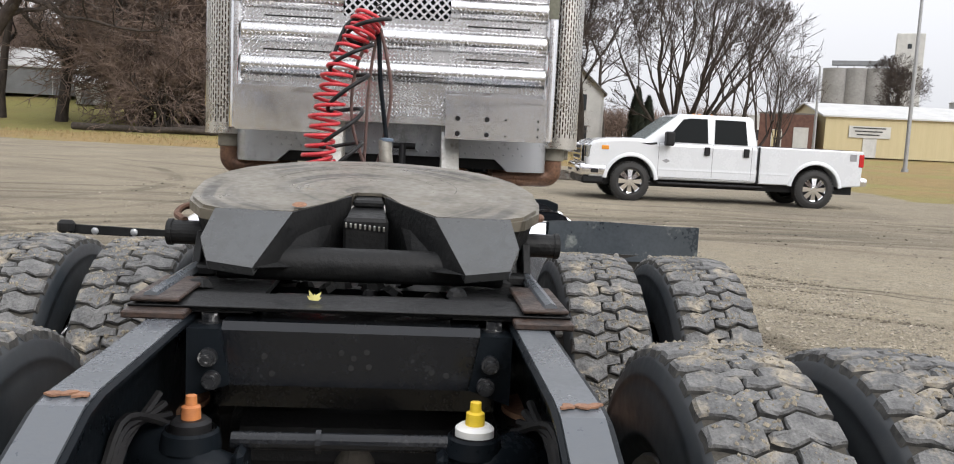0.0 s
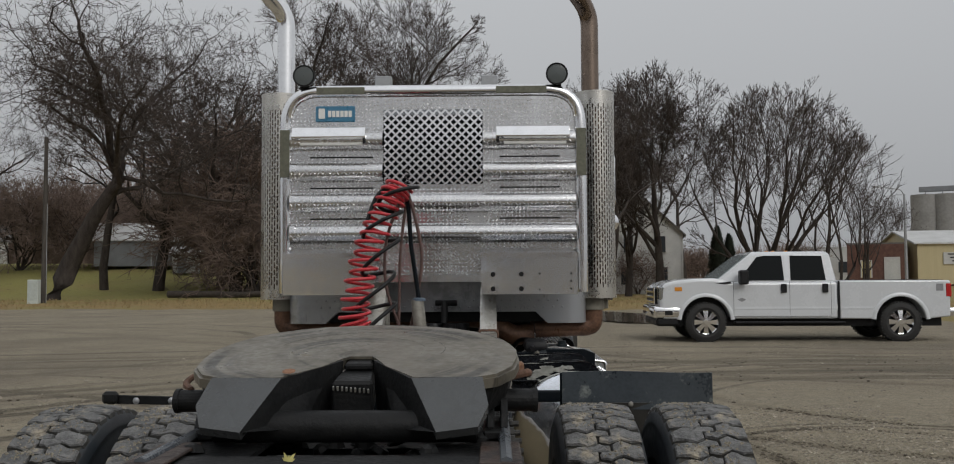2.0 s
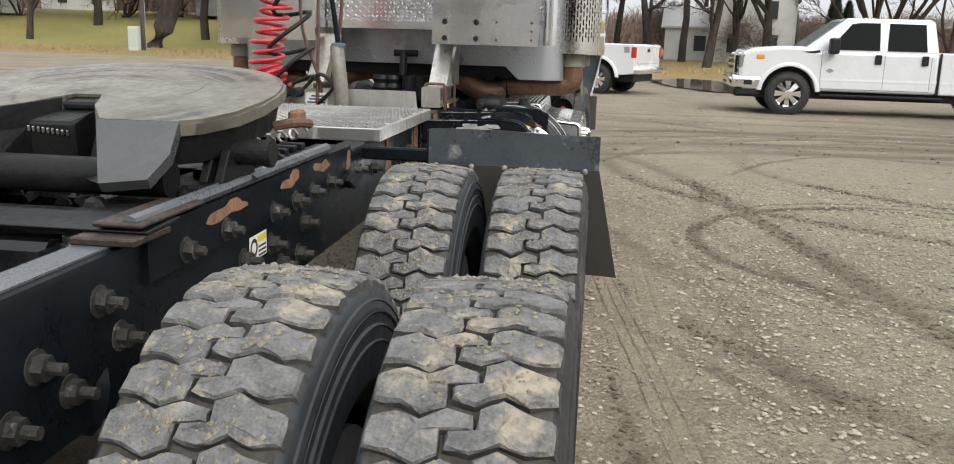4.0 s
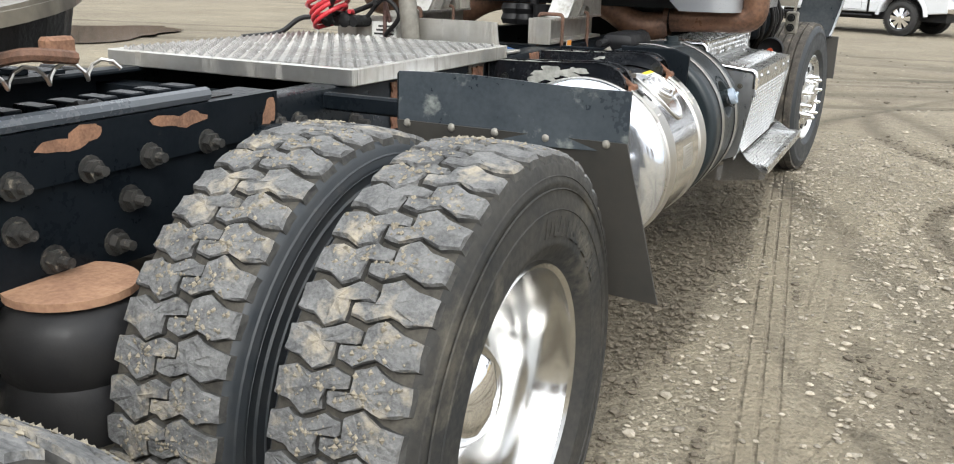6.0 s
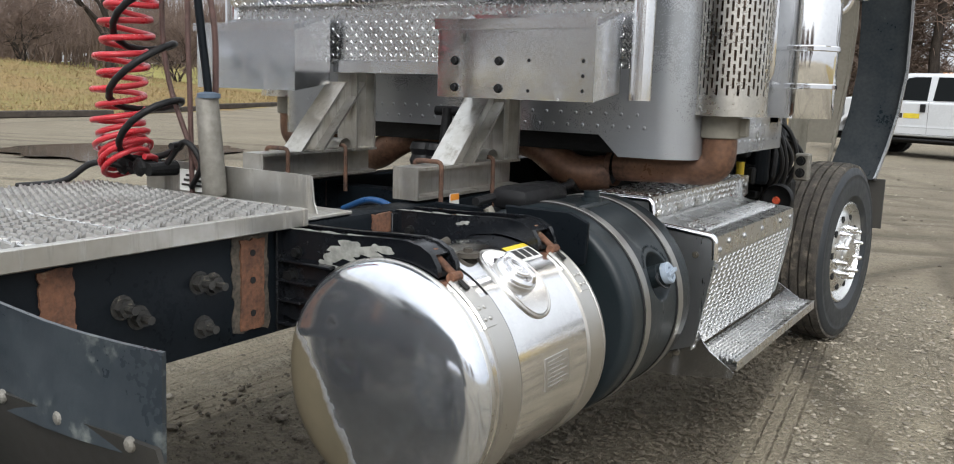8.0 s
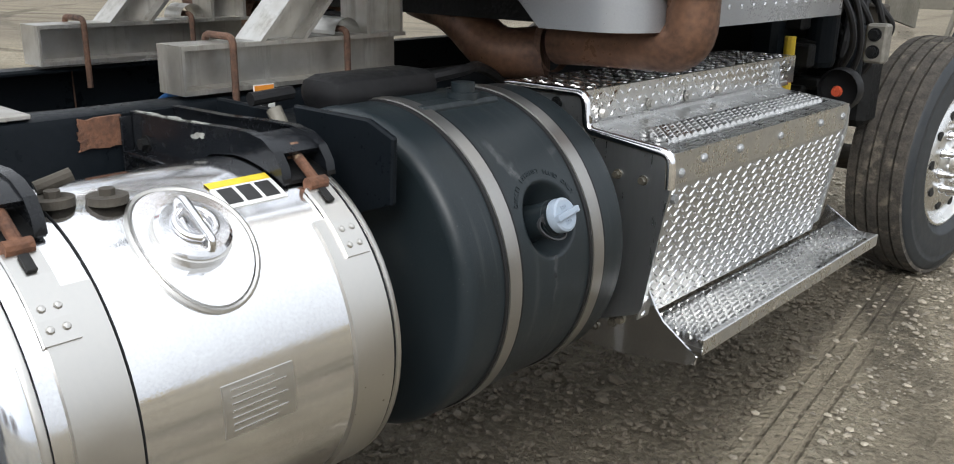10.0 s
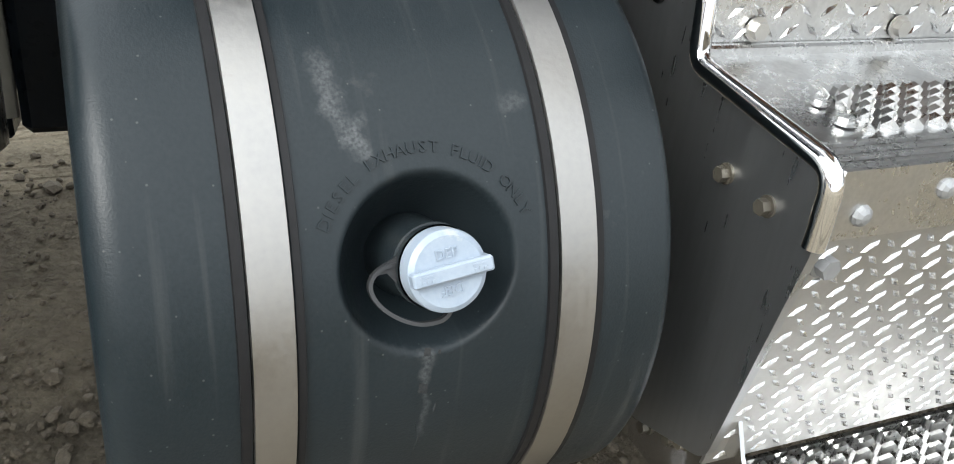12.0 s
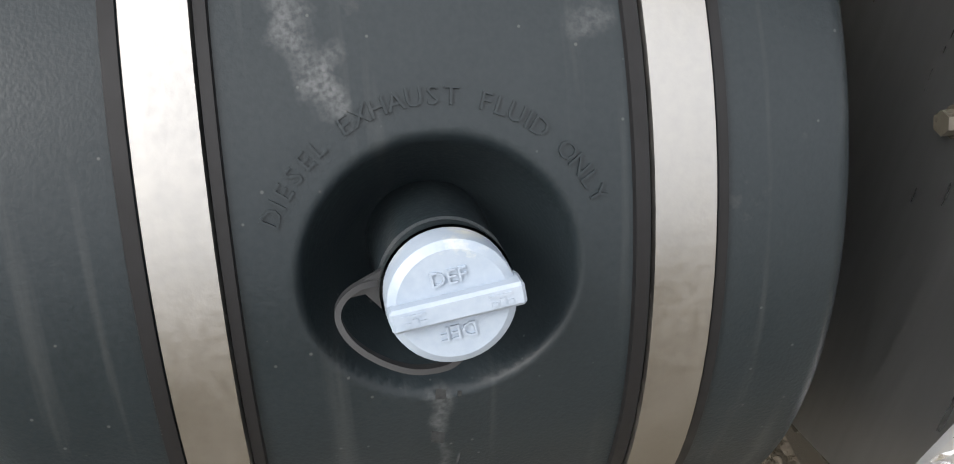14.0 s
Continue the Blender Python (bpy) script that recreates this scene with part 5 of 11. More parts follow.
def car_wheel(parent, name, x, y, r, w, side):
    """A fat tyre on a chrome many-spoked rim; the axle runs along y."""
    wh = new(name)
    wh.parent = parent
    wh.location = (x, y, r)
    bm = B()
    prof = [(-w / 2 + 0.03, r * 0.62), (-w / 2, r * 0.72), (-w / 2 + 0.01, r * 0.9), (-w / 2 + 0.04, r * 0.985), (0, r), (w / 2 - 0.04, r * 0.985), (w / 2 - 0.01, r * 0.9), (w / 2, r * 0.72), (w / 2 - 0.03, r * 0.62)]
    lathe(bm, prof, 40, "y", closed=True)
    for i in range(40):
        a = 2 * PI * i / 40
        for s in (-1, 1):
            m = Matrix.Rotation(-a, 4, "Y") @ Matrix.Translation((r - 0.004, s * w * 0.32 + 0.01 * (i % 2), 0)) @ Matrix.Rotation(0.3 * s, 4, "X")
            box(bm, -0.02, 0.014, -w * 0.17, w * 0.17, -0.018, 0.018, m=m)
    part("tyre", bm, M_CARTYRE, wh, smooth=35)
    bm = B()
    f = side * w / 2
    lathe(bm, [(f - side * 0.03, r * 0.63), (f - side * 0.012, r * 0.60), (f - side * 0.05, r * 0.56), (f - side * 0.14, r * 0.52)], 40, "y")
    for i in range(8):
        a = 2 * PI * i / 8
        m = Matrix.Rotation(-a, 4, "Y")
        vs = [(0.06, f - side * 0.03, -0.035), (0.06, f - side * 0.03, 0.035), (r * 0.56, f - side * 0.045, 0.06), (r * 0.56, f - side * 0.045, -0.06)]
        lo = [bm.verts.new(m @ Vector(v)) for v in vs]
        hi = [bm.verts.new(m @ (Vector(v) - Vector((0, side * 0.05, 0)))) for v in vs]
        bm.faces.new(lo)
        for j in range(4):
            bm.faces.new((lo[j], lo[(j + 1) % 4], hi[(j + 1) % 4], hi[j]))
    rod(bm, (0, f - side * 0.09, 0), (0, f - side * 0.005, 0), 0.075, 0.06, 16)
    part("rim", bm, M_CHROME, wh, smooth=30)
    bm = B()
    lathe(bm, [(f - side * 0.12, 0.02), (f - side * 0.12, r * 0.53)], 32, "y")
    part("brake_disc", bm, M_BLACKTRIM, wh)


def pickup(label, group, lifted=0.0, cut=0.0, R=0.46):
    """A crew cab pickup that faces -x, with a 2.5 m bed that cut shortens and tyres of radius R; the cab stands at the origin."""
    t = thing("pickup_truck", label, "pickup truck", group)
    wb, W2, up = 4.38, 1.0, 0.0 + lifted
    fx, rx = -wb / 2, wb / 2 - cut
    # side outlines, from bumper to tail, along the lower edge with the wheel arches and back along the top
    def arch(cx, r, n=12):
        return [(cx + r * math.cos(PI - PI * i / n), R + 0.02 + r * math.sin(PI * i / n)) for i in range(n + 1)]
    z0 = 0.53 + up
    front, cab_end, tail = -3.24, 0.80, 3.29 - cut
    arc_f = [(x, max(z, z0)) for x, z in arch(fx, 0.56)]
    arc_r = [(x, max(z, z0)) for x, z in arch(rx, 0.56)]
    belt = 1.385 + up
    side_front = [(front + 0.05, z0)] + arc_f + [(cab_end, z0), (cab_end, belt), (-1.66, belt), (-1.80, belt + 0.06), (-2.0, belt + 0.085), (-2.4, belt + 0.08), (-2.9, belt + 0.03), (front + 0.12, belt - 0.03), (front + 0.03, belt - 0.14), (front, belt - 0.42), (front + 0.03, z0 + 0.1)]
    bm = B()
    prism(bm, side_front, "y", -W2, W2)
    body = part("body", bm, M_WHITEPAINT, t, smooth=25)
    bev = body.modifiers.new("soft edges", "BEVEL")
    bev.width, bev.segments, bev.limit_method, bev.angle_limit = 0.075, 4, "ANGLE", radians(40)
    bm = B()
    side_bed = [(cab_end + 0.03, z0)] + arc_r + [(tail, z0 + 0.05), (tail + 0.02, belt - 0.02), (tail, belt + 0.02), (cab_end + 0.03, belt + 0.02)]
    prism(bm, side_bed, "y", -W2, W2)
    bed = part("cargo_bed", bm, M_WHITEPAINT, t, smooth=25)
    bev = bed.modifiers.new("soft edges", "BEVEL")
    bev.width, bev.segments, bev.limit_method, bev.angle_limit = 0.035, 3, "ANGLE", radians(40)
    bm = B()
    box(bm, cab_end + 0.1, tail - 0.1, -W2 + 0.1, W2 - 0.1, belt + 0.022, belt + 0.03)
    part("bed_liner", bm, M_BLACKTRIM, t)
    # cab: a tapered glasshouse
    top = 2.085 + up
    bm = B()
    low = [(-1.98, -0.93), (cab_end, -0.93), (cab_end, 0.93), (-1.98, 0.93)]
    high = [(-1.12, -0.78), (cab_end - 0.11, -0.78), (cab_end - 0.11, 0.78), (-1.12, 0.78)]
    lo = [bm.verts.new((x, y, belt - 0.02)) for x, y in low]
    mi = [bm.verts.new((x, y, top - 0.05)) for x, y in high]
    hi = [bm.verts.new((x * 0.93 - 0.02, y * 0.88, top)) for x, y in high]
    for s, e in ((lo, mi), (mi, hi)):
        for i in range(4):
            bm.faces.new((s[i], s[(i + 1) % 4], e[(i + 1) % 4], e[i]))
    bm.faces.new(hi)
    bm.faces.new(lo[::-1])
    roof = part("cab", bm, M_WHITEPAINT, t, smooth=25)
    bev = roof.modifiers.new("soft edges", "BEVEL")
    bev.width, bev.segments, bev.limit_method, bev.angle_limit = 0.05, 3, "ANGLE", radians(20)

    def skin(x, z):
        """y of the cab's side at height z."""
        k = (z - belt + 0.02) / (top - 0.05 - belt + 0.02)
        return -0.93 + 0.15 * k
    for s in (1, -1):
        for name, poly in (("side_window", [(-1.42, belt + 0.03), (-0.39, belt + 0.03), (-0.41, top - 0.10), (-0.80, top - 0.10), (-0.98, top - 0.13)]),
                           ("side_window", [(-0.24, belt + 0.03), (0.55, belt + 0.03), (0.50, top - 0.11), (-0.22, top - 0.10)])):
            bm = B()
            lo = [bm.verts.new((x, s * (skin(x, z) - 0.012), z)) for x, z in poly]
            hi = [bm.verts.new((x, s * (skin(x, z) + 0.02), z)) for x, z in poly]
            bm.faces.new(lo)
            bm.faces.new(hi[::-1])
            for i in range(len(poly)):
                bm.faces.new((lo[i], lo[(i + 1) % len(poly)], hi[(i + 1) % len(poly)], hi[i]))
            part(name, bm, M_DARKGLASS, t)
        for x0, x1 in ((-1.56, -0.29), (-0.29, 0.64)):
            bm = B()
            y = s * -(W2 + 0.004)
            for q in ((x0 - 0.003, x0 + 0.003, z0 + 0.1, belt), (x0, x1, z0 + 0.06, z0 + 0.066), (x1 - 0.003, x1 + 0.003, z0 + 0.1, belt)):
                box(bm, q[0], q[1], min(y, y * 0.99), max(y, y * 0.99), q[2], q[3])
            d = part("door_gap", bm, M_BLACKTRIM, t)
            bm = B()
            box(bm, x1 - 0.2, x1 - 0.07, min(s * -1.045, s * -1.0), max(s * -1.045, s * -1.0), belt - 0.25, belt - 0.05, bevel=0.012)
            part("door_handle", bm, M_BLACKTRIM, t)
        bm = B()
        box(bm, -1.46, -1.26, min(s * -1.26, s * -1.02), max(s * -1.26, s * -1.02), belt - 0.06, belt + 0.27, bevel=0.04, seg=2)
        part("side_mirror", bm, M_BLACKTRIM, t)
        bm = B()
        box(bm, -1.55, 0.95, min(s * -1.02, s * -0.86), max(s * -1.02, s * -0.86), 0.42 + up, 0.48 + up, bevel=0.02)
        part("running_board", bm, M_BLACKTRIM, t)
        bm = B()
        y = s * -0.985
        box(bm, front - 0.01, front + 0.52, min(y * 1.012, y * 0.66), max(y * 1.012, y * 0.66), belt - 0.42, belt - 0.10, bevel=0.03)
        hl = part("headlamp", bm, M_HEADLAMP, t)
        bm = B()
        box(bm, front + 0.34, front + 0.51, min(s * -1.012, s * -0.97), max(s * -1.006, s * -0.97), belt - 0.21, belt - 0.115, bevel=0.01)
        part("turn_signal", bm, M_AMBER, hl)
        bm = B()  # chrome surround
        box(bm, front - 0.012, front + 0.06, min(y * 0.70, y * 0.64), max(y * 0.70, y * 0.64), belt - 0.44, belt - 0.09, bevel=0.01)
        part("lamp_surround", bm, M_CHROME, hl)
        bm = B()  # dark fog lamp opening in the bumper's corner
        box(bm, front + 0.10, front + 0.30, min(y * 1.0, y * 1.032), max(y * 1.0, y * 1.032), 0.615 + up, 0.735 + up, bevel=0.02)
        part("fog_lamp", bm, M_BLACKTRIM, t, "dark fog lamp opening")
        bm = B()  # crease along the doors and the bed side
        for a, b in ((-1.54, 0.78), (0.85, rx - 0.62)):
            prism(bm, [(y * 1.012, z0 + 0.19), (y * 1.0195, z0 + 0.24), (y * 1.012, z0 + 0.32)], "x", a, b)
        each("body_crease", bm, M_WHITEPAINT, t)
        bm = B()  # dark joint between cab and bed
        box(bm, cab_end - 0.004, cab_end + 0.034, min(y * 1.0, y * 1.019), max(y * 1.0, y * 1.019), z0, belt + 0.01)
        part("bed_joint", bm, M_BLACKTRIM, t)
        bm = B()
        box(bm, tail - 0.10, tail + 0.035, min(s * -1.012, s * -0.9), max(s * -1.012, s * -0.9), belt - 0.36, belt - 0.05, bevel=0.02)
        part("tail_lamp", bm, M_TAIL, t)
        bm = B()
        box(bm, tail - 0.31, tail - 0.15, min(s * -1.006, s * -0.99), max(s * -1.006, s * -0.99), belt - 0.22, belt - 0.06)
        prism(bm, [(-1.47, belt - 0.41), (-1.375, belt - 0.36), (-1.28, belt - 0.41), (-1.375, belt - 0.46)], "y", s * -1.006, s * -0.99)
        each("badge", bm, M_LETTERBAR, t)
    # windscreen and back glass
    bm = B()
    vs = [(-1.90, -0.85, belt + 0.04), (-1.90, 0.85, belt + 0.04), (-1.17, 0.70, top - 0.085), (-1.17, -0.70, top - 0.085)]
    n = Vector((-0.62, 0, 0.78)) * 0.02
    lo = [bm.verts.new(Vector(v) + n) for v in vs]
    hi = [bm.verts.new(Vector(v) - n) for v in vs]
    bm.faces.new(lo)
    for i in range(4):
        bm.faces.new((lo[i], lo[(i + 1) % 4], hi[(i + 1) % 4], hi[i]))
    # pale tint stands in for the sky mirrored in the windscreen
    part("windscreen", bm, glass("windscreen glass", (0.20, 0.225, 0.225), 0.03) if "windscreen glass" not in bpy.data.materials else bpy.data.materials["windscreen glass"], t)
    bm = B()
    box(bm, front - 0.06, front + 0.02, -0.6, 0.6, belt - 0.52, belt - 0.14, bevel=0.02)
    g = part("grille", bm, M_BLACKTRIM, t)
    bm = B()
    for i in range(3):
        box(bm, front - 0.085, front - 0.06, -0.58, 0.58, belt - 0.50 + 0.12 * i, belt - 0.44 + 0.12 * i, bevel=0.008)
    for s in (-1, 1):
        box(bm, front - 0.085, front - 0.06, s * 0.6 - 0.04, s * 0.6 + 0.04, belt - 0.52, belt - 0.14, bevel=0.008)
    part("grille_bar", bm, M_CHROME, g, "chrome grille bars")
    bm = B()
    box(bm, front - 0.14, front + 0.50, -1.01, 1.01, 0.55 + up, 0.83 + up, bevel=0.07, seg=3)
    part("front_bumper", bm, M_CHROME, t, "chrome front bumper", smooth=30)
    bm = B()
    box(bm, front - 0.08, front + 0.46, -0.98, 0.98, 0.37 + up, 0.56 + up, bevel=0.05)
    part("air_dam", bm, M_BLACKTRIM, t)
    bm = B()
    box(bm, tail - 0.05, tail + 0.17, -0.98, 0.98, 0.58 + up, 0.78 + up, bevel=0.05, seg=2)
    part("rear_bumper", bm, M_CHROME, t, "chrome rear bumper", smooth=30)
    bm = B()
    box(bm, tail + 0.012, tail + 0.03, -0.8, 0.8, 0.86 + up, belt - 0.02, bevel=0.01)
    tg = part("tailgate", bm, M_WHITEPAINT, t)
    bm = B()
    box(bm, tail + 0.028, tail + 0.04, -0.1, 0.1, belt - 0.2, belt - 0.1, bevel=0.006)
    part("handle", bm, M_BLACKTRIM, tg)
    bm = B()
    for x in (-0.45, -0.3, 0.0):
        box(bm, x - 0.02 - 0.1, x + 0.05 - 0.1, -0.05, 0.05, top, top + 0.035, bevel=0.012)
    each("roof_marker", bm, M_AMBER, t)
    bm = B()
    box(bm, -2.9, tail - 0.1, -0.75, 0.75, 0.36 + up, 0.56 + up)
    part("underbody", bm, M_BLACKTRIM, t)
    bm = B()
    for cx in (fx, rx):
        for s in (-1, 1):
            lathe(bm, [(s * 0.70, 0.57), (s * 0.992, 0.575)], 24, "y", (cx, 0, R + 0.02), a0=0, a1=PI)
    each("wheel_liner", bm, M_BLACKTRIM, t, gap=-0.001)
    bm = B()
    for cx in (fx, rx):  # dark wheel housings behind the arches
        box(bm, cx - 0.57, cx + 0.57, -0.68, 0.68, 0.44, 1.10)
    each("wheel_housing", bm, M_BLACKTRIM, t, gap=-0.001)
    for cx in (fx, rx):
        for s in (-1, 1):
            bm = B()  # rounded lip of the wheel arch
            prof = [(s * 0.985, 0.555), (s * 1.022, 0.565), (s * 1.028, 0.595), (s * 1.012, 0.64), (s * 0.985, 0.66)]
            lathe(bm, prof, 28, "y", (cx, 0, R + 0.02), a0=radians(4), a1=radians(176))
            part("wheel_arch", bm, M_WHITEPAINT, t, smooth=50)
    for s in (-1, 1):
        bm = B()
        prism(bm, [(-1.98, belt - 0.03), (-1.62, belt + 0.01), (-1.60, belt - 0.035), (-1.76, belt - 0.06)], "y", s * 1.004, s * 0.985)
        part("fender_vent", bm, M_BLACKTRIM, t, "black fender vent")
    for cx in (fx, rx):
        for s in (-1, 1):
            car_wheel(t, "wheel", cx, s * 0.86, R, 0.29, s)
    return t


ford = pickup("white crew cab pickup with chrome wheels parked on the gravel", "parked pickups")
ford.matrix_world = Matrix.Translation((7.50, 21.85, 0)) @ Matrix.Rotation(radians(-2), 4, "Z")
ford.location.z = -0.01
second = pickup("white crew cab pickup parked by the grass beyond the semi", "parked pickups", cut=0.52, R=0.42)
second.matrix_world = Matrix.Translation((0.03, 28.28, -0.01)) @ Matrix.Rotation(radians(-23.7), 4, "Z")
for k, (x0, x1, m) in enumerate(((-1.25, -0.95, M_INK), (-0.92, -0.5, M_LABELYEL))):
    bm = B()
    box(bm, x0, x1, -1.008, -0.995, 0.98, 1.10)
    part("door_lettering", bm, m, second, "dark bar of door lettering" if k == 0 else "yellow bar of door lettering")
third = copy_thing(ford, Matrix.Translation((-13.0, -6.5, -0.01)) @ Matrix.Rotation(radians(150), 4, "Z"))
third["label"] = "white parked vehicle standing behind the semi truck"


# ---------- the semi truck ----------
semi = thing("semi_truck", "silver day-cab semi tractor, black frame, polished tanks, hood open", "semi truck")


def sub(name, label="", parent=None):
    o = new(name)
    o.parent = parent or semi
    o.empty_display_size = 0.05
    if label:
        tagged(o, label)
    return o


# --- frame rails: channels with rounded top edges; the tails drop towards the back
RO, RT, RB = 0.405, 1.055, 0.775


def rail(s):
    bm = B()
    sec = [(RO, RB), (RO, RT - 0.018), (RO - 0.005, RT - 0.005), (RO - 0.018, RT), (RO - 0.082, RT), (RO - 0.088, RT - 0.006), (RO - 0.088, RT - 0.012),
           (RO - 0.02, RT - 0.014), (RO - 0.012, RT - 0.022), (RO - 0.012, RB + 0.012), (RO - 0.085, RB + 0.012), (RO - 0.085, RB)]
    stations = [(1.15, -0.16), (1.54, -0.008), (1.60, 0.0), (2.2, 0.0), (7.4, 0.0), (8.0, 0.03), (9.7, 0.03)]
    rings = []
    for y, dz in stations:
        rings.append([bm.verts.new((s * x, y, z + (dz if z > 0.9 else dz * 0.3))) for x, z in sec])
    n = len(sec)
    for a, b in zip(rings, rings[1:]):
        for i in range(n):
            bm.faces.new((a[i], a[(i + 1) % n], b[(i + 1) % n], b[i]))
    bm.faces.new(rings[0])
    bm.faces.new(rings[-1][::-1])
    return part("frame_rail", bm, M_FRAME, semi, smooth=25)


rails = [rail(1), rail(-1)]
for s in (1, -1):  # upper flange skin with the sky's sheen put into its colour
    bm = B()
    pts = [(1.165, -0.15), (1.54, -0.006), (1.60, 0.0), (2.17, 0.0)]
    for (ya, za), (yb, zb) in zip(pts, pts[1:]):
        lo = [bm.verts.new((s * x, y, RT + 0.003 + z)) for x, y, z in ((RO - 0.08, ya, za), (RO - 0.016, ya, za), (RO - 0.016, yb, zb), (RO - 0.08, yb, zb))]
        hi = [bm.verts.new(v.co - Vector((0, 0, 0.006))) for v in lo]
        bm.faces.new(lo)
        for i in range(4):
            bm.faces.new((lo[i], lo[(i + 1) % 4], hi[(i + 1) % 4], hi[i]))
    part("flange_sheen", bm, M_FRAMETOP, rails[0 if s > 0 else 1], "blue-grey flange top with sky sheen in its colour")
    bm = B()
    blob(bm, (s * (RO - 0.035), 1.575, RT + 0.0035), (0, 0, 1), 0.012, 0.016, 5)
    blob(bm, (s * (RO - 0.066), 1.572, RT + 0.0035), (0, 0, 1), 0.008, 0.012, 7)
    each("rust_spot", bm, M_ORANGE_RUST, rails[0 if s > 0 else 1], "orange rust at the bend")

# rust plates and bolts on the outer face of the near rail
bm = B()


def ragged_plate(bm, y0, y1, z0, z1, x0, x1, seed, jag):
    """A plate with flaking, uneven edges on the rail's face."""
    rnd = random.Random(seed)
    pts = [(y0 + (y1 - y0) * i / 5, z1) for i in range(5)] + [(y1, z1 + (z0 - z1) * i / 12) for i in range(12)]
    pts += [(y1 + (y0 - y1) * i / 5, z0) for i in range(5)] + [(y0, z0 + (z1 - z0) * i / 12) for i in range(12)]
    prism(bm, [(y + rnd.uniform(-jag, jag), z + rnd.uniform(-jag, jag)) for y, z in pts], "x", x0, x1)


ragged_plate(bm, 4.585, 4.662, 0.805, 1.035, RO, RO + 0.008, 3, 0.004)
ragged_plate(bm, 4.06, 4.135, 0.9, 1.04, RO, RO + 0.006, 4, 0.004)
ragged_plate(bm, 5.10, 5.19, 0.985, 1.045, RO - 0.004, RO + 0.006, 6, 0.004)
each("rust_patch", bm, M_FLAKERUST, rails[0], "bare rusted splice plate")
bm = B()
ragged_plate(bm, 4.565, 4.685, 0.798, 1.047, RO - 0.004, RO + 0.0025, 8, 0.007)
each("paint_edge", bm, M_FLAKEEDGE, rails[0], "tan primer where the paint flaked")
bm = B()
for z in (0.845, 0.93, 1.0):
    rod(bm, (RO + 0.006, 4.624, z), (RO + 0.0095, 4.624, z), 0.009, n=12)
each("plate_hole", bm, M_VOID, rails[0])
bm = B()
for i, (y, z) in enumerate(((1.75, 0.86), (1.82, 0.93), (1.9, 0.86), (2.55, 0.84), (2.62, 0.90), (2.70, 0.80), (3.06, 0.905), (3.015, 0.825), (2.80, 0.90), (2.87, 0.83), (3.527, 0.989), (3.612, 0.981), (3.866, 0.949), (4.25, 0.93), (4.29, 0.90), (4.46, 0.95), (4.5, 0.94), (4.47, 0.84), (2.06, 0.9), (2.15, 0.83), (2.0, 0.98))):
    hexbolt(bm, (RO, y, z), (1, 0, 0), 0.021, 0.022, stud=0.026)
each("frame_bolt", bm, M_DUSTBOLT, rails[0], "dusty black bolt with a washer")
bm = B()  # rear torque arm bracket beside the rail
prism(bm, [(3.40, 0.97), (3.46, 1.0), (3.60, 0.985), (3.63, 0.96), (3.5, 0.93)], "x", RO + 0.002, RO + 0.035, bevel=0.006)
part("shock_bracket", bm, M_FRAME, rails[0])


def caution_label(y0, y1, z0, z1, slant=0.0):
    d = sub("warning_label", "white and yellow printed caution label")
    bm = B()
    box(bm, RO + 0.002, RO + 0.0035, y0, y1, z0, z1)
    part("sheet", bm, M_OFFWHITE, d)
    bm = B()
    box(bm, RO + 0.0036, RO + 0.0042, y0 + 0.45 * (y1 - y0), y1 - 0.004, z1 - 0.02, z1 - 0.004)
    part("header", bm, M_LABELYEL, d)
    bm = B()
    for i in range(5):
        z = z1 - 0.03 - i * 0.011
        if z > z0 + 0.006:
            box(bm, RO + 0.0036, RO + 0.0042, y0 + 0.5 * (y1 - y0), y1 - 0.006, z - 0.005, z)
    lathe(bm, [(RO + 0.0036, 0.014), (RO + 0.0044, 0.019), (RO + 0.0036, 0.024)], 18, "x", (0, y0 + 0.24 * (y1 - y0), (z0 + z1) / 2))
    part("print", bm, M_INK, d)


caution_label(1.58, 1.69, 0.925, 1.015)
caution_label(2.655, 2.765, 0.885, 0.945)

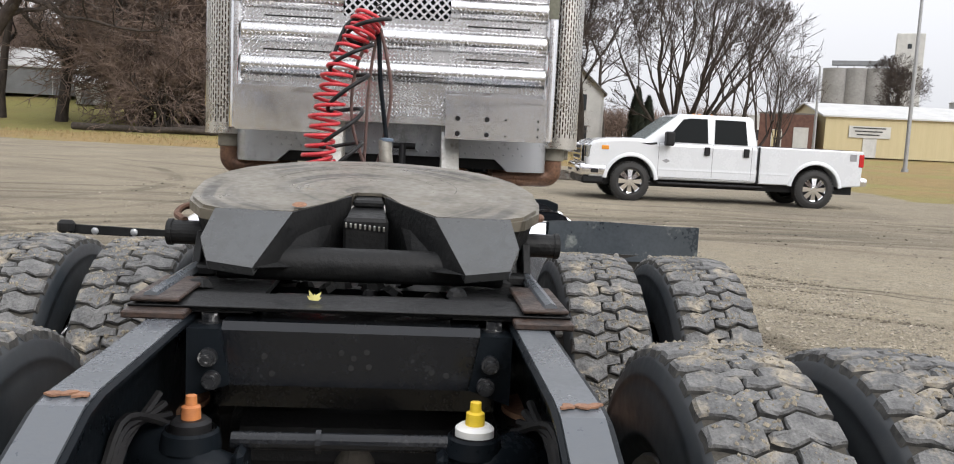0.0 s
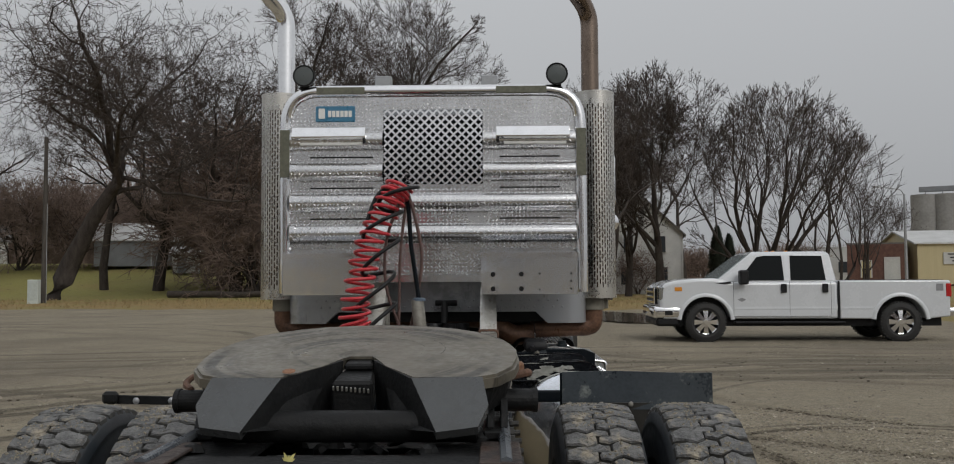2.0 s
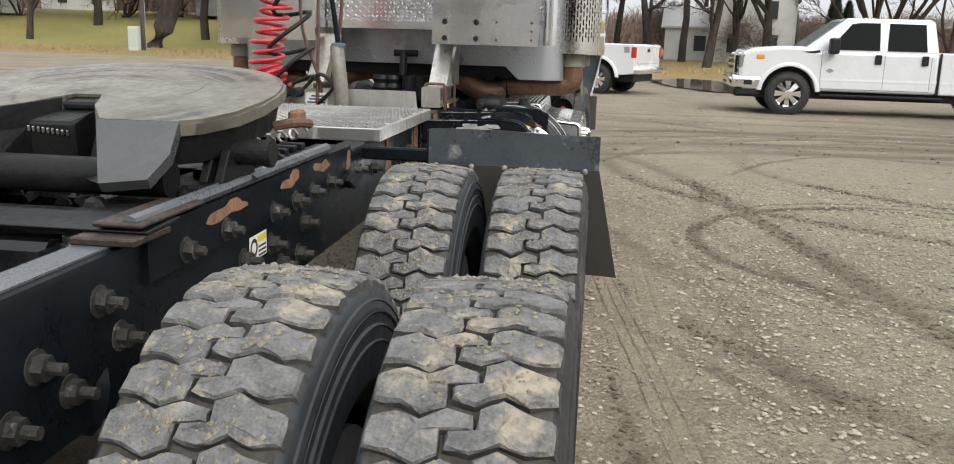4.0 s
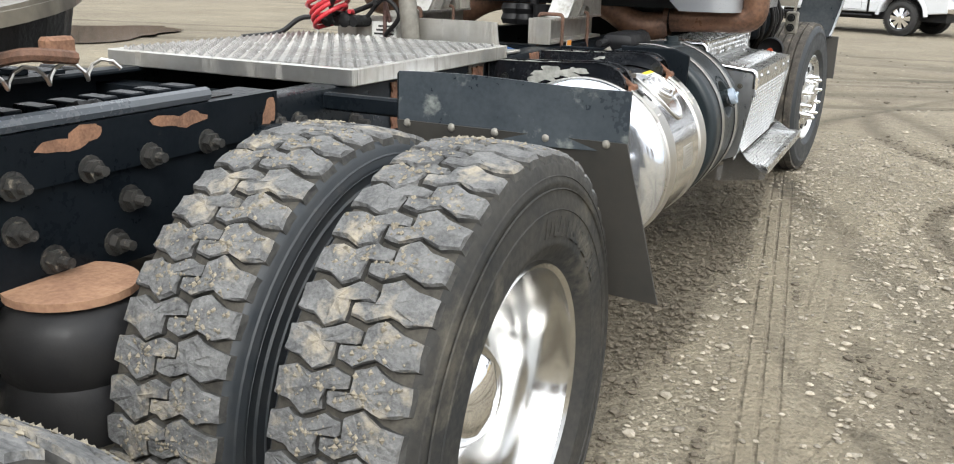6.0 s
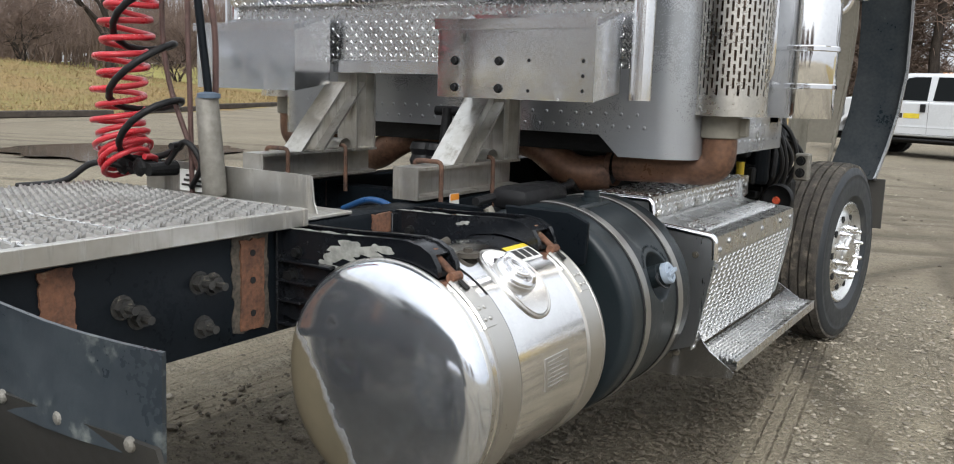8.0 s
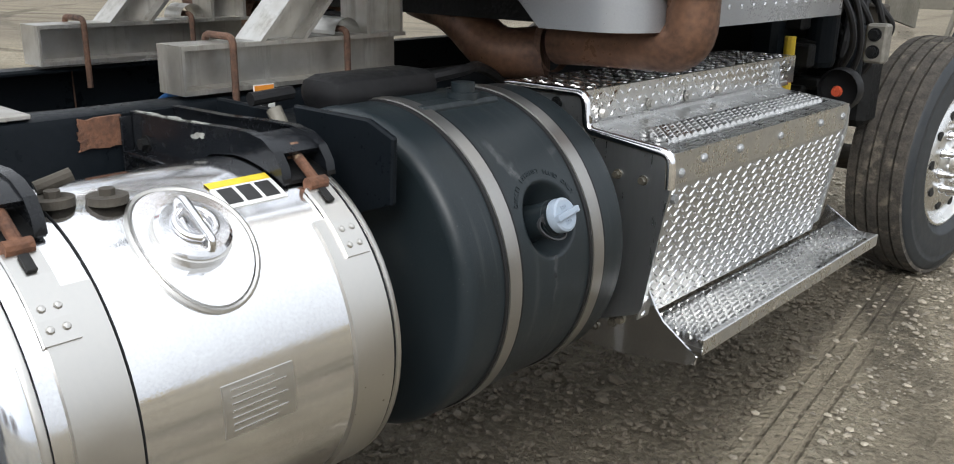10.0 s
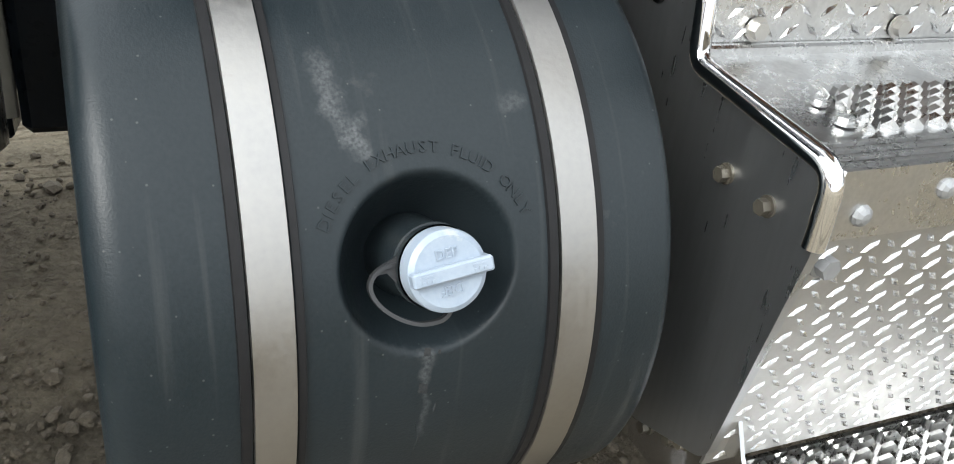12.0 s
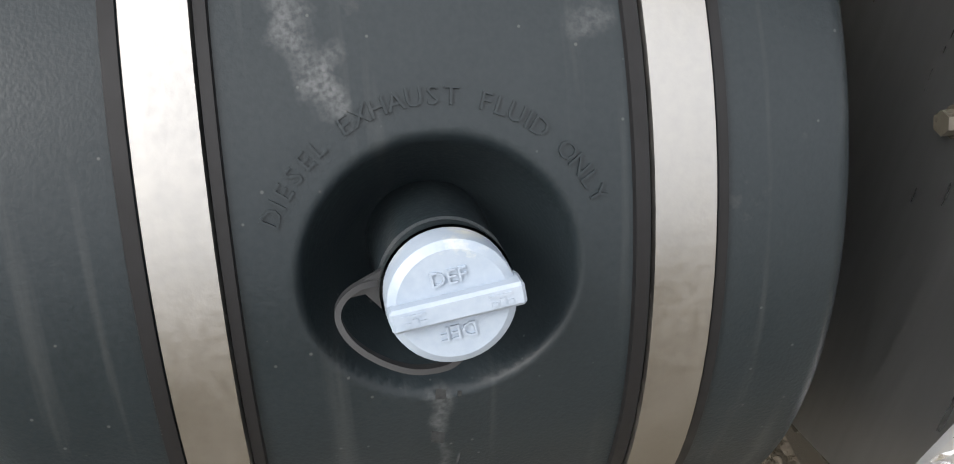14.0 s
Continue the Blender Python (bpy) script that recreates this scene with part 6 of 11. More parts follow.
# --- fifth wheel base: angle irons on the rails, slide base with teeth
base = sub("fifth_wheel_base", "black slide base bolted along the frame with rust patches")
for s in (1, -1):
    bm = B()
    prism(bm, [(s * RO, 0.97), (s * (RO + 0.012), 0.97), (s * (RO + 0.012), 1.06), (s * (RO + 0.012), 1.072), (s * 0.30, 1.072), (s * 0.30, 1.060), (s * RO, 1.060)], "y", 2.15, 3.52)
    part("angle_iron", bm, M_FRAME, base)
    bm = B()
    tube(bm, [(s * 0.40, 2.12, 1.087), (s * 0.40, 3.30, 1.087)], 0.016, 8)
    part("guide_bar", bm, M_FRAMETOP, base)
    bm = B()
    for y0, y1, z0, z1 in ((2.42, 2.60, 1.02, 1.063), (2.86, 3.0, 1.025, 1.064), (3.14, 3.27, 1.025, 1.066), (3.46, 3.515, 0.985, 1.055)):
        blob(bm, (s * (RO + 0.012), (y0 + y1) / 2, (z0 + z1) / 2), (s, 0, 0), (y1 - y0) * 0.48, (z1 - z0) * 0.46, int(y0 * 100), k=18)
    each("rust_patch", bm, M_ORANGE_RUST, base, "orange patch of bare rust")
    bm = B()
    for y, z in ((2.3, 1.0), (2.5, 1.0), (2.796, 0.985), (2.961, 0.985), (3.11, 0.985), (3.276, 0.988)):
        hexbolt(bm, (s * (RO + 0.012), y, z), (s, 0, 0), 0.02, 0.022, stud=0.02)
    each("base_bolt", bm, M_DUSTBOLT, base, "dusty bolt with a washer")
    bm = B()
    for i in range(9):
        y = 2.72 + i * 0.075
        box(bm, min(s * 0.24, s * 0.315), max(s * 0.24, s * 0.315), y, y + 0.042, 1.075, 1.094, bevel=0.003)
    each("rack_tooth", bm, M_FRAME, base)
    bm = B()
    box(bm, min(s * 0.2, s * 0.385), max(s * 0.2, s * 0.385), 2.12, 3.40, 1.062, 1.075)
    part("slide_plate", bm, M_BLACKIRON, base)
bm = B()
prism(bm, [(2.10, 1.078), (2.235, 1.082), (2.245, 1.074), (2.11, 1.068)], "x", -0.44, 0.44, bevel=0.002)
part("cross_plate", bm, M_BLACKIRON, base, "dark greasy steel cross plate")
bm = B()
for s in (1, -1):
    box(bm, min(s * 0.34, s * 0.435), max(s * 0.34, s * 0.435), 2.10, 2.36, 1.083, 1.092, bevel=0.003)
    box(bm, min(s * 0.32, s * 0.44), max(s * 0.32, s * 0.44), 2.06, 2.2, 1.058, 1.0725, bevel=0.003)
each("corner_plate", bm, M_BROWNPLATE, base, "greasy rust-brown corner plate", gap=-0.001)
bm = B()
rnd = random.Random(3)
for i in range(46):
    x, y = rnd.uniform(-0.4, 0.4), rnd.uniform(2.3, 3.1)
    r = rnd.uniform(0.012, 0.035)
    dome(bm, (x, y, 1.075 if abs(x) > 0.2 else 1.03), (rnd.gauss(0, 0.3), rnd.gauss(0, 0.3), 1), r, r * 0.8, 7, 2)
tagged(part("grease", bm, M_BLACKIRON, base), kind="stuff")
bm = B()
box(bm, -0.2, 0.2, 2.35, 2.42, 0.98, 1.05, bevel=0.006)
box(bm, -0.2, 0.2, 2.95, 3.05, 0.98, 1.06, bevel=0.006)
each("slide_crossbar", bm, M_BLACKIRON, base)

# --- fifth wheel: tilted round plate with ramps and a throat, on side brackets
FW_TILT = radians(7.2)
FW = Matrix.Translation((0, 2.666, 1.268)) @ Matrix.Rotation(FW_TILT, 4, "X")
fifth = sub("fifth_wheel", "greasy cast steel fifth wheel plate tilted back, with grey ramps")


def plate_outline():
    """Half outline (x >= 0) from the throat's rear, round the side, to the front middle."""
    pts = [(0.040, 0.03), (0.045, -0.02), (0.085, -0.10), (0.165, -0.235)]
    pts += [(0.33, -0.235), (0.385, -0.20), (0.43, -0.11), (0.445, 0.0), (0.44, 0.10)]
    for i in range(1, 9):
        a = PI / 2 * i / 8
        pts.append((0.44 * math.cos(a) ** 0.9 if i < 8 else 0.0, 0.10 + 0.42 * math.sin(a)))
    return pts


half = plate_outline()
outline = half + [(-x, y) for x, y in half[::-1][1:]]
bm = B()
prism(bm, outline, "z", -0.032, 0.0)
bmesh.ops.bevel(bm, geom=[e for e in bm.edges if all(abs(v.co.z) < 1e-6 for v in e.verts)], offset=0.008, segments=2, affect="EDGES")
tf(bm, bm.verts, FW)
M_PLATE = mat("greasy worn plate", (0.185, 0.165, 0.130), 0.42, 0.35, other=(0.125, 0.113, 0.090), amount=0.9, scale=6, fine=50, bump=0.05, dirt=(0.24, 0.205, 0.15), dirt_amount=0.25, dirt_scale=8, rough_var=0.15)


def swirls(m, centre, dark):
    """Uneven rings that a turning trailer plate has rubbed into the grease."""
    N, L = m.node_tree.nodes, m.node_tree.links
    p = N["Principled BSDF"]
    co, off, ln, wob, patch, ring = (N.new(k) for k in ("ShaderNodeTexCoord", "ShaderNodeVectorMath", "ShaderNodeVectorMath", "ShaderNodeTexNoise", "ShaderNodeTexNoise", "ShaderNodeTexNoise"))
    off.operation, ln.operation = "SUBTRACT", "LENGTH"
    off.inputs[1].default_value = centre
    wob.inputs["Scale"].default_value, wob.inputs["Detail"].default_value = 3.0, 2
    patch.inputs["Scale"].default_value, patch.inputs["Detail"].default_value = 4.5, 4
    ring.noise_dimensions = "1D"
    ring.inputs["Scale"].default_value, ring.inputs["Detail"].default_value, ring.inputs["Roughness"].default_value = 17.0, 4, 0.6
    L.new(co.outputs["Object"], off.inputs[0])
    L.new(off.outputs[0], ln.inputs[0])
    for t in (wob, patch):
        L.new(co.outputs["Object"], t.inputs["Vector"])
    w = N.new("ShaderNodeMath")
    w.operation = "MULTIPLY_ADD"
    w.inputs[1].default_value = 0.10
    L.new(wob.outputs[0], w.inputs[0])
    L.new(ln.outputs["Value"], w.inputs[2])
    L.new(w.outputs[0], ring.inputs["W"])
    a, b, k, mx = (N.new(q) for q in ("ShaderNodeMapRange", "ShaderNodeMapRange", "ShaderNodeMath", "ShaderNodeMix"))
    a.inputs[1].default_value, a.inputs[2].default_value = 0.47, 0.57
    b.inputs[1].default_value, b.inputs[2].default_value, b.inputs[4].default_value = 0.40, 0.58, 0.85
    L.new(ring.outputs[0], a.inputs[0])
    L.new(patch.outputs[0], b.inputs[0])
    k.operation = "MULTIPLY"
    L.new(a.outputs[0], k.inputs[0])
    L.new(b.outputs[0], k.inputs[1])
    mx.data_type = "RGBA"
    mx.inputs[7].default_value = (*dark, 1)
    L.new(k.outputs[0], mx.inputs[0])
    L.new(p.inputs["Base Color"].links[0].from_socket, mx.inputs[6])
    L.new(mx.outputs[2], p.inputs["Base Color"])


swirls(M_PLATE, (0, 2.72, 1.275), (0.035, 0.031, 0.025))
part("plate", bm, M_PLATE, fifth, "round greasy steel plate", smooth=25)
bm = B()
for r0, a0, a1 in ((0.172, 0.2, 1.1), (0.231, -0.3, 0.7), (0.262, 1.5, 2.9), (0.318, 0.5, 1.9)):
    lathe(bm, [(0.0003, r0), (0.0008, r0 + 0.0015), (0.0003, r0 + 0.003)], 24, "z", (0, 0.12, 0), a0=a0, a1=a1)
tf(bm, bm.verts, FW)
each("wear_ring", bm, M_GREASY, fifth)
for s in (1, -1):  # ramps
    bm = B()
    top = [(0.165, -0.235, 0.0), (0.345, -0.225, 0.0)]
    low = [(0.335, -0.365, -0.088), (0.235, -0.375, -0.098)]
    ring = [Vector((s * x, y, z)) for x, y, z in (top[0], top[1], (0.36, -0.31, -0.05), low[0], low[1])]
    hi = [bm.verts.new(v) for v in ring]
    lo = [bm.verts.new(v + Vector((0, 0.012, -0.022))) for v in ring]
    bm.faces.new(hi)
    bm.faces.new(lo[::-1])
    for i in range(5):
        bm.faces.new((hi[i], hi[(i + 1) % 5], lo[(i + 1) % 5], lo[i]))
    tf(bm, bm.verts, FW)
    part("ramp", bm, M_RAMP, fifth, "grey painted pickup ramp")
    bm = B()  # throat side walls
    ring = [(0.042, -0.02, -0.002), (0.085, -0.10, -0.002), (0.165, -0.235, -0.002), (0.235, -0.375, -0.098), (0.10, -0.23, -0.13), (0.05, -0.05, -0.13)]
    a = [bm.verts.new((s * x, y, z)) for x, y, z in ring]
    b = [bm.verts.new((s * (x + 0.018), y + 0.006, z)) for x, y, z in ring]
    bm.faces.new(a)
    bm.faces.new(b[::-1])
    for i in range(6):
        bm.faces.new((a[i], a[(i + 1) % 6], b[(i + 1) % 6], b[i]))
    tf(bm, bm.verts, FW)
    part("throat_wall", bm, M_BLACKIRON, fifth)
    bm = B()  # skirt under the rim
    seg = [p for p in half if p[0] > 0.3]
    for (x0, y0), (x1, y1) in zip(seg, seg[1:]):
        q = [(s * x0 * 0.97, y0 * 0.97, -0.03), (s * x1 * 0.97, y1 * 0.97, -0.03), (s * x1 * 0.93, y1 * 0.93, -0.10), (s * x0 * 0.93, y0 * 0.93, -0.10)]
        f = [bm.verts.new(v) for v in q]
        g = [bm.verts.new((v[0] * 0.97, v[1] * 0.97, v[2])) for v in q]
        bm.faces.new(f)
        bm.faces.new(g[::-1])
        for i in range(4):
            bm.faces.new((f[i], f[(i + 1) % 4], g[(i + 1) % 4], g[i]))
    tf(bm, bm.verts, FW)
    bmesh.ops.remove_doubles(bm, verts=bm.verts, dist=0.002)
    part("skirt", bm, M_BLACKIRON, fifth)
    bm = B()  # pivot bracket
    box(bm, min(s * 0.345, s * 0.40), max(s * 0.345, s * 0.40), 2.46, 2.74, 1.076, 1.10, bevel=0.005)
    prism(bm, [(2.50, 1.10), (2.70, 1.10), (2.65, 1.17), (2.55, 1.17)], "x", s * 0.355, s * 0.375, bevel=0.003)
    prism(bm, [(2.50, 1.10), (2.70, 1.10), (2.65, 1.17), (2.55, 1.17)], "x", s * 0.39, s * 0.41, bevel=0.003)
    part("pivot_bracket", bm, M_BLACKIRON, fifth)
    bm = B()
    rod(bm, (s * 0.325, 2.60, 1.16), (s * 0.492, 2.60, 1.16), 0.030, n=22)
    rod(bm, (s * 0.478, 2.60, 1.16), (s * 0.490, 2.60, 1.16), 0.033, n=22)
    part("pivot_pin", bm, M_BLACKIRON, fifth)
bm = B()
rod(bm, (-0.33, 2.43, 1.118), (0.33, 2.43, 1.118), 0.040, n=18)
part("cross_tube", bm, M_BLACKIRON, fifth, "dark steel cross tube", smooth=40)
bm = B()
prism(bm, [(-0.036, 0.06), (-0.044, -0.06), (-0.056, -0.15), (0.056, -0.15), (0.044, -0.06), (0.036, 0.06)], "z", -0.14, -0.03, bevel=0.008)
prism(bm, [(-0.036, 0.06), (-0.040, -0.03), (0.040, -0.03), (0.036, 0.06)], "z", -0.03, -0.010, bevel=0.006)
tf(bm, bm.verts, FW)
part("lock_jaw", bm, M_BLACKIRON, fifth, "black locking jaw")
bm = B()
for i in range(9):
    box(bm, -0.05 + i * 0.0115, -0.045 + i * 0.0115, -0.158, -0.152, -0.052 - 0.001 * i, -0.040 - 0.001 * i, bevel=0.001)
tf(bm, bm.verts, FW)
tagged(part("lock_spring", bm, M_BRUSH, fifth, "bright coil spring"), kind="stuff")
bm = B()
tube(bm, smooth_curve([(-0.40, 2.75, 1.20), (-0.47, 2.72, 1.215), (-0.485, 2.66, 1.20), (-0.45, 2.60, 1.19)], 5), 0.009, 8)
tube(bm, smooth_curve([(0.42, 2.80, 1.20), (0.47, 2.82, 1.21), (0.48, 2.90, 1.20)], 5), 0.012, 8)
each("release_handle", bm, M_RUST, fifth, "rusty release handle")
bm = B()
box(bm, 0.435, 0.465, 2.86, 2.92, 1.19, 1.235, bevel=0.006)
dome(bm, (-0.155, 2.475, 1.252), (0, -0.3, 1), 0.018, 0.003, 9, 2)
each("rust_spot", bm, M_ORANGE_RUST, fifth, "orange rust chip")
bm = B()
tube(bm, [(0.405 + 0.018 * math.cos(i * 0.9), 3.05 - 0.012 * i, 1.165 + 0.018 * math.sin(i * 0.9)) for i in range(40)], 0.004, 6)
part("spring", bm, M_BRUSH, fifth, "bright return spring")

# --- crossmembers and rear suspension
susp = sub("rear_suspension", "black air suspension beams, axle housings and rods under the frame")
bm = B()
prism(bm, [(2.085, 1.035), (2.10, 1.05), (2.20, 1.05), (2.20, 1.043), (2.10, 1.043), (2.092, 1.03), (2.092, 0.925), (2.085, 0.925)], "x", -0.255, 0.255)
# added plate, stands in for the darkness behind the channel
box(bm, -0.318, 0.318, 2.34, 2.36, 0.80, 1.03)
part("crossmember", bm, M_GLOSSFRAME, susp, "blue-black channel crossmember with an added dark backing plate", smooth=30)
bm = B()
for x, z in ((-0.02, 0.995), (0.005, 0.985), (0.03, 0.998), (0.0, 0.965), (0.035, 0.968), (-0.17, 0.985), (-0.155, 0.95), (0.16, 0.96), (0.19, 0.955)):
    rod(bm, (x, 2.0855, z), (x, 2.0835, z), 0.006, n=10)
each("bolt_hole", bm, M_VOID, susp)
bm = B()
for s in (1, -1):
    prism(bm, [(s * 0.318, 1.04), (s * 0.255, 1.04), (s * 0.235, 0.93), (s * 0.318, 0.90)], "y", 2.07, 2.155)
each("gusset", bm, M_FRAME, susp)
bm = B()
for s in (1, -1):
    hexbolt(bm, (s * 0.285, 2.13, 1.04), (0, 0, 1), 0.018, 0.02)
    for dx, dz in ((0, 0), (0.035 * 1, -0.045)):
        rod(bm, (s * (0.275 - dx * 0.2), 2.07, 0.985 + dz), (s * (0.275 - dx * 0.2), 2.055, 0.985 + dz), 0.018, n=16)
        rod(bm, (s * (0.275 - dx * 0.2), 2.055, 0.985 + dz), (s * (0.275 - dx * 0.2), 2.04, 0.985 + dz), 0.012, n=6)
each("clean_bolt", bm, M_SCRATCHED, susp, "scratched washer-faced bolt")
bm = B()
rod(bm, (-0.2, 1.92, 0.872), (0.2, 1.92, 0.872), 0.016, n=14)
rod(bm, (-0.05, 1.92, 0.872), (-0.04, 1.92, 0.872), 0.022, n=12)
part("torque_rod", bm, M_GLOSSFRAME, susp)
for s in (1, -1):
    SX = 0.238 if s > 0 else -0.272
    bm = B()
    pts = [(s * 0.37, 2.02, 0.80), (s * 0.31, 1.95, 0.825), (s * 0.25, 1.90, 0.82), (s * 0.18, 1.91, 0.80)]
    tube(bm, smooth_curve(pts, 5), [0.07 - 0.002 * i for i in range(16)], 12)
    lathe(bm, [(0.0, 0.055), (0.03, 0.05), (0.035, 0.045)], 18, "z", (SX, 1.92, 0.858))
    box(bm, min(s * 0.17, s * 0.19), max(s * 0.17, s * 0.19), 1.86, 1.96, 0.755, 0.87, bevel=0.01)
    part("suspension_arm", bm, M_FRAME, susp, "blue-black cast suspension arm", smooth=35)
    bm = B()
    lathe(bm, [(0.955, 0.036), (0.972, 0.036), (0.978, 0.028), (0.978, 0.001)], 20, "z", (SX, 1.92, -0.067))
    part("cap_base", bm, M_BLACKTRIM if s < 0 else M_WHITEPL, susp, smooth=35)
    bm = B()
    lathe(bm, [(0.978, 0.018), (1.0, 0.017), (1.003, 0.011), (1.02, 0.010), (1.022, 0.001)], 14, "z", (SX, 1.92, -0.067))
    part("breather_cap", bm, M_ORANGE if s < 0 else M_YELLOW, susp, "orange breather cap" if s < 0 else "yellow breather cap", smooth=35)
    bm = B()
    lathe(bm, [(0.945, 0.042), (0.962, 0.042)], 20, "z", (SX, 1.92, -0.067))
    part("rubber_collar", bm, M_BLACKTRIM, susp)
    bm = B()
    for k in range(4):
        q = [(s * (0.35 - 0.01 * k), 2.0, 0.93 - 0.02 * k), (s * 0.375, 1.85, 0.86 + 0.02 * k), (s * (0.34 + 0.01 * k), 1.72, 0.74), (s * 0.25, 1.70, 0.72 + 0.02 * k)]
        tube(bm, smooth_curve(q, 6), 0.008, 6)
    part("air_hose", bm, M_HOSE, susp)
# drums added to hide bright ground and darken the space under the frame
bm = B()
for y in (2.5, 2.82):
    lathe(bm, [(-0.30, 0.001), (-0.30, 0.09), (-0.27, 0.125), (0.27, 0.125), (0.30, 0.09), (0.30, 0.001)], 20, "x", (0, y, 0.66))
each("belly_drum", bm, M_BLACKIRON, susp, "added black drum that darkens the underbody", gap=-0.001)
for y in (1.98, 3.30):  # axle housings
    bm = B()
    rod(bm, (-0.95, y, 0.525), (0.95, y, 0.525), 0.075, n=16)
    lathe(bm, [(-0.16, 0.05), (-0.14, 0.14), (-0.06, 0.2), (0.06, 0.2), (0.14, 0.14), (0.16, 0.05)], 20, "x", (0, y, 0.525))
    part("axle_housing", bm, M_MUDDY, susp, smooth=35)
    bm = B()
    rod(bm, (0, y + 0.1, 0.62), (0, y + 0.55, 0.66), 0.05, n=14)
    part("drive_shaft", bm, M_MUDDY, susp)
    for s in (1, -1):
        bm = B()
        lathe(bm, [(0.52, 0.10), (0.53, 0.14), (0.60, 0.148), (0.64, 0.13), (0.68, 0.148), (0.745, 0.14), (0.775, 0.115), (0.785, 0.09)], 24, "z", (s * 0.46, y + (0.42 if y < 2.5 else -0.44), 0))
        part("air_spring", bm, M_HOSE, susp, "black rubber air spring", smooth=40)
        bm = B()
        lathe(bm, [(0.785, 0.001), (0.785, 0.118), (0.80, 0.118), (0.802, 0.001)], 24, "z", (s * 0.46, y + (0.42 if y < 2.5 else -0.44), 0))
        part("spring_plate", bm, M_TANRUST, susp, "rusty top plate")
        bm = B()
        box(bm, min(s * 0.38, s * 0.52), max(s * 0.38, s * 0.52), y - 0.35, y + 0.55, 0.46, 0.54, bevel=0.02)
        part("trailing_beam", bm, M_MUDDY, susp)
for y in (2.75, 3.75, 4.4, 5.0, 5.9):
    bm = B()
    prism(bm, [(y - 0.05, 0.82), (y + 0.05, 0.82), (y + 0.05, 0.832), (y - 0.038, 0.832), (y - 0.038, 1.0), (y + 0.05, 1.0), (y + 0.05, 1.012), (y - 0.05, 1.012)], "x", -0.393, 0.393)
    part("crossmember", bm, M_FRAME, susp)
for i in range(4):
    bm = B()
    x = -0.15 + 0.1 * i
    tube(bm, smooth_curve([(x, 3.4, 0.98), (x + 0.03, 4.2, 0.93 - 0.01 * i), (x - 0.04, 5.0, 0.96), (x + 0.05, 5.9, 0.95)], 6), 0.012, 7)
    part("air_line", bm, M_HOSE, susp)

# --- wheels
R, TH = 0.525, 0.28
M_LUGSIDE = mat("scuffed lug flanks", (0.035, 0.035, 0.035), 0.85, other=(0.085, 0.082, 0.075), amount=1.0, scale=40, bump=0.3, spec=0.2)


def tyre_mesh(lugs=True):
    bm = B()
    hw = 0.14
    side = [(0.10, 0.292), (0.125, 0.315), (0.1335, 0.332), (0.1375, 0.336), (0.1365, 0.343), (hw, 0.39), (hw - 0.002, 0.43), (0.1345, 0.452), (0.1375, 0.456), (0.1345, 0.462), (0.128, 0.488), (0.115, R - 0.022)]
    prof = [(-u, r) for u, r in side] + [(-0.05, R - 0.018), (0.05, R - 0.018)] + side[::-1]
    lathe(bm, prof, 72, "x")
    return bm


LUG_SHAPES = []


def tread_mesh(n=46):
    """Chunky zigzag lugs, two shoulder blocks a pitch, staggered."""
    bm = B()
    p = 2 * PI / n
    wear = random.Random(8)

    def block(poly):
        """One lug: dark flanks, a worn rim and a rough dusty top."""
        LUG_SHAPES.append(poly)
        m = len(poly)
        pts = []
        for q in range(m):  # corners and points between them
            (u0, a0), (u1, a1) = poly[q], poly[(q + 1) % m]
            pts += [(u0, a0), ((u0 + u1) / 2, (a0 + a1) / 2)]
        cu = sum(q[0] for q in poly) / m
        ca = sum(q[1] for q in poly) / m
        rings = []
        for k, r, jit in ((1.04, R - 0.03, 0.0), (0.98, R - 0.006, 0.0020), (0.91, R + 0.0005, 0.0020), (0.45, R + 0.001, 0.003)):
            ring = []
            for u, a in pts:
                uu, aa = cu + (u - cu) * k + wear.uniform(-jit, jit), ca + (a - ca) * k + wear.uniform(-jit, jit) * 1.6
                rr = r - 0.008 * (abs(uu) / 0.115) ** 3 - wear.uniform(0, 1.6 * jit)
                ring.append(bm.verts.new((uu, rr * math.cos(aa), rr * math.sin(aa))))
            rings.append(ring)
        c = bm.verts.new((cu, (R - 0.001) * math.cos(ca), (R - 0.001) * math.sin(ca)))
        w = len(pts)
        for lev, (lo, hi) in enumerate(zip(rings, rings[1:])):
            for q in range(w):
                bm.faces.new((lo[q], lo[(q + 1) % w], hi[(q + 1) % w], hi[q])).material_index = 1 if lev == 0 else 0
        for q in range(w):
            bm.faces.new((rings[-1][q], rings[-1][(q + 1) % w], c))
    for i in range(n):
        a = i * p
        # lugs open at the shoulder that interlock over the middle
        for side in (-1, 1):
            j, k = wear.uniform(-0.03, 0.03), wear.uniform(-0.03, 0.03)
            edge = ((-0.122, 0.08 + j), (-0.086, -0.07), (-0.052, 0.10 + k), (-0.015, -0.17), (0.018, -0.06), (0.018, 0.22), (-0.022, 0.30), (-0.022, 0.78), (-0.052, 1.01 + k), (-0.084, 0.78), (-0.122, 0.70 + j))
            block([(-side * u, a + (v if side < 0 else 0.58 - v) * p) for u, v in edge])
    return bm


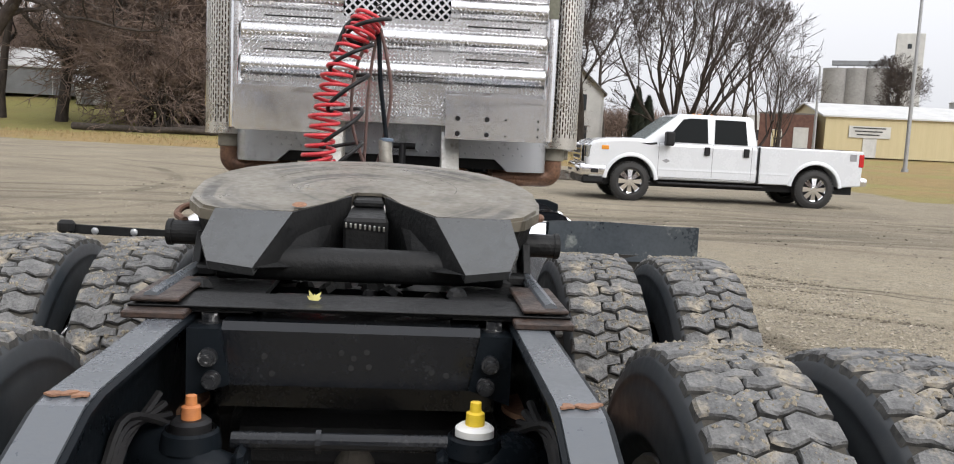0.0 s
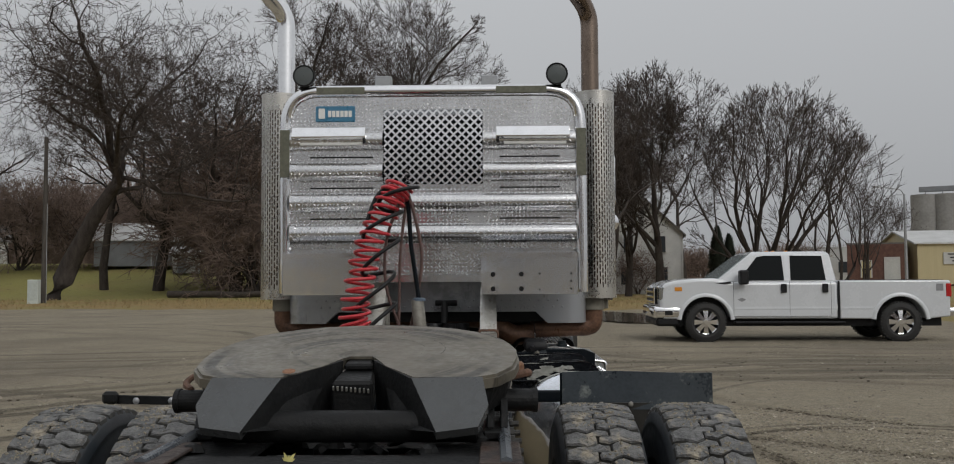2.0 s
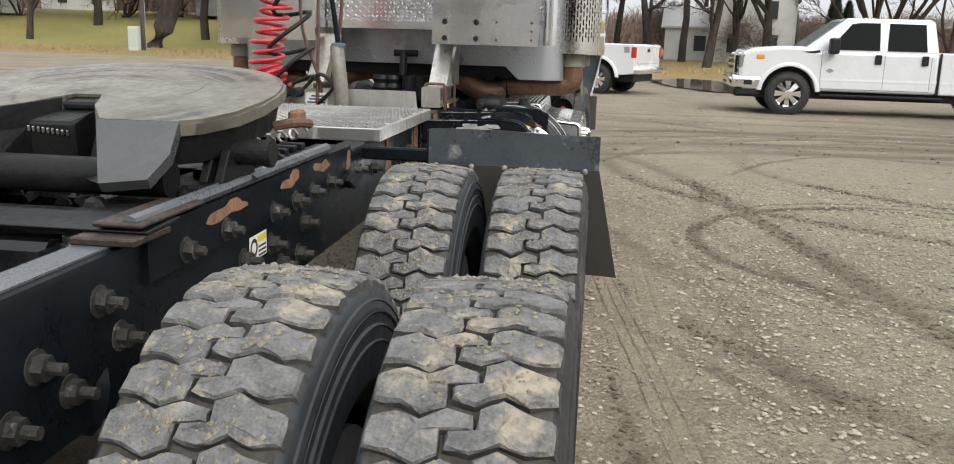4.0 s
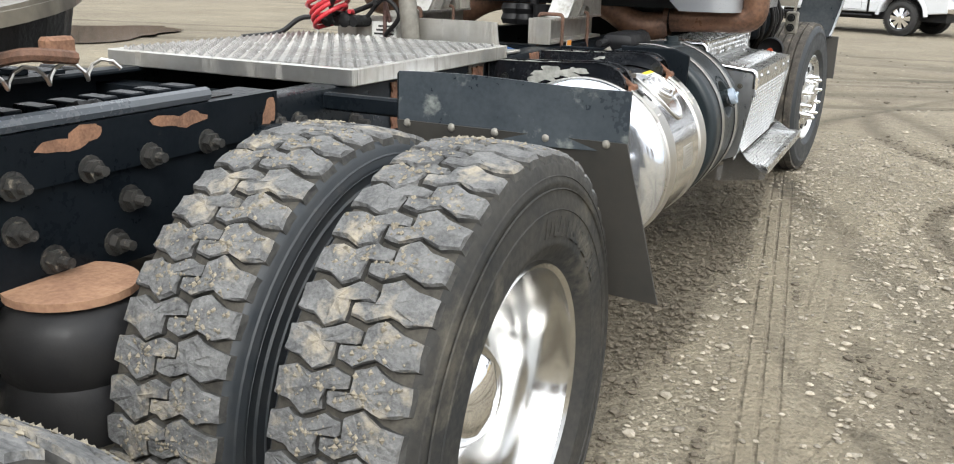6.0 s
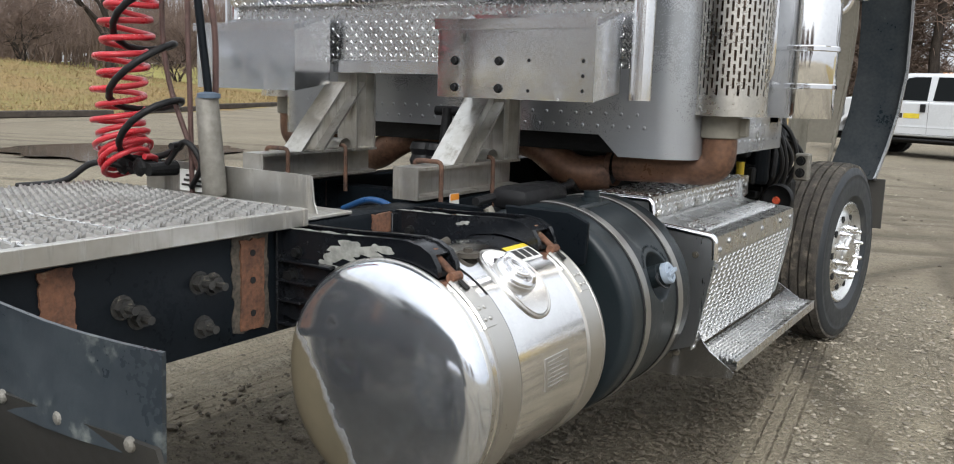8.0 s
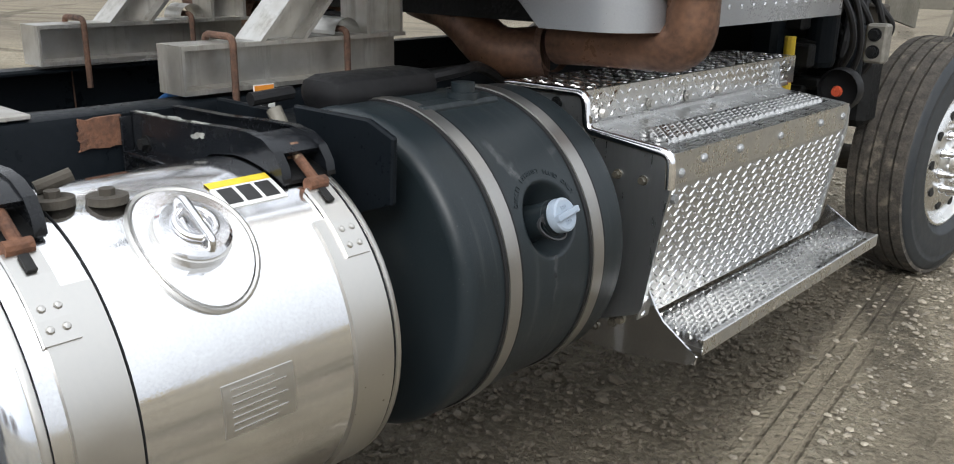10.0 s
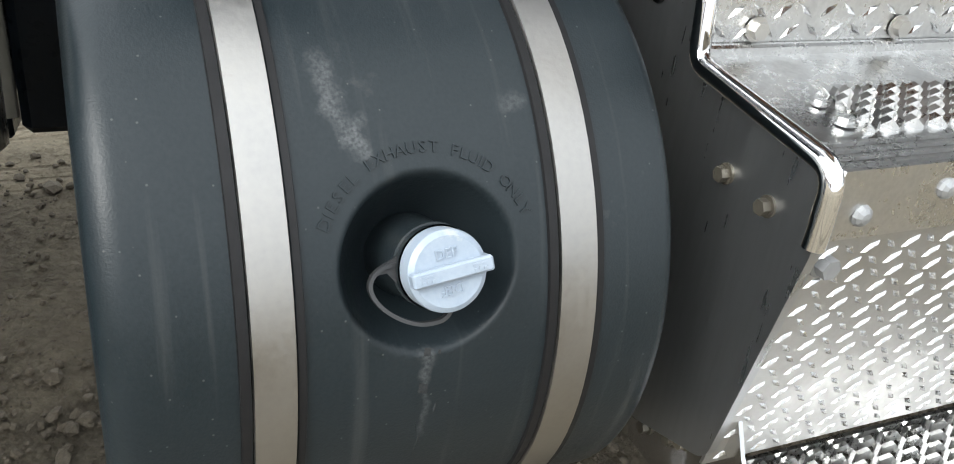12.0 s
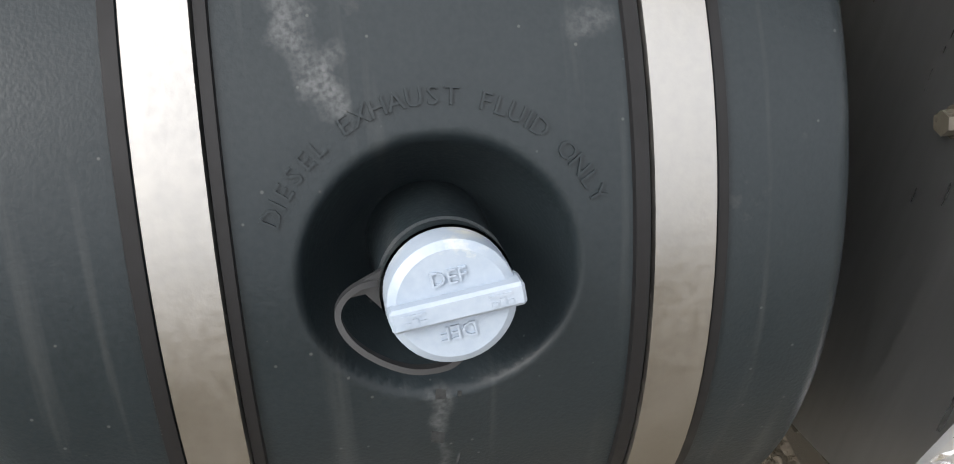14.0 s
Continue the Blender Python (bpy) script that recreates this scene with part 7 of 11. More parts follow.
tyre_bm = tyre_mesh()
TYRE = bpy.data.meshes.new("tyre")
bmesh.ops.recalc_face_normals(tyre_bm, faces=tyre_bm.faces)
for f in tyre_bm.faces:
    f.smooth = True
tyre_bm.to_mesh(TYRE)
TYRE.materials.append(M_RUBBER)
TYRE_OUT = {}
for side in (1, -1):  # dust lies on the sidewall that faces out
    TYRE_OUT[side] = TYRE.copy()
    TYRE_OUT[side].materials.append(M_RUBBERDUST)
    for f in TYRE_OUT[side].polygons:
        f.material_index = 1 if f.center.x * side > 0.05 else 0
for me in (TYRE, *TYRE_OUT.values()):
    me.materials.append(M_GROOVE)
    for f in me.polygons:
        if abs(f.center.x) < 0.085 and math.hypot(f.center.y, f.center.z) > R - 0.07:
            f.material_index = len(me.materials) - 1
tread_bm = tread_mesh()
TREAD = bpy.data.meshes.new("tread")
bmesh.ops.recalc_face_normals(tread_bm, faces=tread_bm.faces)
tread_bm.to_mesh(TREAD)
TREAD.materials.append(M_TREAD)
TREAD.materials.append(M_LUGSIDE)


def mesh_part(name, me, parent, label=""):
    o = new(name, me)
    o.parent = parent
    if label:
        tagged(o, label)
    return o


def crumb_mesh(n=2400):
    """Dried mud crumbs and grit that stick to the lugs, in clusters."""
    rnd = random.Random(77)
    V, F = [], []
    clusters = rnd.sample(LUG_SHAPES, 60)
    for i in range(n):
        lug = clusters[i % 60]
        cu, ca = sum(q[0] for q in lug) / len(lug), sum(q[1] for q in lug) / len(lug)
        q, k = rnd.choice(lug), 0.85 * rnd.random() ** 0.6
        u, a = cu + (q[0] - cu) * k, ca + (q[1] - ca) * k
        s = 0.0018 + 0.0042 * rnd.random() ** 2
        r = R + 0.0005 - 0.008 * (abs(u) / 0.115) ** 3 - 0.001
        o = len(V)
        for du, da, dr in ((1, 0, 0), (-1, 0.2, 0), (0.1, 1, 0), (-0.1, -1, 0), (0, 0, 1), (0, 0, -1)):
            k = s * rnd.uniform(0.6, 1.4)
            rr, aa = r + k * dr * 0.8, a + k * da / R
            V.append((u + k * du, rr * math.cos(aa), rr * math.sin(aa)))
        F += [tuple(o + j for j in t) for t in ((0, 2, 4), (2, 1, 4), (1, 3, 4), (3, 0, 4), (2, 0, 5), (1, 2, 5), (3, 1, 5), (0, 3, 5))]
    me = bpy.data.meshes.new("mud_crumbs")
    me.from_pydata(V, [], F)
    me.materials.append(M_CRUMB)
    return me


M_CRUMB = mat("dried mud crumbs", (0.31, 0.275, 0.21), 0.95, other=(0.14, 0.125, 0.10), amount=1.0, scale=40, fine=200, bump=0.1, spec=0.1)
CRUMBS = crumb_mesh()


def drive_wheel(xc, y, s, outer, spin):
    w = sub("wheel", "dusty lugged drive tyre on " + ("a dished polished aluminium rim" if outer else "an inner rim"))
    w.location = (s * xc, y, R)
    w.rotation_euler = (spin, 0, 0)
    mesh_part("tyre", TYRE_OUT[s] if outer else TYRE, w)
    mesh_part("tread", TREAD, w, "dusty muddy tread lugs")
    tagged(mesh_part("mud_crust", CRUMBS, w, "dried mud crumbs stuck to the lugs"), kind="stuff")
    if not outer:
        bm = B()
        for rr in (0.405, 0.432, 0.455, 0.475):
            u = 0.1405 if rr < 0.42 else (0.1395 if rr < 0.45 else (0.1365 if rr < 0.46 else 0.132))
            lathe(bm, [(s * (u - 0.003), rr - 0.004), (s * (u + 0.002), rr), (s * (u - 0.003), rr + 0.004)], 72, "x")
        part("sidewall_rib", bm, M_RUBBER, w)
    bm = B()
    if outer:
        lathe(bm, [(s * 0.108, 0.300), (s * 0.116, 0.294), (s * 0.108, 0.284), (s * 0.085, 0.278), (s * 0.06, 0.262), (s * -0.02, 0.256), (s * -0.075, 0.250), (s * -0.095, 0.235), (s * -0.10, 0.15), (s * -0.085, 0.135), (s * -0.085, 0.05)], 56, "x")
        part("rim", bm, M_RIM, w, "polished dished aluminium rim", smooth=35)
        bm = B()
        for rr in (0.405, 0.445, 0.47):
            u = 0.1405 if rr < 0.42 else (0.1385 if rr < 0.45 else 0.1335)
            lathe(bm, [(s * (u - 0.002), rr - 0.002), (s * (u + 0.001), rr), (s * (u - 0.002), rr + 0.002)], 72, "x")
        part("sidewall_rib", bm, M_RUBBERDUST, w)
        bm = B()
        for a0 in (0.3, 3.44):
            for i in range(8):
                a = a0 + 0.13 * i
                m = Matrix.Rotation(a, 4, "X")
                for z0, z1, y0, y1 in ((0.352, 0.392, -0.016, -0.009), (0.352, 0.392, 0.008, 0.015), ((0.384, 0.392) if i % 2 else (0.352, 0.360)) + (-0.009, 0.008)):
                    box(bm, min(s * 0.136, s * 0.1412), max(s * 0.136, s * 0.1412), y0, y1, z0, z1, m=m)
        tagged(part("sidewall_mark", bm, M_RUBBERDUST, w, "raised bars moulded on the sidewall"), kind="stuff")
        bm = B()
        for i in range(10):
            a = 2 * PI * i / 10
            c = Vector((s * -0.0975, 0.205 * math.cos(a), 0.205 * math.sin(a)))
            rod(bm, c, c + Vector((s * 0.003, 0, 0)), 0.027, n=16)
        each("hand_hole", bm, M_VOID, w)
        bm = B()
        for i in range(10):
            a = 2 * PI * (i + 0.5) / 10
            hexbolt(bm, (s * -0.098, 0.168 * math.cos(a), 0.168 * math.sin(a)), (s, 0, 0), 0.018, 0.03, stud=0.012)
        each("lug_nut", bm, M_GALV, w, gap=-0.0001)
        bm = B()
        lathe(bm, [(s * -0.09, 0.125), (s * -0.02, 0.118), (s * 0.01, 0.105), (s * 0.035, 0.075), (s * 0.045, 0.03), (s * 0.047, 0.001)], 32, "x")
        part("hub_cover", bm, M_CHROME, w, "chrome hub cover", smooth=50)
    else:
        lathe(bm, [(s * -0.108, 0.300), (s * -0.116, 0.294), (s * -0.108, 0.284), (s * -0.05, 0.262), (s * 0.1, 0.256), (s * 0.11, 0.12)], 40, "x")
        part("rim", bm, M_GALV, w, smooth=35)
        bm = B()
        lathe(bm, [(s * -0.16, 0.05), (s * -0.15, 0.205), (s * 0.06, 0.21)], 32, "x")
        part("brake_drum", bm, M_MUDDY, w, smooth=35)
    return w


k = 0
for y in (1.98, 3.297):
    for s in (1, -1):
        for xc, outer in ((0.722, False), (1.064, True)):
            drive_wheel(xc, y, s, outer, 0.37 * k)
            k += 1


def steer_wheel(s):
    w = sub("wheel", "ribbed steer tyre on a polished aluminium wheel with chrome nut covers")
    w.location = (s * 0.985, 8.64, R + 0.005)
    w.rotation_euler = (0, 0, radians(-6))
    mesh_part("tyre", TYRE, w)
    bm = B()
    for u0, u1 in ((-0.118, -0.076), (-0.070, -0.028), (-0.022, 0.022), (0.028, 0.070), (0.076, 0.118)):
        d0, d1 = (0.010 if abs(u0) > 0.1 else 0.002), (0.010 if abs(u1) > 0.1 else 0.002)
        lathe(bm, [(u0, R - 0.026), (u0 + 0.002, R - d0), (u1 - 0.002, R - d1), (u1, R - 0.026)], 72, "x")
    part("tread", bm, mat("worn ribbed tread", (0.085, 0.074, 0.06), 0.92, other=(0.034, 0.031, 0.028), amount=1.0, scale=22, fine=150, bump=0.9, bump_scale=55, dirt=(0.17, 0.148, 0.115), dirt_amount=0.42, dirt_scale=13) if s > 0 else bpy.data.materials["worn ribbed tread"], w, smooth=30)
    bm = B()
    lathe(bm, [(s * 0.10, 0.303), (s * 0.116, 0.298), (s * 0.118, 0.288), (s * 0.085, 0.278), (s * 0.075, 0.262), (s * 0.10, 0.235), (s * 0.112, 0.19), (s * 0.112, 0.135), (s * 0.125, 0.12), (s * 0.125, 0.04)], 56, "x")
    part("rim", bm, M_STEERRIM, w, "polished aluminium disc wheel", smooth=30)
    bm = B()
    for i in range(10):
        a = 2 * PI * i / 10
        c = Vector((s * 0.098, 0.207 * math.cos(a), 0.207 * math.sin(a)))
        rod(bm, c, c + Vector((s * 0.013, 0, 0)), 0.021, n=16)
    each("hand_hole", bm, M_VOID, w)
    for i in range(10):
        a = 2 * PI * (i + 0.5) / 10
        bm = B()
        c = Vector((s * 0.112, 0.143 * math.cos(a), 0.143 * math.sin(a)))
        lathe(bm, [(0, 0.024), (s * 0.012, 0.022), (s * 0.02, 0.016), (s * 0.05, 0.014), (s * 0.062, 0.010), (s * 0.066, 0.001)], 12, "x", c)
        part("nut_cover", bm, M_ALU, w, smooth=40)
    bm = B()
    lathe(bm, [(s * 0.11, 0.10), (s * 0.135, 0.098), (s * 0.15, 0.085), (s * 0.155, 0.06), (s * 0.156, 0.001)], 28, "x")
    part("hub_cover", bm, M_STEERRIM, w, "bright hub cover", smooth=35)


steer_wheel(1)
steer_wheel(-1)
bm = B()
rod(bm, (-0.85, 8.64, 0.47), (0.85, 8.64, 0.47), 0.06, n=12)
part("steer_axle", bm, M_MUDDY, semi)

# --- quarter fenders ahead of the drive wheels
def quarter_fender(s):
    q = sub("mud_guard", "black steel fender plate with a hanging rubber flap, bolted along its seam" )
    bm = B()
    x0, x1 = s * 0.643, s * 1.232
    for i in range(1):
        n = 8
        rows = []
        for k in range(n + 1):
            u = k / n
            x = x0 + (x1 - x0) * u
            bow = 0.008 * math.sin(u * PI * 2.2)
            rows.append([bm.verts.new(v) for v in ((x, 3.715 + bow, 1.118 + 0.004 * math.sin(5 * u)), (x, 3.712 + bow, 0.968 + 0.01 * u), (x, 3.706 + bow, 0.968 + 0.01 * u), (x, 3.709 + bow, 1.118 + 0.004 * math.sin(5 * u)))])
        for a, b in zip(rows, rows[1:]):
            for i in range(4):
                bm.faces.new((a[i], a[(i + 1) % 4], b[(i + 1) % 4], b[i]))
        bm.faces.new(rows[0])
        bm.faces.new(rows[-1][::-1])
    part("fender_plate", bm, M_FLAPMETAL, q, "scuffed black plate", smooth=30)
    bm = B()
    grid = []
    for j in range(10):
        v = j / 9
        row = []
        for i in range(9):
            u = i / 8
            z = 1.0 - 0.37 * v
            xx = s * (0.643 + (0.59 + 0.05 * v) * u + 0.03 * v)
            yy = 3.700 + 0.035 * math.sin(v * 2.4 + u * 2.0) * v + 0.11 * v ** 1.4 * (0.3 + 0.7 * u) + 0.02 * math.sin(u * PI) * v
            row.append((xx, yy, z - 0.02 * u * v))
        grid.append(row)
    fr = [[bm.verts.new(p) for p in r] for r in grid]
    bk = [[bm.verts.new((p[0], p[1] + 0.007, p[2])) for p in r] for r in grid]
    for g in (fr, bk):
        for j in range(9):
            for i in range(8):
                bm.faces.new((g[j][i], g[j][i + 1], g[j + 1][i + 1], g[j + 1][i]))
    loop = [(0, i) for i in range(9)] + [(j, 8) for j in range(1, 10)] + [(9, i) for i in range(7, -1, -1)] + [(j, 0) for j in range(8, 0, -1)]
    for (a, b), (c, d) in zip(loop, loop[1:] + loop[:1]):
        bm.faces.new((fr[a][b], fr[c][d], bk[c][d], bk[a][b]))
    part("rubber_flap", bm, M_FLAP, q, "hanging brown-black rubber flap", smooth=40)
    bm = B()
    for x in (0.672, 0.795, 0.91, 1.04, 1.185):
        dome(bm, (s * x, 3.702, 0.994), (0, -1, 0.1), 0.0105, 0.007, 12, 3)
    dome(bm, (s * 1.17, 3.695, 0.845), (0, -1, 0.1), 0.009, 0.006, 10, 3)
    each("bolt_head", bm, M_DULLTUBE, q)
    bm = B()
    box(bm, min(s * 0.405, s * 0.66), max(s * 0.405, s * 0.66), 3.718, 3.748, 1.0, 1.045, bevel=0.006)
    box(bm, min(s * 0.635, s * 0.648), max(s * 0.635, s * 0.648), 3.712, 3.73, 0.985, 1.115, bevel=0.003)
    part("mounting_bar", bm, M_FRAME, q, "black mounting bar")


quarter_fender(1)
lf = sub("mud_guard", "bent black bracket left from a lost fender")
bm = B()
prism(bm, [(-1.13, 1.035), (-0.60, 1.02), (-0.60, 0.99), (-1.13, 1.0)], "y", 3.705, 3.715, bevel=0.002)
box(bm, -0.66, -0.405, 3.718, 3.748, 1.0, 1.045, bevel=0.006)
box(bm, -1.17, -1.11, 3.68, 3.72, 1.0, 1.05, bevel=0.012)
part("mounting_bar", bm, M_BLACKIRON, lf)
bm = B()
for x in (-0.75, -0.9, -1.04):
    dome(bm, (x, 3.705, 1.012), (0, -1, 0), 0.014, 0.008)
each("bolt_head", bm, M_GALV, lf)

# --- deck plate behind the cab
def grip_rows(bm, u0, u1, vs, z, along, pitch=0.028, amp=0.006, half=0.0055, tooth=0.006):
    """Serrated grip strut: wavy upright strands whose tops are toothed."""
    n = max(4, int((u1 - u0) / pitch * 4))
    for r, v in enumerate(vs):
        prev = None
        for i in range(n + 1):
            u = u0 + (u1 - u0) * i / n
            w = amp * math.sin(2 * PI * (u - u0) / pitch + (PI if r % 2 else 0))
            zz = z + tooth * (0.5 + 0.5 * math.cos(4 * PI * (u - u0) / pitch))
            ring = []
            for dv, dz in ((-half, -0.012), (-half * 0.6, 0), (half * 0.6, 0), (half, -0.012)):
                q = (u, v + w + dv, zz + dz) if along == "x" else (v + w + dv, u, zz + dz)
                ring.append(bm.verts.new(q))
            if prev:
                for j in range(3):
                    bm.faces.new((prev[j], prev[j + 1], ring[j + 1], ring[j]))
            prev = ring
    return bm


deck = sub("deck_plate", "serrated aluminium walking deck across the frame rails")
bm = B()
DY0, DY1, DX, DZ = 3.80, 4.79, 0.448, 1.098
for x0, x1, y0, y1 in ((-DX, DX, DY0, DY0 + 0.02), (-DX, DX, DY1 - 0.02, DY1), (-DX, -DX + 0.02, DY0 + 0.02, DY1 - 0.02), (DX - 0.02, DX, DY0 + 0.02, DY1 - 0.02)):
    box(bm, x0, x1, y0, y1, DZ - 0.045, DZ + 0.002, bevel=0.003)
part("deck_edge", bm, M_CASTALU, deck, "dull folded edge")
# flat sheet whose dark colour is the shade in the deck's openings
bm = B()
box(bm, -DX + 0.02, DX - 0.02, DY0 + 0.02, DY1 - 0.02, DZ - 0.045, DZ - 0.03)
part("deck_gap_sheet", bm, M_GAPSHADE, deck)
bm = B()
rows = [DY0 + 0.045 + i * 0.0335 for i in range(28)]
grip_rows(bm, -DX + 0.03, DX - 0.03, rows, DZ - 0.004, "x", 0.046, 0.009, 0.006, 0.016)
tagged(part("grip_surface", bm, M_DECKGRIP, deck, "toothed dull grip strands"), kind="stuff")
bm = B()
for y in (4.04, 4.28, 4.53):
    box(bm, -DX + 0.02, DX - 0.02, y - 0.012, y + 0.012, DZ - 0.008, DZ + 0.001, bevel=0.002)
each("deck_seam", bm, M_STEPALU, deck)
bm = B()
for s in (1, -1):
    for y in (3.93, 4.62):
        box(bm, min(s * 0.33, s * 0.40), max(s * 0.33, s * 0.40), y, y + 0.06, RT, DZ - 0.045)
each("deck_foot", bm, M_FRAME, deck)

# --- air line stand: upright plate, pogo stick, gladhands, hoses
stand = sub("hose_stand", "bracket plate and pogo stick that hold up the trailer air lines")
bm = B()
prism(bm, [(-0.36, 1.062), (0.375, 1.062), (0.36, 1.10), (0.352, 1.17), (0.30, 1.172), (-0.36, 1.172)], "y", 4.90, 4.906)
prism(bm, [(4.84, 1.056), (5.02, 1.056), (5.02, 1.066), (4.84, 1.066)], "x", 0.10, 0.40, bevel=0.002)
part("bracket_plate", bm, M_CASTALU, stand)
bm = B()
lathe(bm, [(1.09, 0.033), (1.10, 0.036), (1.37, 0.033), (1.378, 0.028)], 20, "z", (0.006, 4.86, 0))
for v in bm.verts:
    v.co.x -= 0.10 * (v.co.z - 1.09)
part("socket", bm, M_DULLTUBE, stand, smooth=40)
bm = B()
lathe(bm, [(1.372, 0.034), (1.385, 0.034), (1.39, 0.014)], 18, "z", (-0.014, 4.86, 0))
part("socket_cap", bm, mat("blue-grey rubber cap", (0.10, 0.14, 0.19), 0.5, bump=0.03), stand, smooth=40)
bm = B()
tube(bm, [(-0.014, 4.86, 1.38), (-0.055, 4.86, 1.66), (-0.075, 4.85, 1.98)], 0.012, 10)
part("pogo_rod", bm, M_FRAME, stand)
bm = B()
tube(bm, [(-0.075 + 0.012 * math.cos(i * 0.7), 4.85 + 0.012 * math.sin(i * 0.7), 1.97 + 0.004 * i) for i in range(26)], 0.004, 6)
part("pogo_spring", bm, M_HOSE, stand)
for x in (-0.22, -0.30):
    bm = B()
    rod(bm, (x, 4.90, 1.15), (x, 4.80, 1.15), 0.024, 0.020, 12)
    rod(bm, (x, 4.83, 1.15), (x - 0.05, 4.81, 1.16), 0.022, n=12)
    dome(bm, (x - 0.04, 4.80, 1.155), (0, -1, 0), 0.03, 0.012)
    part("gladhand", bm, M_BLACKIRON, stand, "dark cast gladhand coupling")
bm = B()
box(bm, -0.19, -0.08, 4.893, 4.899, 1.085, 1.15)
part("label", bm, M_OFFWHITE, stand)
bm = B()
for i in range(3):
    box(bm, -0.18 + 0.01 * i, -0.09, 4.8905, 4.8925, 1.10 + 0.015 * i, 1.107 + 0.015 * i)
part("label_print", bm, M_INK, stand)


def coil(axis_pts, r, turns, wire, n=16, sag=0.0, seed=0):
    ax = smooth_curve(axis_pts, 10)
    rnd = random.Random(seed)
    pts, total = [], turns * n
    up = None
    for i in range(total + 1):
        t = i / total * (len(ax) - 1)
        k = min(int(t), len(ax) - 2)
        c = ax[k].lerp(ax[k + 1], t - k)
        d = (ax[k + 1] - ax[k]).normalized()
        u = Vector((1, 0, 0)) - d * d.x
        u.normalize()
        v = d.cross(u)
        a = 2 * PI * i / n
        rr = r * (1 + 0.12 * math.sin(i * 0.21 + seed))
        pts.append(c + rr * (math.cos(a) * u + math.sin(a) * v) + Vector((0, 0, sag * math.cos(a))))
    return pts


bm = B()
tube(bm, coil([(-0.31, 4.80, 1.15), (-0.345, 4.80, 1.26), (-0.315, 4.79, 1.46), (-0.26, 4.80, 1.68), (-0.17, 4.82, 1.88), (-0.11, 4.84, 1.97)], 0.072, 23, 0.009, sag=0.012, seed=1), 0.0092, 8)
part("red_air_hose", bm, M_RED, stand, "red coiled air hose", smooth=60)
bm = B()
tube(bm, coil([(-0.22, 4.81, 1.17), (-0.23, 4.81, 1.34), (-0.22, 4.80, 1.56), (-0.19, 4.81, 1.78), (-0.11, 4.83, 1.96)], 0.095, 5, 0.009, sag=0.05, seed=3), 0.0105, 8)
tube(bm, smooth_curve([(-0.12, 4.84, 1.98), (-0.22, 4.80, 1.93), (-0.28, 4.78, 1.78)], 6), 0.010, 8)
tube(bm, smooth_curve([(-0.28, 4.82, 1.14), (-0.42, 4.76, 1.16), (-0.50, 4.70, 1.10), (-0.62, 4.62, 1.08)], 6), 0.010, 8)
tube(bm, smooth_curve([(-0.18, 4.84, 1.17), (-0.10, 4.84, 1.24), (-0.04, 4.85, 1.18), (-0.12, 4.88, 1.10)], 6), 0.009, 8)
part("black_air_hose", bm, M_HOSE, stand, "black coiled air hose", smooth=60)
bm = B()
tube(bm, smooth_curve([(-0.085, 4.85, 1.96), (-0.18, 4.84, 1.70), (-0.185, 4.85, 1.45), (-0.12, 4.87, 1.24), (-0.11, 4.92, 1.10)], 6), 0.008, 8)
tube(bm, smooth_curve([(-0.08, 4.84, 1.97), (-0.03, 4.84, 1.80), (0.0, 4.87, 1.60), (-0.03, 4.9, 1.38), (-0.07, 4.93, 1.2)], 6), 0.009, 8)
tube(bm, smooth_curve([(-0.07, 4.86, 1.97), (-0.11, 4.87, 1.65), (-0.12, 4.88, 1.35), (-0.13, 4.89, 1.08)], 6), 0.008, 8)
part("electric_cable", bm, M_BROWNHOSE, stand, "faded brown braided cable", smooth=60)
bm = B()
tube(bm, smooth_curve([(-0.10, 5.55, 0.97), (0.05, 5.52, 1.02), (0.2, 5.47, 1.005), (0.32, 5.36, 0.94)], 6), 0.012, 8)
part("blue_hose", bm, M_BLUEHOSE, semi, "blue hose between the rails", smooth=60)

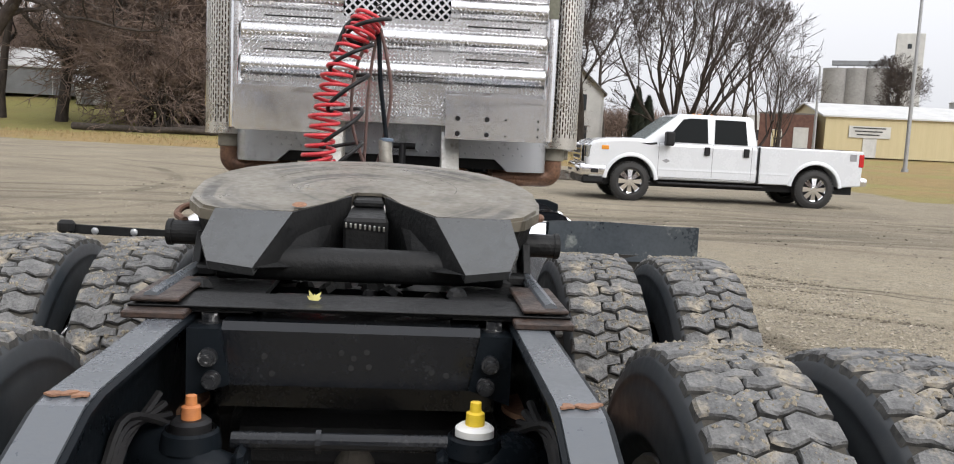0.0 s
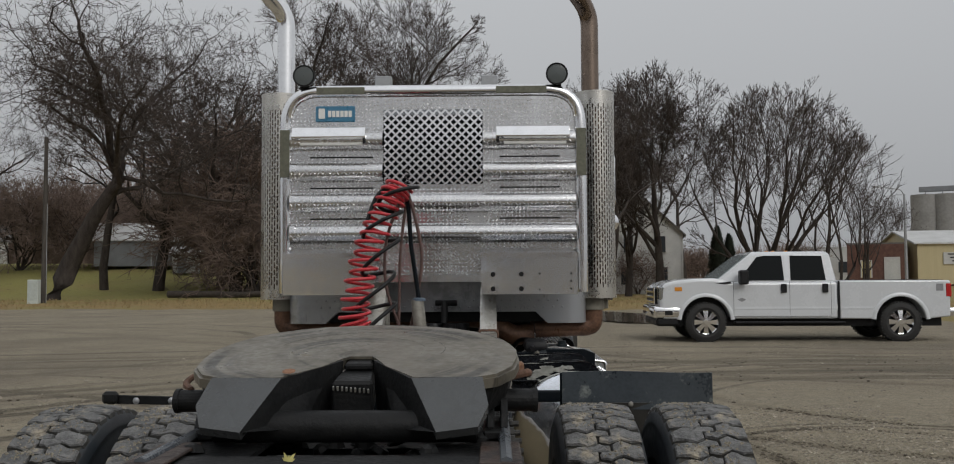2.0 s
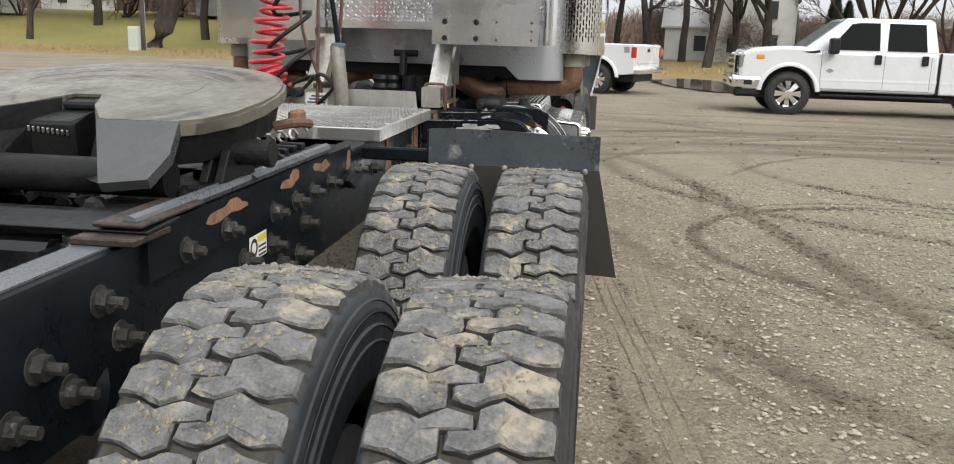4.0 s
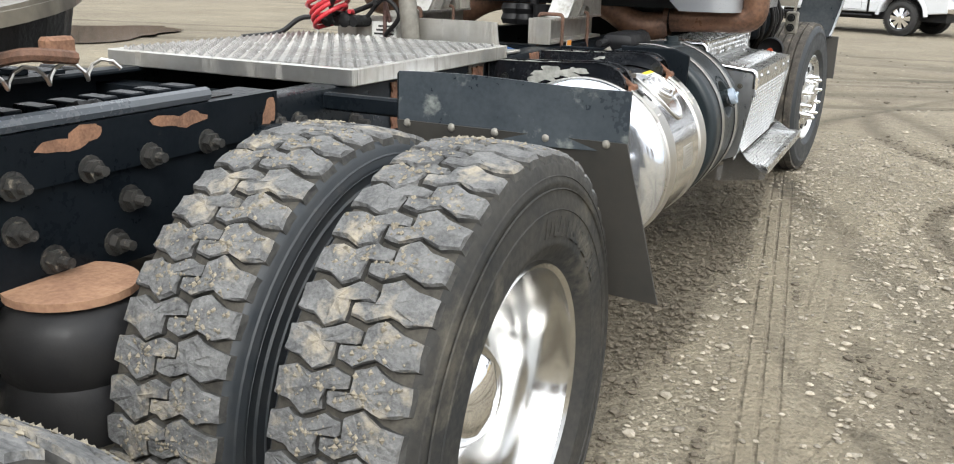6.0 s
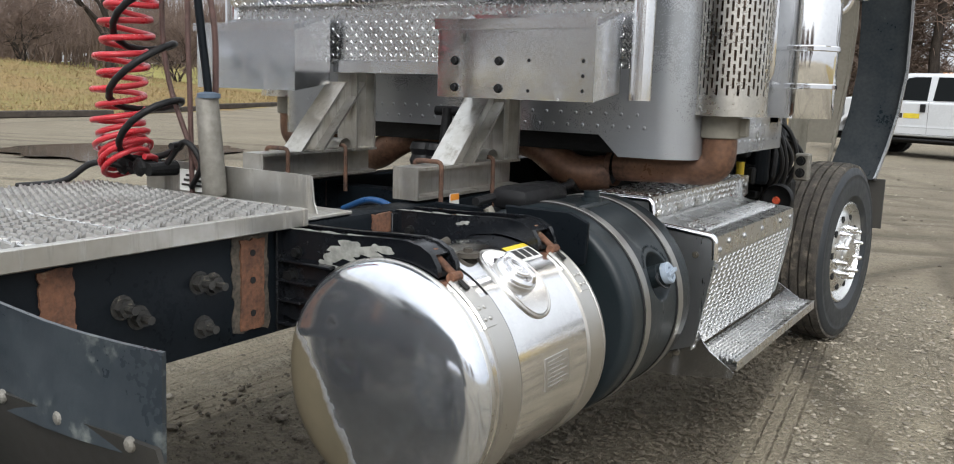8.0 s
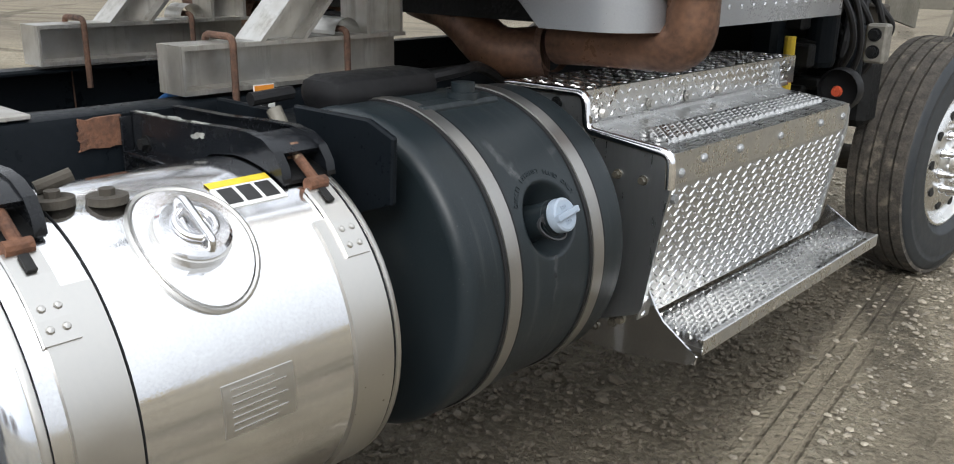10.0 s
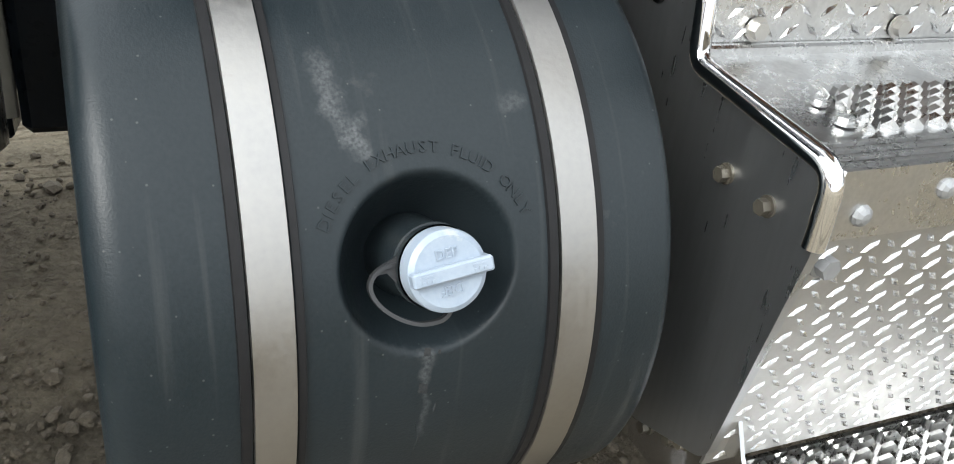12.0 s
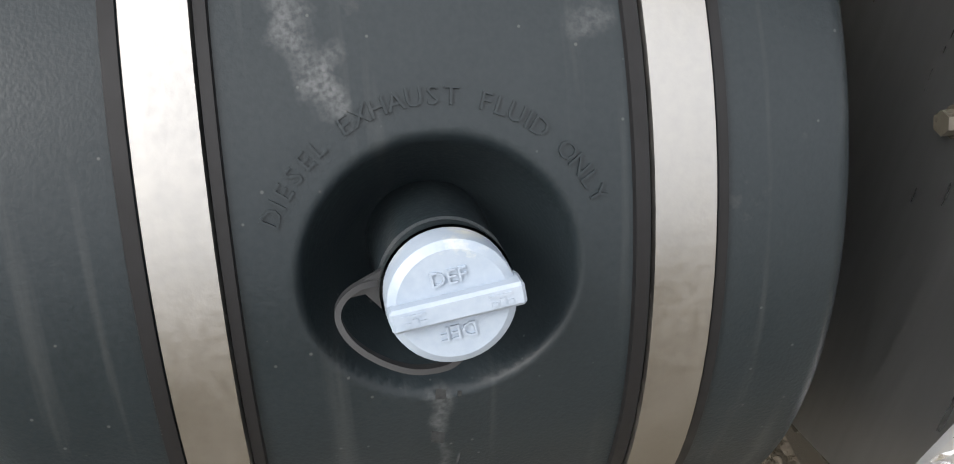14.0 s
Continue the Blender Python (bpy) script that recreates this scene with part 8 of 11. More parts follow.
# --- guard supports: short I-beams on the rails, posts and diagonal braces
def guard_leg(s):
    g = sub("guard_leg", "dull aluminium I-beam foot with post and diagonal brace")
    x = s * 0.345
    bm = B()
    half_i = [(0.05, 1.064), (0.05, 1.074), (0.006, 1.078), (0.006, 1.154), (0.05, 1.158), (0.05, 1.168)]
    prism(bm, [(x + a, z) for a, z in half_i] + [(x - a, z) for a, z in half_i[::-1]], "y", 5.345, 5.98)
    beam = part("foot_beam", bm, M_CASTALU, g)
    bm = B()
    box(bm, x - 0.05, x + 0.05, 5.339, 5.3455, 1.064, 1.168)
    part("end_plate", bm, M_CASTALU, beam)
    bm = B()
    box(bm, x - 0.05, x + 0.05, 5.85, 5.86, 1.168, 1.52)
    box(bm, x - 0.05, x + 0.05, 5.96, 5.97, 1.168, 1.52)
    box(bm, x - 0.006, x + 0.006, 5.86, 5.96, 1.168, 1.52)
    part("post", bm, M_CASTALU, g)
    bm = B()
    for ya, yb, hw in ((5.535, 5.548, 0.05), (5.652, 5.665, 0.05), (5.548, 5.652, 0.006)):
        prism(bm, [(ya, 1.168), (yb, 1.168), (yb + 0.25, 1.43), (ya + 0.25, 1.43)], "x", x - hw, x + hw)
    part("brace", bm, M_CASTALU, g)
    bm = B()
    lathe(bm, [(-0.045, 0.04), (0.045, 0.04)], 14, "x", (x, 5.79, 1.17), a0=0, a1=PI)
    part("half_pipe_gusset", bm, M_CASTALU, g)
    for y in (5.46, 5.78):
        bm = B()
        r = 0.055
        tube(bm, fillet([(x + s * r, y, 0.93), (x + s * r, y, 1.182), (x - s * r, y, 1.182), (x - s * r, y, 1.0)], 0.02), 0.008, 8)
        part("u_bolt", bm, M_RUST, g, "rusty U-bolt")


guard_leg(1)
guard_leg(-1)
tag = sub("warning_label", "small orange and white hot-surface label")
bm = B()
box(bm, 0.407, 0.409, 5.50, 5.555, 1.005, 1.075)
part("sheet", bm, M_OFFWHITE, tag)
bm = B()
box(bm, 0.4092, 0.4098, 5.502, 5.553, 1.052, 1.073)
part("header", bm, M_LABELORG, tag)
bm = B()
box(bm, 0.4092, 0.4098, 5.518, 5.536, 1.012, 1.04)
part("print", bm, M_INK, tag)


# --- cab guard: tube hoop, ribbed tread-plate panel with a lattice window, trays
guard = sub("cab_guard", "bright tread-plate headache rack in a polished tube hoop")
GY = 5.80
bm = B()
hoop = fillet([(-0.935, GY, 1.40), (-0.935, GY, 2.68), (0.932, GY, 2.68), (0.932, GY, 1.40)], 0.22, 8)
tube(bm, hoop, 0.038, 14)
for v in bm.verts:  # squared section: wider than deep
    v.co.y = GY + (v.co.y - GY) * 1.1
part("hoop_tube", bm, M_ALU, guard, "polished tube hoop", smooth=50)
RIBS = (2.365, 2.165, 1.968, 1.775)


def rib_y(z):
    y = 0.0
    for c in RIBS:
        d = abs(z - c)
        if d < 0.062:
            y = max(y, 0.058 * math.sqrt(max(0.0, 1 - (d / 0.062) ** 2)))
    return y


def ribbed(x0, x1, z0, z1, name="ribbed_panel"):
    bm = B()
    zs = {z0, z1}
    for c in RIBS:
        for d in (-0.0625, -0.062, -0.060, -0.054, -0.043, -0.028, -0.01, 0.01, 0.028, 0.043, 0.054, 0.060, 0.062, 0.0625):
            if z0 < c + d < z1:
                zs.add(c + d)
    zs = sorted(zs)
    prev = None
    for z in zs:
        y = GY - 0.005 - rib_y(z)
        ring = [bm.verts.new(v) for v in ((x0, y, z), (x1, y, z), (x1, y + 0.004, z), (x0, y + 0.004, z))]
        if prev:
            for i in range(4):
                bm.faces.new((prev[i], prev[(i + 1) % 4], ring[(i + 1) % 4], ring[i]))
        else:
            bm.faces.new(ring)
        prev = ring
    bm.faces.new(prev[::-1])
    part(name, bm, M_GUARDPLATE, guard, "ribbed bright tread plate", smooth=35)
    V, F = [], []  # raised lozenges, alternating in direction
    p = 0.0245
    for i in range(int((x1 - x0) / p)):
        for j in range(int((z1 - z0) / p)):
            cx, cz = x0 + (i + 0.5) * p, z0 + (j + 0.5) * p
            s = 1 if (i + j) % 2 else -1
            o = len(V)
            for a, b, h in ((0.0135, 0, -0.0004), (0, 0.0036, -0.0004), (-0.0135, 0, -0.0004), (0, -0.0036, -0.0004), (0.005, 0, 0.0024), (-0.005, 0, 0.0024)):
                x, z = cx + (a + b) * 0.7071, cz + s * (a - b) * 0.7071
                z = min(z1, max(z0, z))
                V.append((x, GY - 0.005 - rib_y(z) - h, z))
            F += [tuple(o + k for k in t) for t in ((0, 1, 4), (3, 0, 4), (1, 5, 4), (5, 3, 4), (1, 2, 5), (2, 3, 5))]
    ob = raw("tread_relief", V, F, M_PLATELUG)
    ob.parent = guard
    tagged(ob, "raised bright lozenges of the tread plate", kind="stuff")


ribbed(-0.90, -0.315, 1.50, 2.645)
ribbed(0.315, 0.897, 1.50, 2.645)
ribbed(-0.315, 0.315, 1.50, 2.085)
ribbed(-0.315, 0.315, 2.56, 2.645)
bm = B()
box(bm, -0.36, 0.31, GY - 0.02, GY + 0.02, 1.465, 1.515, bevel=0.003)
part("bottom_rail", bm, M_BOXALU, guard)


def lattice():
    """Diagonal bars that cross in diamonds, clipped to the window."""
    bm = B()
    x0, x1, z0, z1, p, w = -0.312, 0.312, 2.085, 2.56, 0.0525, 0.0062
    for s in (1, -1):
        for k in range(-14, 26):
            c = z0 + (k + 0.5) * p
            a, b = (max(x0, c - z1), min(x1, c - z0)) if s > 0 else (max(x0, z0 - c), min(x1, z1 - c))
            if b - a < 0.012:
                continue
            steps = 2
            prev = None
            for i in range(steps + 1):
                x = a + (b - a) * i / steps
                z = c - s * x
                y = GY - 0.010 + 0.0012 * s
                n = Vector((s * 0.7071, 0, 0.7071)) * w
                q = [Vector((x, y, z)) - n, Vector((x, y, z)) + n, Vector((x, y + 0.003, z)) + n, Vector((x, y + 0.003, z)) - n]
                ring = [bm.verts.new(v) for v in q]
                if prev:
                    for k4 in range(4):
                        bm.faces.new((prev[k4], prev[(k4 + 1) % 4], ring[(k4 + 1) % 4], ring[k4]))
                prev = ring
    part("window_lattice", bm, M_ALU, guard, "diagonal aluminium lattice over the window")


lattice()
for x0, x1 in ((-0.885, -0.42), (0.40, 0.86)):
    bm = B()
    prism(bm, [(GY - 0.066, 2.362), (GY - 0.092, 2.372), (GY - 0.094, 2.382), (GY - 0.058, 2.442), (GY - 0.035, 2.447), (GY - 0.035, 2.36)], "x", x0, x1, bevel=0.002)
    part("lamp_housing", bm, M_ALU, guard, "polished light bar housing")
    bm = B()
    box(bm, x0 + 0.05, x1 - 0.02, GY - 0.064, GY - 0.03, 2.328, 2.346, bevel=0.003)
    part("light_strip", bm, M_OFFWHITE, guard)
    bm = B()
    box(bm, x1 - 0.018 if x0 < 0 else x0 + 0.0, x1 if x0 < 0 else x0 + 0.018, GY - 0.07, GY - 0.03, 2.34, 2.36)
    part("end_cap", bm, M_BLACKTRIM, guard)
for z0, z1 in ((2.254, 2.262), (2.058, 2.066), (1.863, 1.871)):
    for x0, x1 in ((-0.78, -0.38), (0.42, 0.80)):
        bm = B()
        box(bm, x0, x1, GY - 0.0085, GY - 0.0055, z0, z1)
        part("slot", bm, M_BLACKIRON, guard, "dark slot")
bm = B()
box(bm, -0.745, -0.495, GY - 0.016, GY - 0.006, 2.485, 2.585, bevel=0.004)
plate = part("name_plate", bm, M_BLUEPLATE, guard, "blue enamel name plate")
bm = B()
for i in range(6):
    box(bm, -0.665 + 0.026 * i, -0.645 + 0.026 * i, GY - 0.019, GY - 0.016, 2.515, 2.555)
box(bm, -0.725, -0.685, GY - 0.019, GY - 0.016, 2.505, 2.57, bevel=0.004)
part("lettering", bm, M_OFFWHITE, plate)
for x0, x1, z0, z1 in ((-0.735, -0.43, 2.655, 2.70), (0.40, 0.72, 2.655, 2.70)):
    bm = B()
    box(bm, x0, x1, GY - 0.046, GY - 0.04, z0, z1, bevel=0.002)
    part("reflective_tape", bm, M_OLIVE, guard, "faded olive reflective tape")
for s in (1, -1):
    bm = B()
    box(bm, s * 0.934 - 0.03, s * 0.934 + 0.03, GY - 0.046, GY - 0.04, 2.13, 2.43, bevel=0.002)
    part("reflective_tape", bm, M_OLIVE, guard, "faded olive reflective tape")
    lamp = sub("work_lamp", "round black work lamp on the guard", guard)
    c = (s * 0.80 - 0.015, GY - 0.02, 2.775)
    bm = B()
    lathe(bm, [(0.07, 0.012), (0.055, 0.045), (0.01, 0.066), (-0.03, 0.07), (-0.036, 0.066), (-0.03, 0.06)], 26, "y", c)
    part("housing", bm, M_BLACKTRIM, lamp, smooth=40)
    bm = B()
    lathe(bm, [(-0.028, 0.06), (-0.034, 0.03), (-0.035, 0.001)], 26, "y", c)
    part("lens", bm, M_LAMPGLASS, lamp, smooth=40)
    bm = B()
    box(bm, c[0] - 0.03, c[0] + 0.03, GY - 0.02, GY + 0.02, 2.69, 2.715, bevel=0.004)
    rod(bm, (c[0], GY, 2.715), (c[0], GY, 2.74), 0.012, n=8)
    part("mount", bm, M_BLACKTRIM, lamp)


def tray(x0, x1, label, bolts):
    t = sub("tray_box", label, guard)
    y0, y1, z0, z1 = 5.56, GY - 0.045, 1.392, 1.645
    bm = B()
    w = 0.004
    outer = [(x0, y0, z1 - 0.03), (x1, y0, z1 - 0.03), (x1, y1, z1 + 0.03), (x0, y1, z1 + 0.03)]
    to = [bm.verts.new(p) for p in outer]
    lo = [bm.verts.new((p[0], p[1], z0 + (0.0 if p[1] == y0 else 0.03))) for p in outer]
    ti = [bm.verts.new((p[0] + (w if p[0] == x0 else -w), p[1] + (w if p[1] == y0 else -w), p[2])) for p in outer]
    li = [bm.verts.new((v.co.x, v.co.y, z0 + w + (0.0 if v.co.y < 5.6 else 0.03))) for v in ti]
    for i in range(4):
        j = (i + 1) % 4
        bm.faces.new((lo[i], lo[j], to[j], to[i]))
        bm.faces.new((to[i], to[j], ti[j], ti[i]))
        bm.faces.new((ti[i], ti[j], li[j], li[i]))
    bm.faces.new(lo[::-1])
    bm.faces.new(li)
    part("tray_body", bm, M_BOXALU, t)
    bm = B()
    prism(bm, [(y0 - 0.014, z1 - 0.032), (y0 - 0.014, z1), (y0 + 0.03, z1 + 0.004), (y0 + 0.03, z1), (y0 - 0.008, z1 - 0.006), (y0 - 0.008, z1 - 0.032)], "x", x0 - 0.006, x1 + 0.006)
    part("tray_lip", bm, M_ALU, t, "bright folded lip")
    if bolts:
        bm = B()
        for x, z in ((0.375, 1.425), (0.375, 1.512), (0.545, 1.425), (0.545, 1.512)):
            hexbolt(bm, (x, y0, z), (0, -1, 0), 0.011, 0.014)
        for x, z in ((0.655, 1.42), (0.655, 1.515), (0.845, 1.425), (0.845, 1.47), (0.845, 1.515)):
            rod(bm, (x, y0 - 0.001, z), (x, y0, z), 0.006, n=8)
        each("tray_bolt", bm, M_BLACKIRON, t)


tray(-0.893, -0.352, "open sheet aluminium tray without bolts", False)
tray(0.305, 0.883, "open sheet aluminium tray with dark bolts", True)

# --- cab
cab = sub("cab", "silver riveted day cab with rounded corners")


def rounded(x0, x1, y0, y1, r, n=6):
    out = []
    for cx, cy, a in ((x1 - r, y0 + r, -PI / 2), (x1 - r, y1 - r, 0), (x0 + r, y1 - r, PI / 2), (x0 + r, y0 + r, PI)):
        out += [(cx + r * math.cos(a + PI / 2 * i / n), cy + r * math.sin(a + PI / 2 * i / n)) for i in range(n + 1)]
    return out


CX, CY0, CY1 = 1.0, 6.10, 7.45
bm = B()
prism(bm, rounded(-CX, CX, CY0, CY1, 0.13), "z", 1.268, 2.66)
part("cab_shell", bm, M_CABPAINT, cab, smooth=25)
bm = B()
rings = []
for z, inset in ((2.66, 0.0), (2.70, 0.015), (2.74, 0.06), (2.76, 0.16)):
    rings.append([bm.verts.new((x, y, z)) for x, y in rounded(-CX + inset, CX - inset, CY0 + inset, CY1 - inset, 0.13)])
for a, b in zip(rings, rings[1:]):
    for i in range(len(a)):
        bm.faces.new((a[i], a[(i + 1) % len(a)], b[(i + 1) % len(a)], b[i]))
bm.faces.new(rings[-1])
part("roof", bm, M_CABPAINT, cab, smooth=35)
for s in (1, -1):
    bm = B()
    corner = [(s * x, y) for x, y in rounded(-CX, CX, CY0, CY1, 0.13) if x > 0.4]
    sec = [(s * 0.655, CY0)] + corner + [(s * 0.655, CY1)]
    top = [bm.verts.new((x, y, 1.268)) for x, y in sec]
    low = [bm.verts.new((x if abs(x) > 0.7 else s * 0.735, y, 1.192)) for x, y in sec]
    n = len(sec)
    for i in range(n):
        bm.faces.new((top[i], top[(i + 1) % n], low[(i + 1) % n], low[i]))
    bm.faces.new(low)
    part("lower_corner", bm, M_CABPAINT, cab, smooth=25)
bm = B()
for x in [-0.92 + 0.0615 * i for i in range(31)]:
    if abs(x) < 0.85:
        dome(bm, (x, CY0, 1.345), (0, -1, 0), 0.0075, 0.004, 8, 2)
        dome(bm, (x + 0.03, CY0, 1.30), (0, -1, 0), 0.0075, 0.004, 8, 2)
for y in [6.28 + 0.07 * i for i in range(16)]:
    dome(bm, (CX, y, 1.30), (1, 0, 0), 0.007, 0.004, 8, 2)
    dome(bm, (CX, y, 1.24), (1, 0, 0), 0.007, 0.004, 8, 2)
tagged(part("rivets", bm, M_CABPAINT, cab), kind="stuff")
bm = B()
box(bm, -0.42, 0.42, CY0 - 0.012, CY0 + 0.004, 1.99, 2.58, bevel=0.008)
part("window_seal", bm, M_BLACKTRIM, cab)
bm = B()
box(bm, -0.38, 0.38, CY0 - 0.018, CY0 - 0.012, 2.03, 2.54, bevel=0.002)
part("rear_window", bm, M_DARKGLASS, cab, "dark rear cab window")
for x in (-0.36, 0.36):
    bm = B()
    box(bm, x - 0.055, x + 0.055, CY0 + 0.05, CY0 + 0.13, 2.745, 2.86, bevel=0.004)
    part("roof_bracket", bm, M_GALV, cab)
bm = B()
box(bm, -0.95, 0.95, CY0 + 0.06, CY1 - 0.05, 1.20, 1.266)
part("floor_pan", bm, M_BLACKIRON, cab)
for s in (1, -1):  # mirrors on the doors
    mir = sub("side_mirror", "tall chrome door mirror", cab)
    bm = B()
    box(bm, min(s * 1.16, s * 1.36), max(s * 1.16, s * 1.36), 7.28, 7.36, 2.05, 2.48, bevel=0.03, seg=2)
    part("mirror_head", bm, M_CHROME, mir, smooth=30)
    bm = B()
    box(bm, min(s * 1.18, s * 1.34), max(s * 1.18, s * 1.34), 7.272, 7.28, 2.08, 2.45)
    part("mirror_glass", bm, M_CHROME, mir)
    bm = B()
    lathe(bm, [(0.0, 0.001), (0.012, 0.045), (0.03, 0.075), (0.06, 0.085)], 20, "y", (s * 1.30, 7.27, 1.93))
    part("spot_mirror", bm, M_CHROME, mir, smooth=50)
    bm = B()
    tube(bm, fillet([(s * 0.98, 7.33, 2.55), (s * 1.26, 7.33, 2.55), (s * 1.26, 7.33, 1.8), (s * 0.98, 7.33, 1.75)], 0.08), 0.011, 8)
    part("mirror_arm", bm, M_CHROME, mir, smooth=50)
    bm = B()
    gx = s * 1.215 if s < 0 else 1.20
    tube(bm, fillet([(s * 1.0, 6.35, 2.44), (gx, 6.33, 2.44), (gx, 6.33, 1.47), (s * 1.0, 6.35, 1.47)], 0.06), 0.013, 10)
    part("grab_handle", bm, M_CHROME, cab, "chrome grab handle", smooth=50)
bm = B()
for x in (0.10, 0.17):
    rod(bm, (x, 5.98, 1.06), (x, 5.98, 1.20), 0.05, n=16)
    lathe(bm, [(1.10, 0.05), (1.125, 0.06), (1.15, 0.05), (1.175, 0.06), (1.20, 0.05)], 18, "z", (x - 0.18, 6.02, 0))
rod(bm, (0.06, 5.96, 1.20), (0.06, 5.98, 1.34), 0.022, n=10)
rod(bm, (0.0, 5.99, 1.33), (0.14, 5.99, 1.33), 0.02, n=10)
part("cab_air_spring", bm, M_BLACKTRIM, cab, "black cab suspension air springs", smooth=40)

# --- exhaust stacks
# brown base stands in for dark trees mirrored in the right tail pipe
M_DARKCHROME = mat("dark brown chrome", (0.26, 0.20, 0.16), 0.2, 1.0, other=(0.14, 0.11, 0.09), amount=0.8, scale=5, bump=0.02)


def stack(s):
    st = sub("exhaust_stack", "upright exhaust stack in a slotted heat shield with a curved chrome tip")
    cx, cy, r = s * 1.08, 6.27, 0.128
    z0, z1 = 1.365, 2.74
    V, F = [], []
    cols, pitch = 44, 0.047
    rows = int((z1 - z0 - 0.14) / pitch)

    def pt(a, z):
        V.append((cx + r * math.cos(a), cy + r * math.sin(a), z))
        return len(V) - 1
    da = 2 * PI / cols
    for i in range(cols):
        a = i * da
        w = 0.27 * da
        F.append((pt(a - w, z0), pt(a + w, z0), pt(a + w, z1), pt(a - w, z1)))
        off = 0.5 * pitch if i % 2 else 0.0
        z = z0
        F.append((pt(a + w, z0), pt(a + da - w, z0), pt(a + da - w, z0 + 0.06 + off), pt(a + w, z0 + 0.06 + off)))
        for j in range(rows):
            zb = z0 + 0.06 + off + j * pitch + 0.036
            zt = min(zb + pitch - 0.036, z1)
            F.append((pt(a + w, zb), pt(a + da - w, zb), pt(a + da - w, zt), pt(a + w, zt)))
        zt = z0 + 0.06 + off + rows * pitch
        if zt < z1:
            F.append((pt(a + w, zt), pt(a + da - w, zt), pt(a + da - w, z1), pt(a + w, z1)))
    sh = raw("heat_shield", V, F, M_SHIELD, st, "slotted stainless heat shield")
    so = sh.modifiers.new("sheet", "SOLIDIFY")
    so.thickness, so.offset = 0.002, 0
    bm = B()
    lathe(bm, [(z0 - 0.012, r + 0.004), (z0 + 0.006, r + 0.004)], 44, "z", (cx, cy, 0))
    lathe(bm, [(z0 - 0.012, 0.06), (z0 - 0.012, r + 0.004)], 44, "z", (cx, cy, 0))
    lathe(bm, [(z1, r + 0.003), (z1 + 0.012, r + 0.003)], 44, "z", (cx, cy, 0))
    each("shield_band", bm, M_SHIELD, st)
    bm = B()
    rod(bm, (cx, cy, z0 - 0.01), (cx, cy, z1 - 0.1), 0.1, n=28)
    part("muffler", bm, M_DARKCHROME, st, smooth=40)
    bm = B()
    px = cx + (0.035 if s < 0 else -0.03)
    pts = fillet([(px, cy, 2.55), (px, cy, 3.32), (px - 0.13, cy - 0.10, 3.46)], 0.14, 6)
    tube(bm, pts, 0.060, 24)
    part("tail_pipe", bm, M_CHROME if s < 0 else M_DARKCHROME, st, "curved chrome tail pipe" if s < 0 else "chrome tail pipe with tree reflection in its colour", smooth=50)
    bm = B()
    d = (pts[-1] - pts[-2]).normalized()
    rod(bm, pts[-1], pts[-1] + d * 0.002, 0.055, n=24)
    part("pipe_mouth", bm, M_VOID, st)
    bm = B()
    rod(bm, (px, cy, 2.56), (px, cy, 2.64), 0.068, n=20)
    for z in (2.58, 2.62):
        rod(bm, (px, cy, z - 0.006), (px, cy, z + 0.006), 0.073, n=20)
    part("clamp", bm, M_PIPE_RUST, st, "rusty clamp")
    bm = B()
    lathe(bm, [(1.272, 0.069), (1.275, 0.074), (1.35, 0.074)], 24, "z", (s * 1.055, cy, 0))
    box(bm, s * 1.055 + 0.06, s * 1.055 + 0.10, cy - 0.015, cy + 0.015, 1.28, 1.345, bevel=0.004)
    part("collar", bm, M_BEIGE, st, "pale band clamp collar", smooth=35)
    bm = B()
    tube(bm, fillet([(s * 1.055, cy, 1.28), (s * 1.055, cy, 1.158), (s * 0.86, cy + 0.01, 1.155), (s * 0.66, cy + 0.02, 1.145)], 0.12, 7), 0.062, 20)
    part("elbow", bm, M_PIPE_RUST, st, "rusty exhaust elbow", smooth=50)
    bm = B()
    tube(bm, fillet([(s * 0.62, cy + 0.01, 1.115), (s * 0.50, cy - 0.05, 1.10), (s * 0.33, cy - 0.03, 1.215), (s * 0.05, cy + 0.1, 1.235)], 0.12, 7), 0.068, 20)
    part("cross_pipe", bm, M_PIPE_RUST, st, "rusty cross pipe", smooth=50)
    bm = B()
    lathe(bm, [(-0.012, 0.076), (0.012, 0.076)], 20, "x", (s * 0.64, cy + 0.02, 1.138))
    hexbolt(bm, (s * 0.64, cy - 0.02, 1.205), (0, 0, 1), 0.01, 0.03)
    part("pipe_clamp", bm, M_RUST, st)


stack(1)
stack(-1)

# --- air cleaner, open hood and the engine's side
air = sub("air_cleaner", "chrome cylindrical air cleaner beside the cab")
bm = B()
lathe(bm, [(1.335, 0.001), (1.335, 0.145), (1.36, 0.15), (2.35, 0.15), (2.4, 0.12), (2.4, 0.001)], 36, "z", (1.095, 7.20, 0))
part("canister", bm, M_CHROME, air, smooth=35)
bm = B()
for z in (1.46, 1.62):
    lathe(bm, [(z, 0.153), (z + 0.004, 0.157), (z + 0.02, 0.157), (z + 0.024, 0.153)], 36, "z", (1.095, 7.20, 0))
part("band", bm, M_CHROME, air)
bm = B()
box(bm, 0.88, 1.0, 7.12, 7.28, 1.30, 1.45, bevel=0.01)
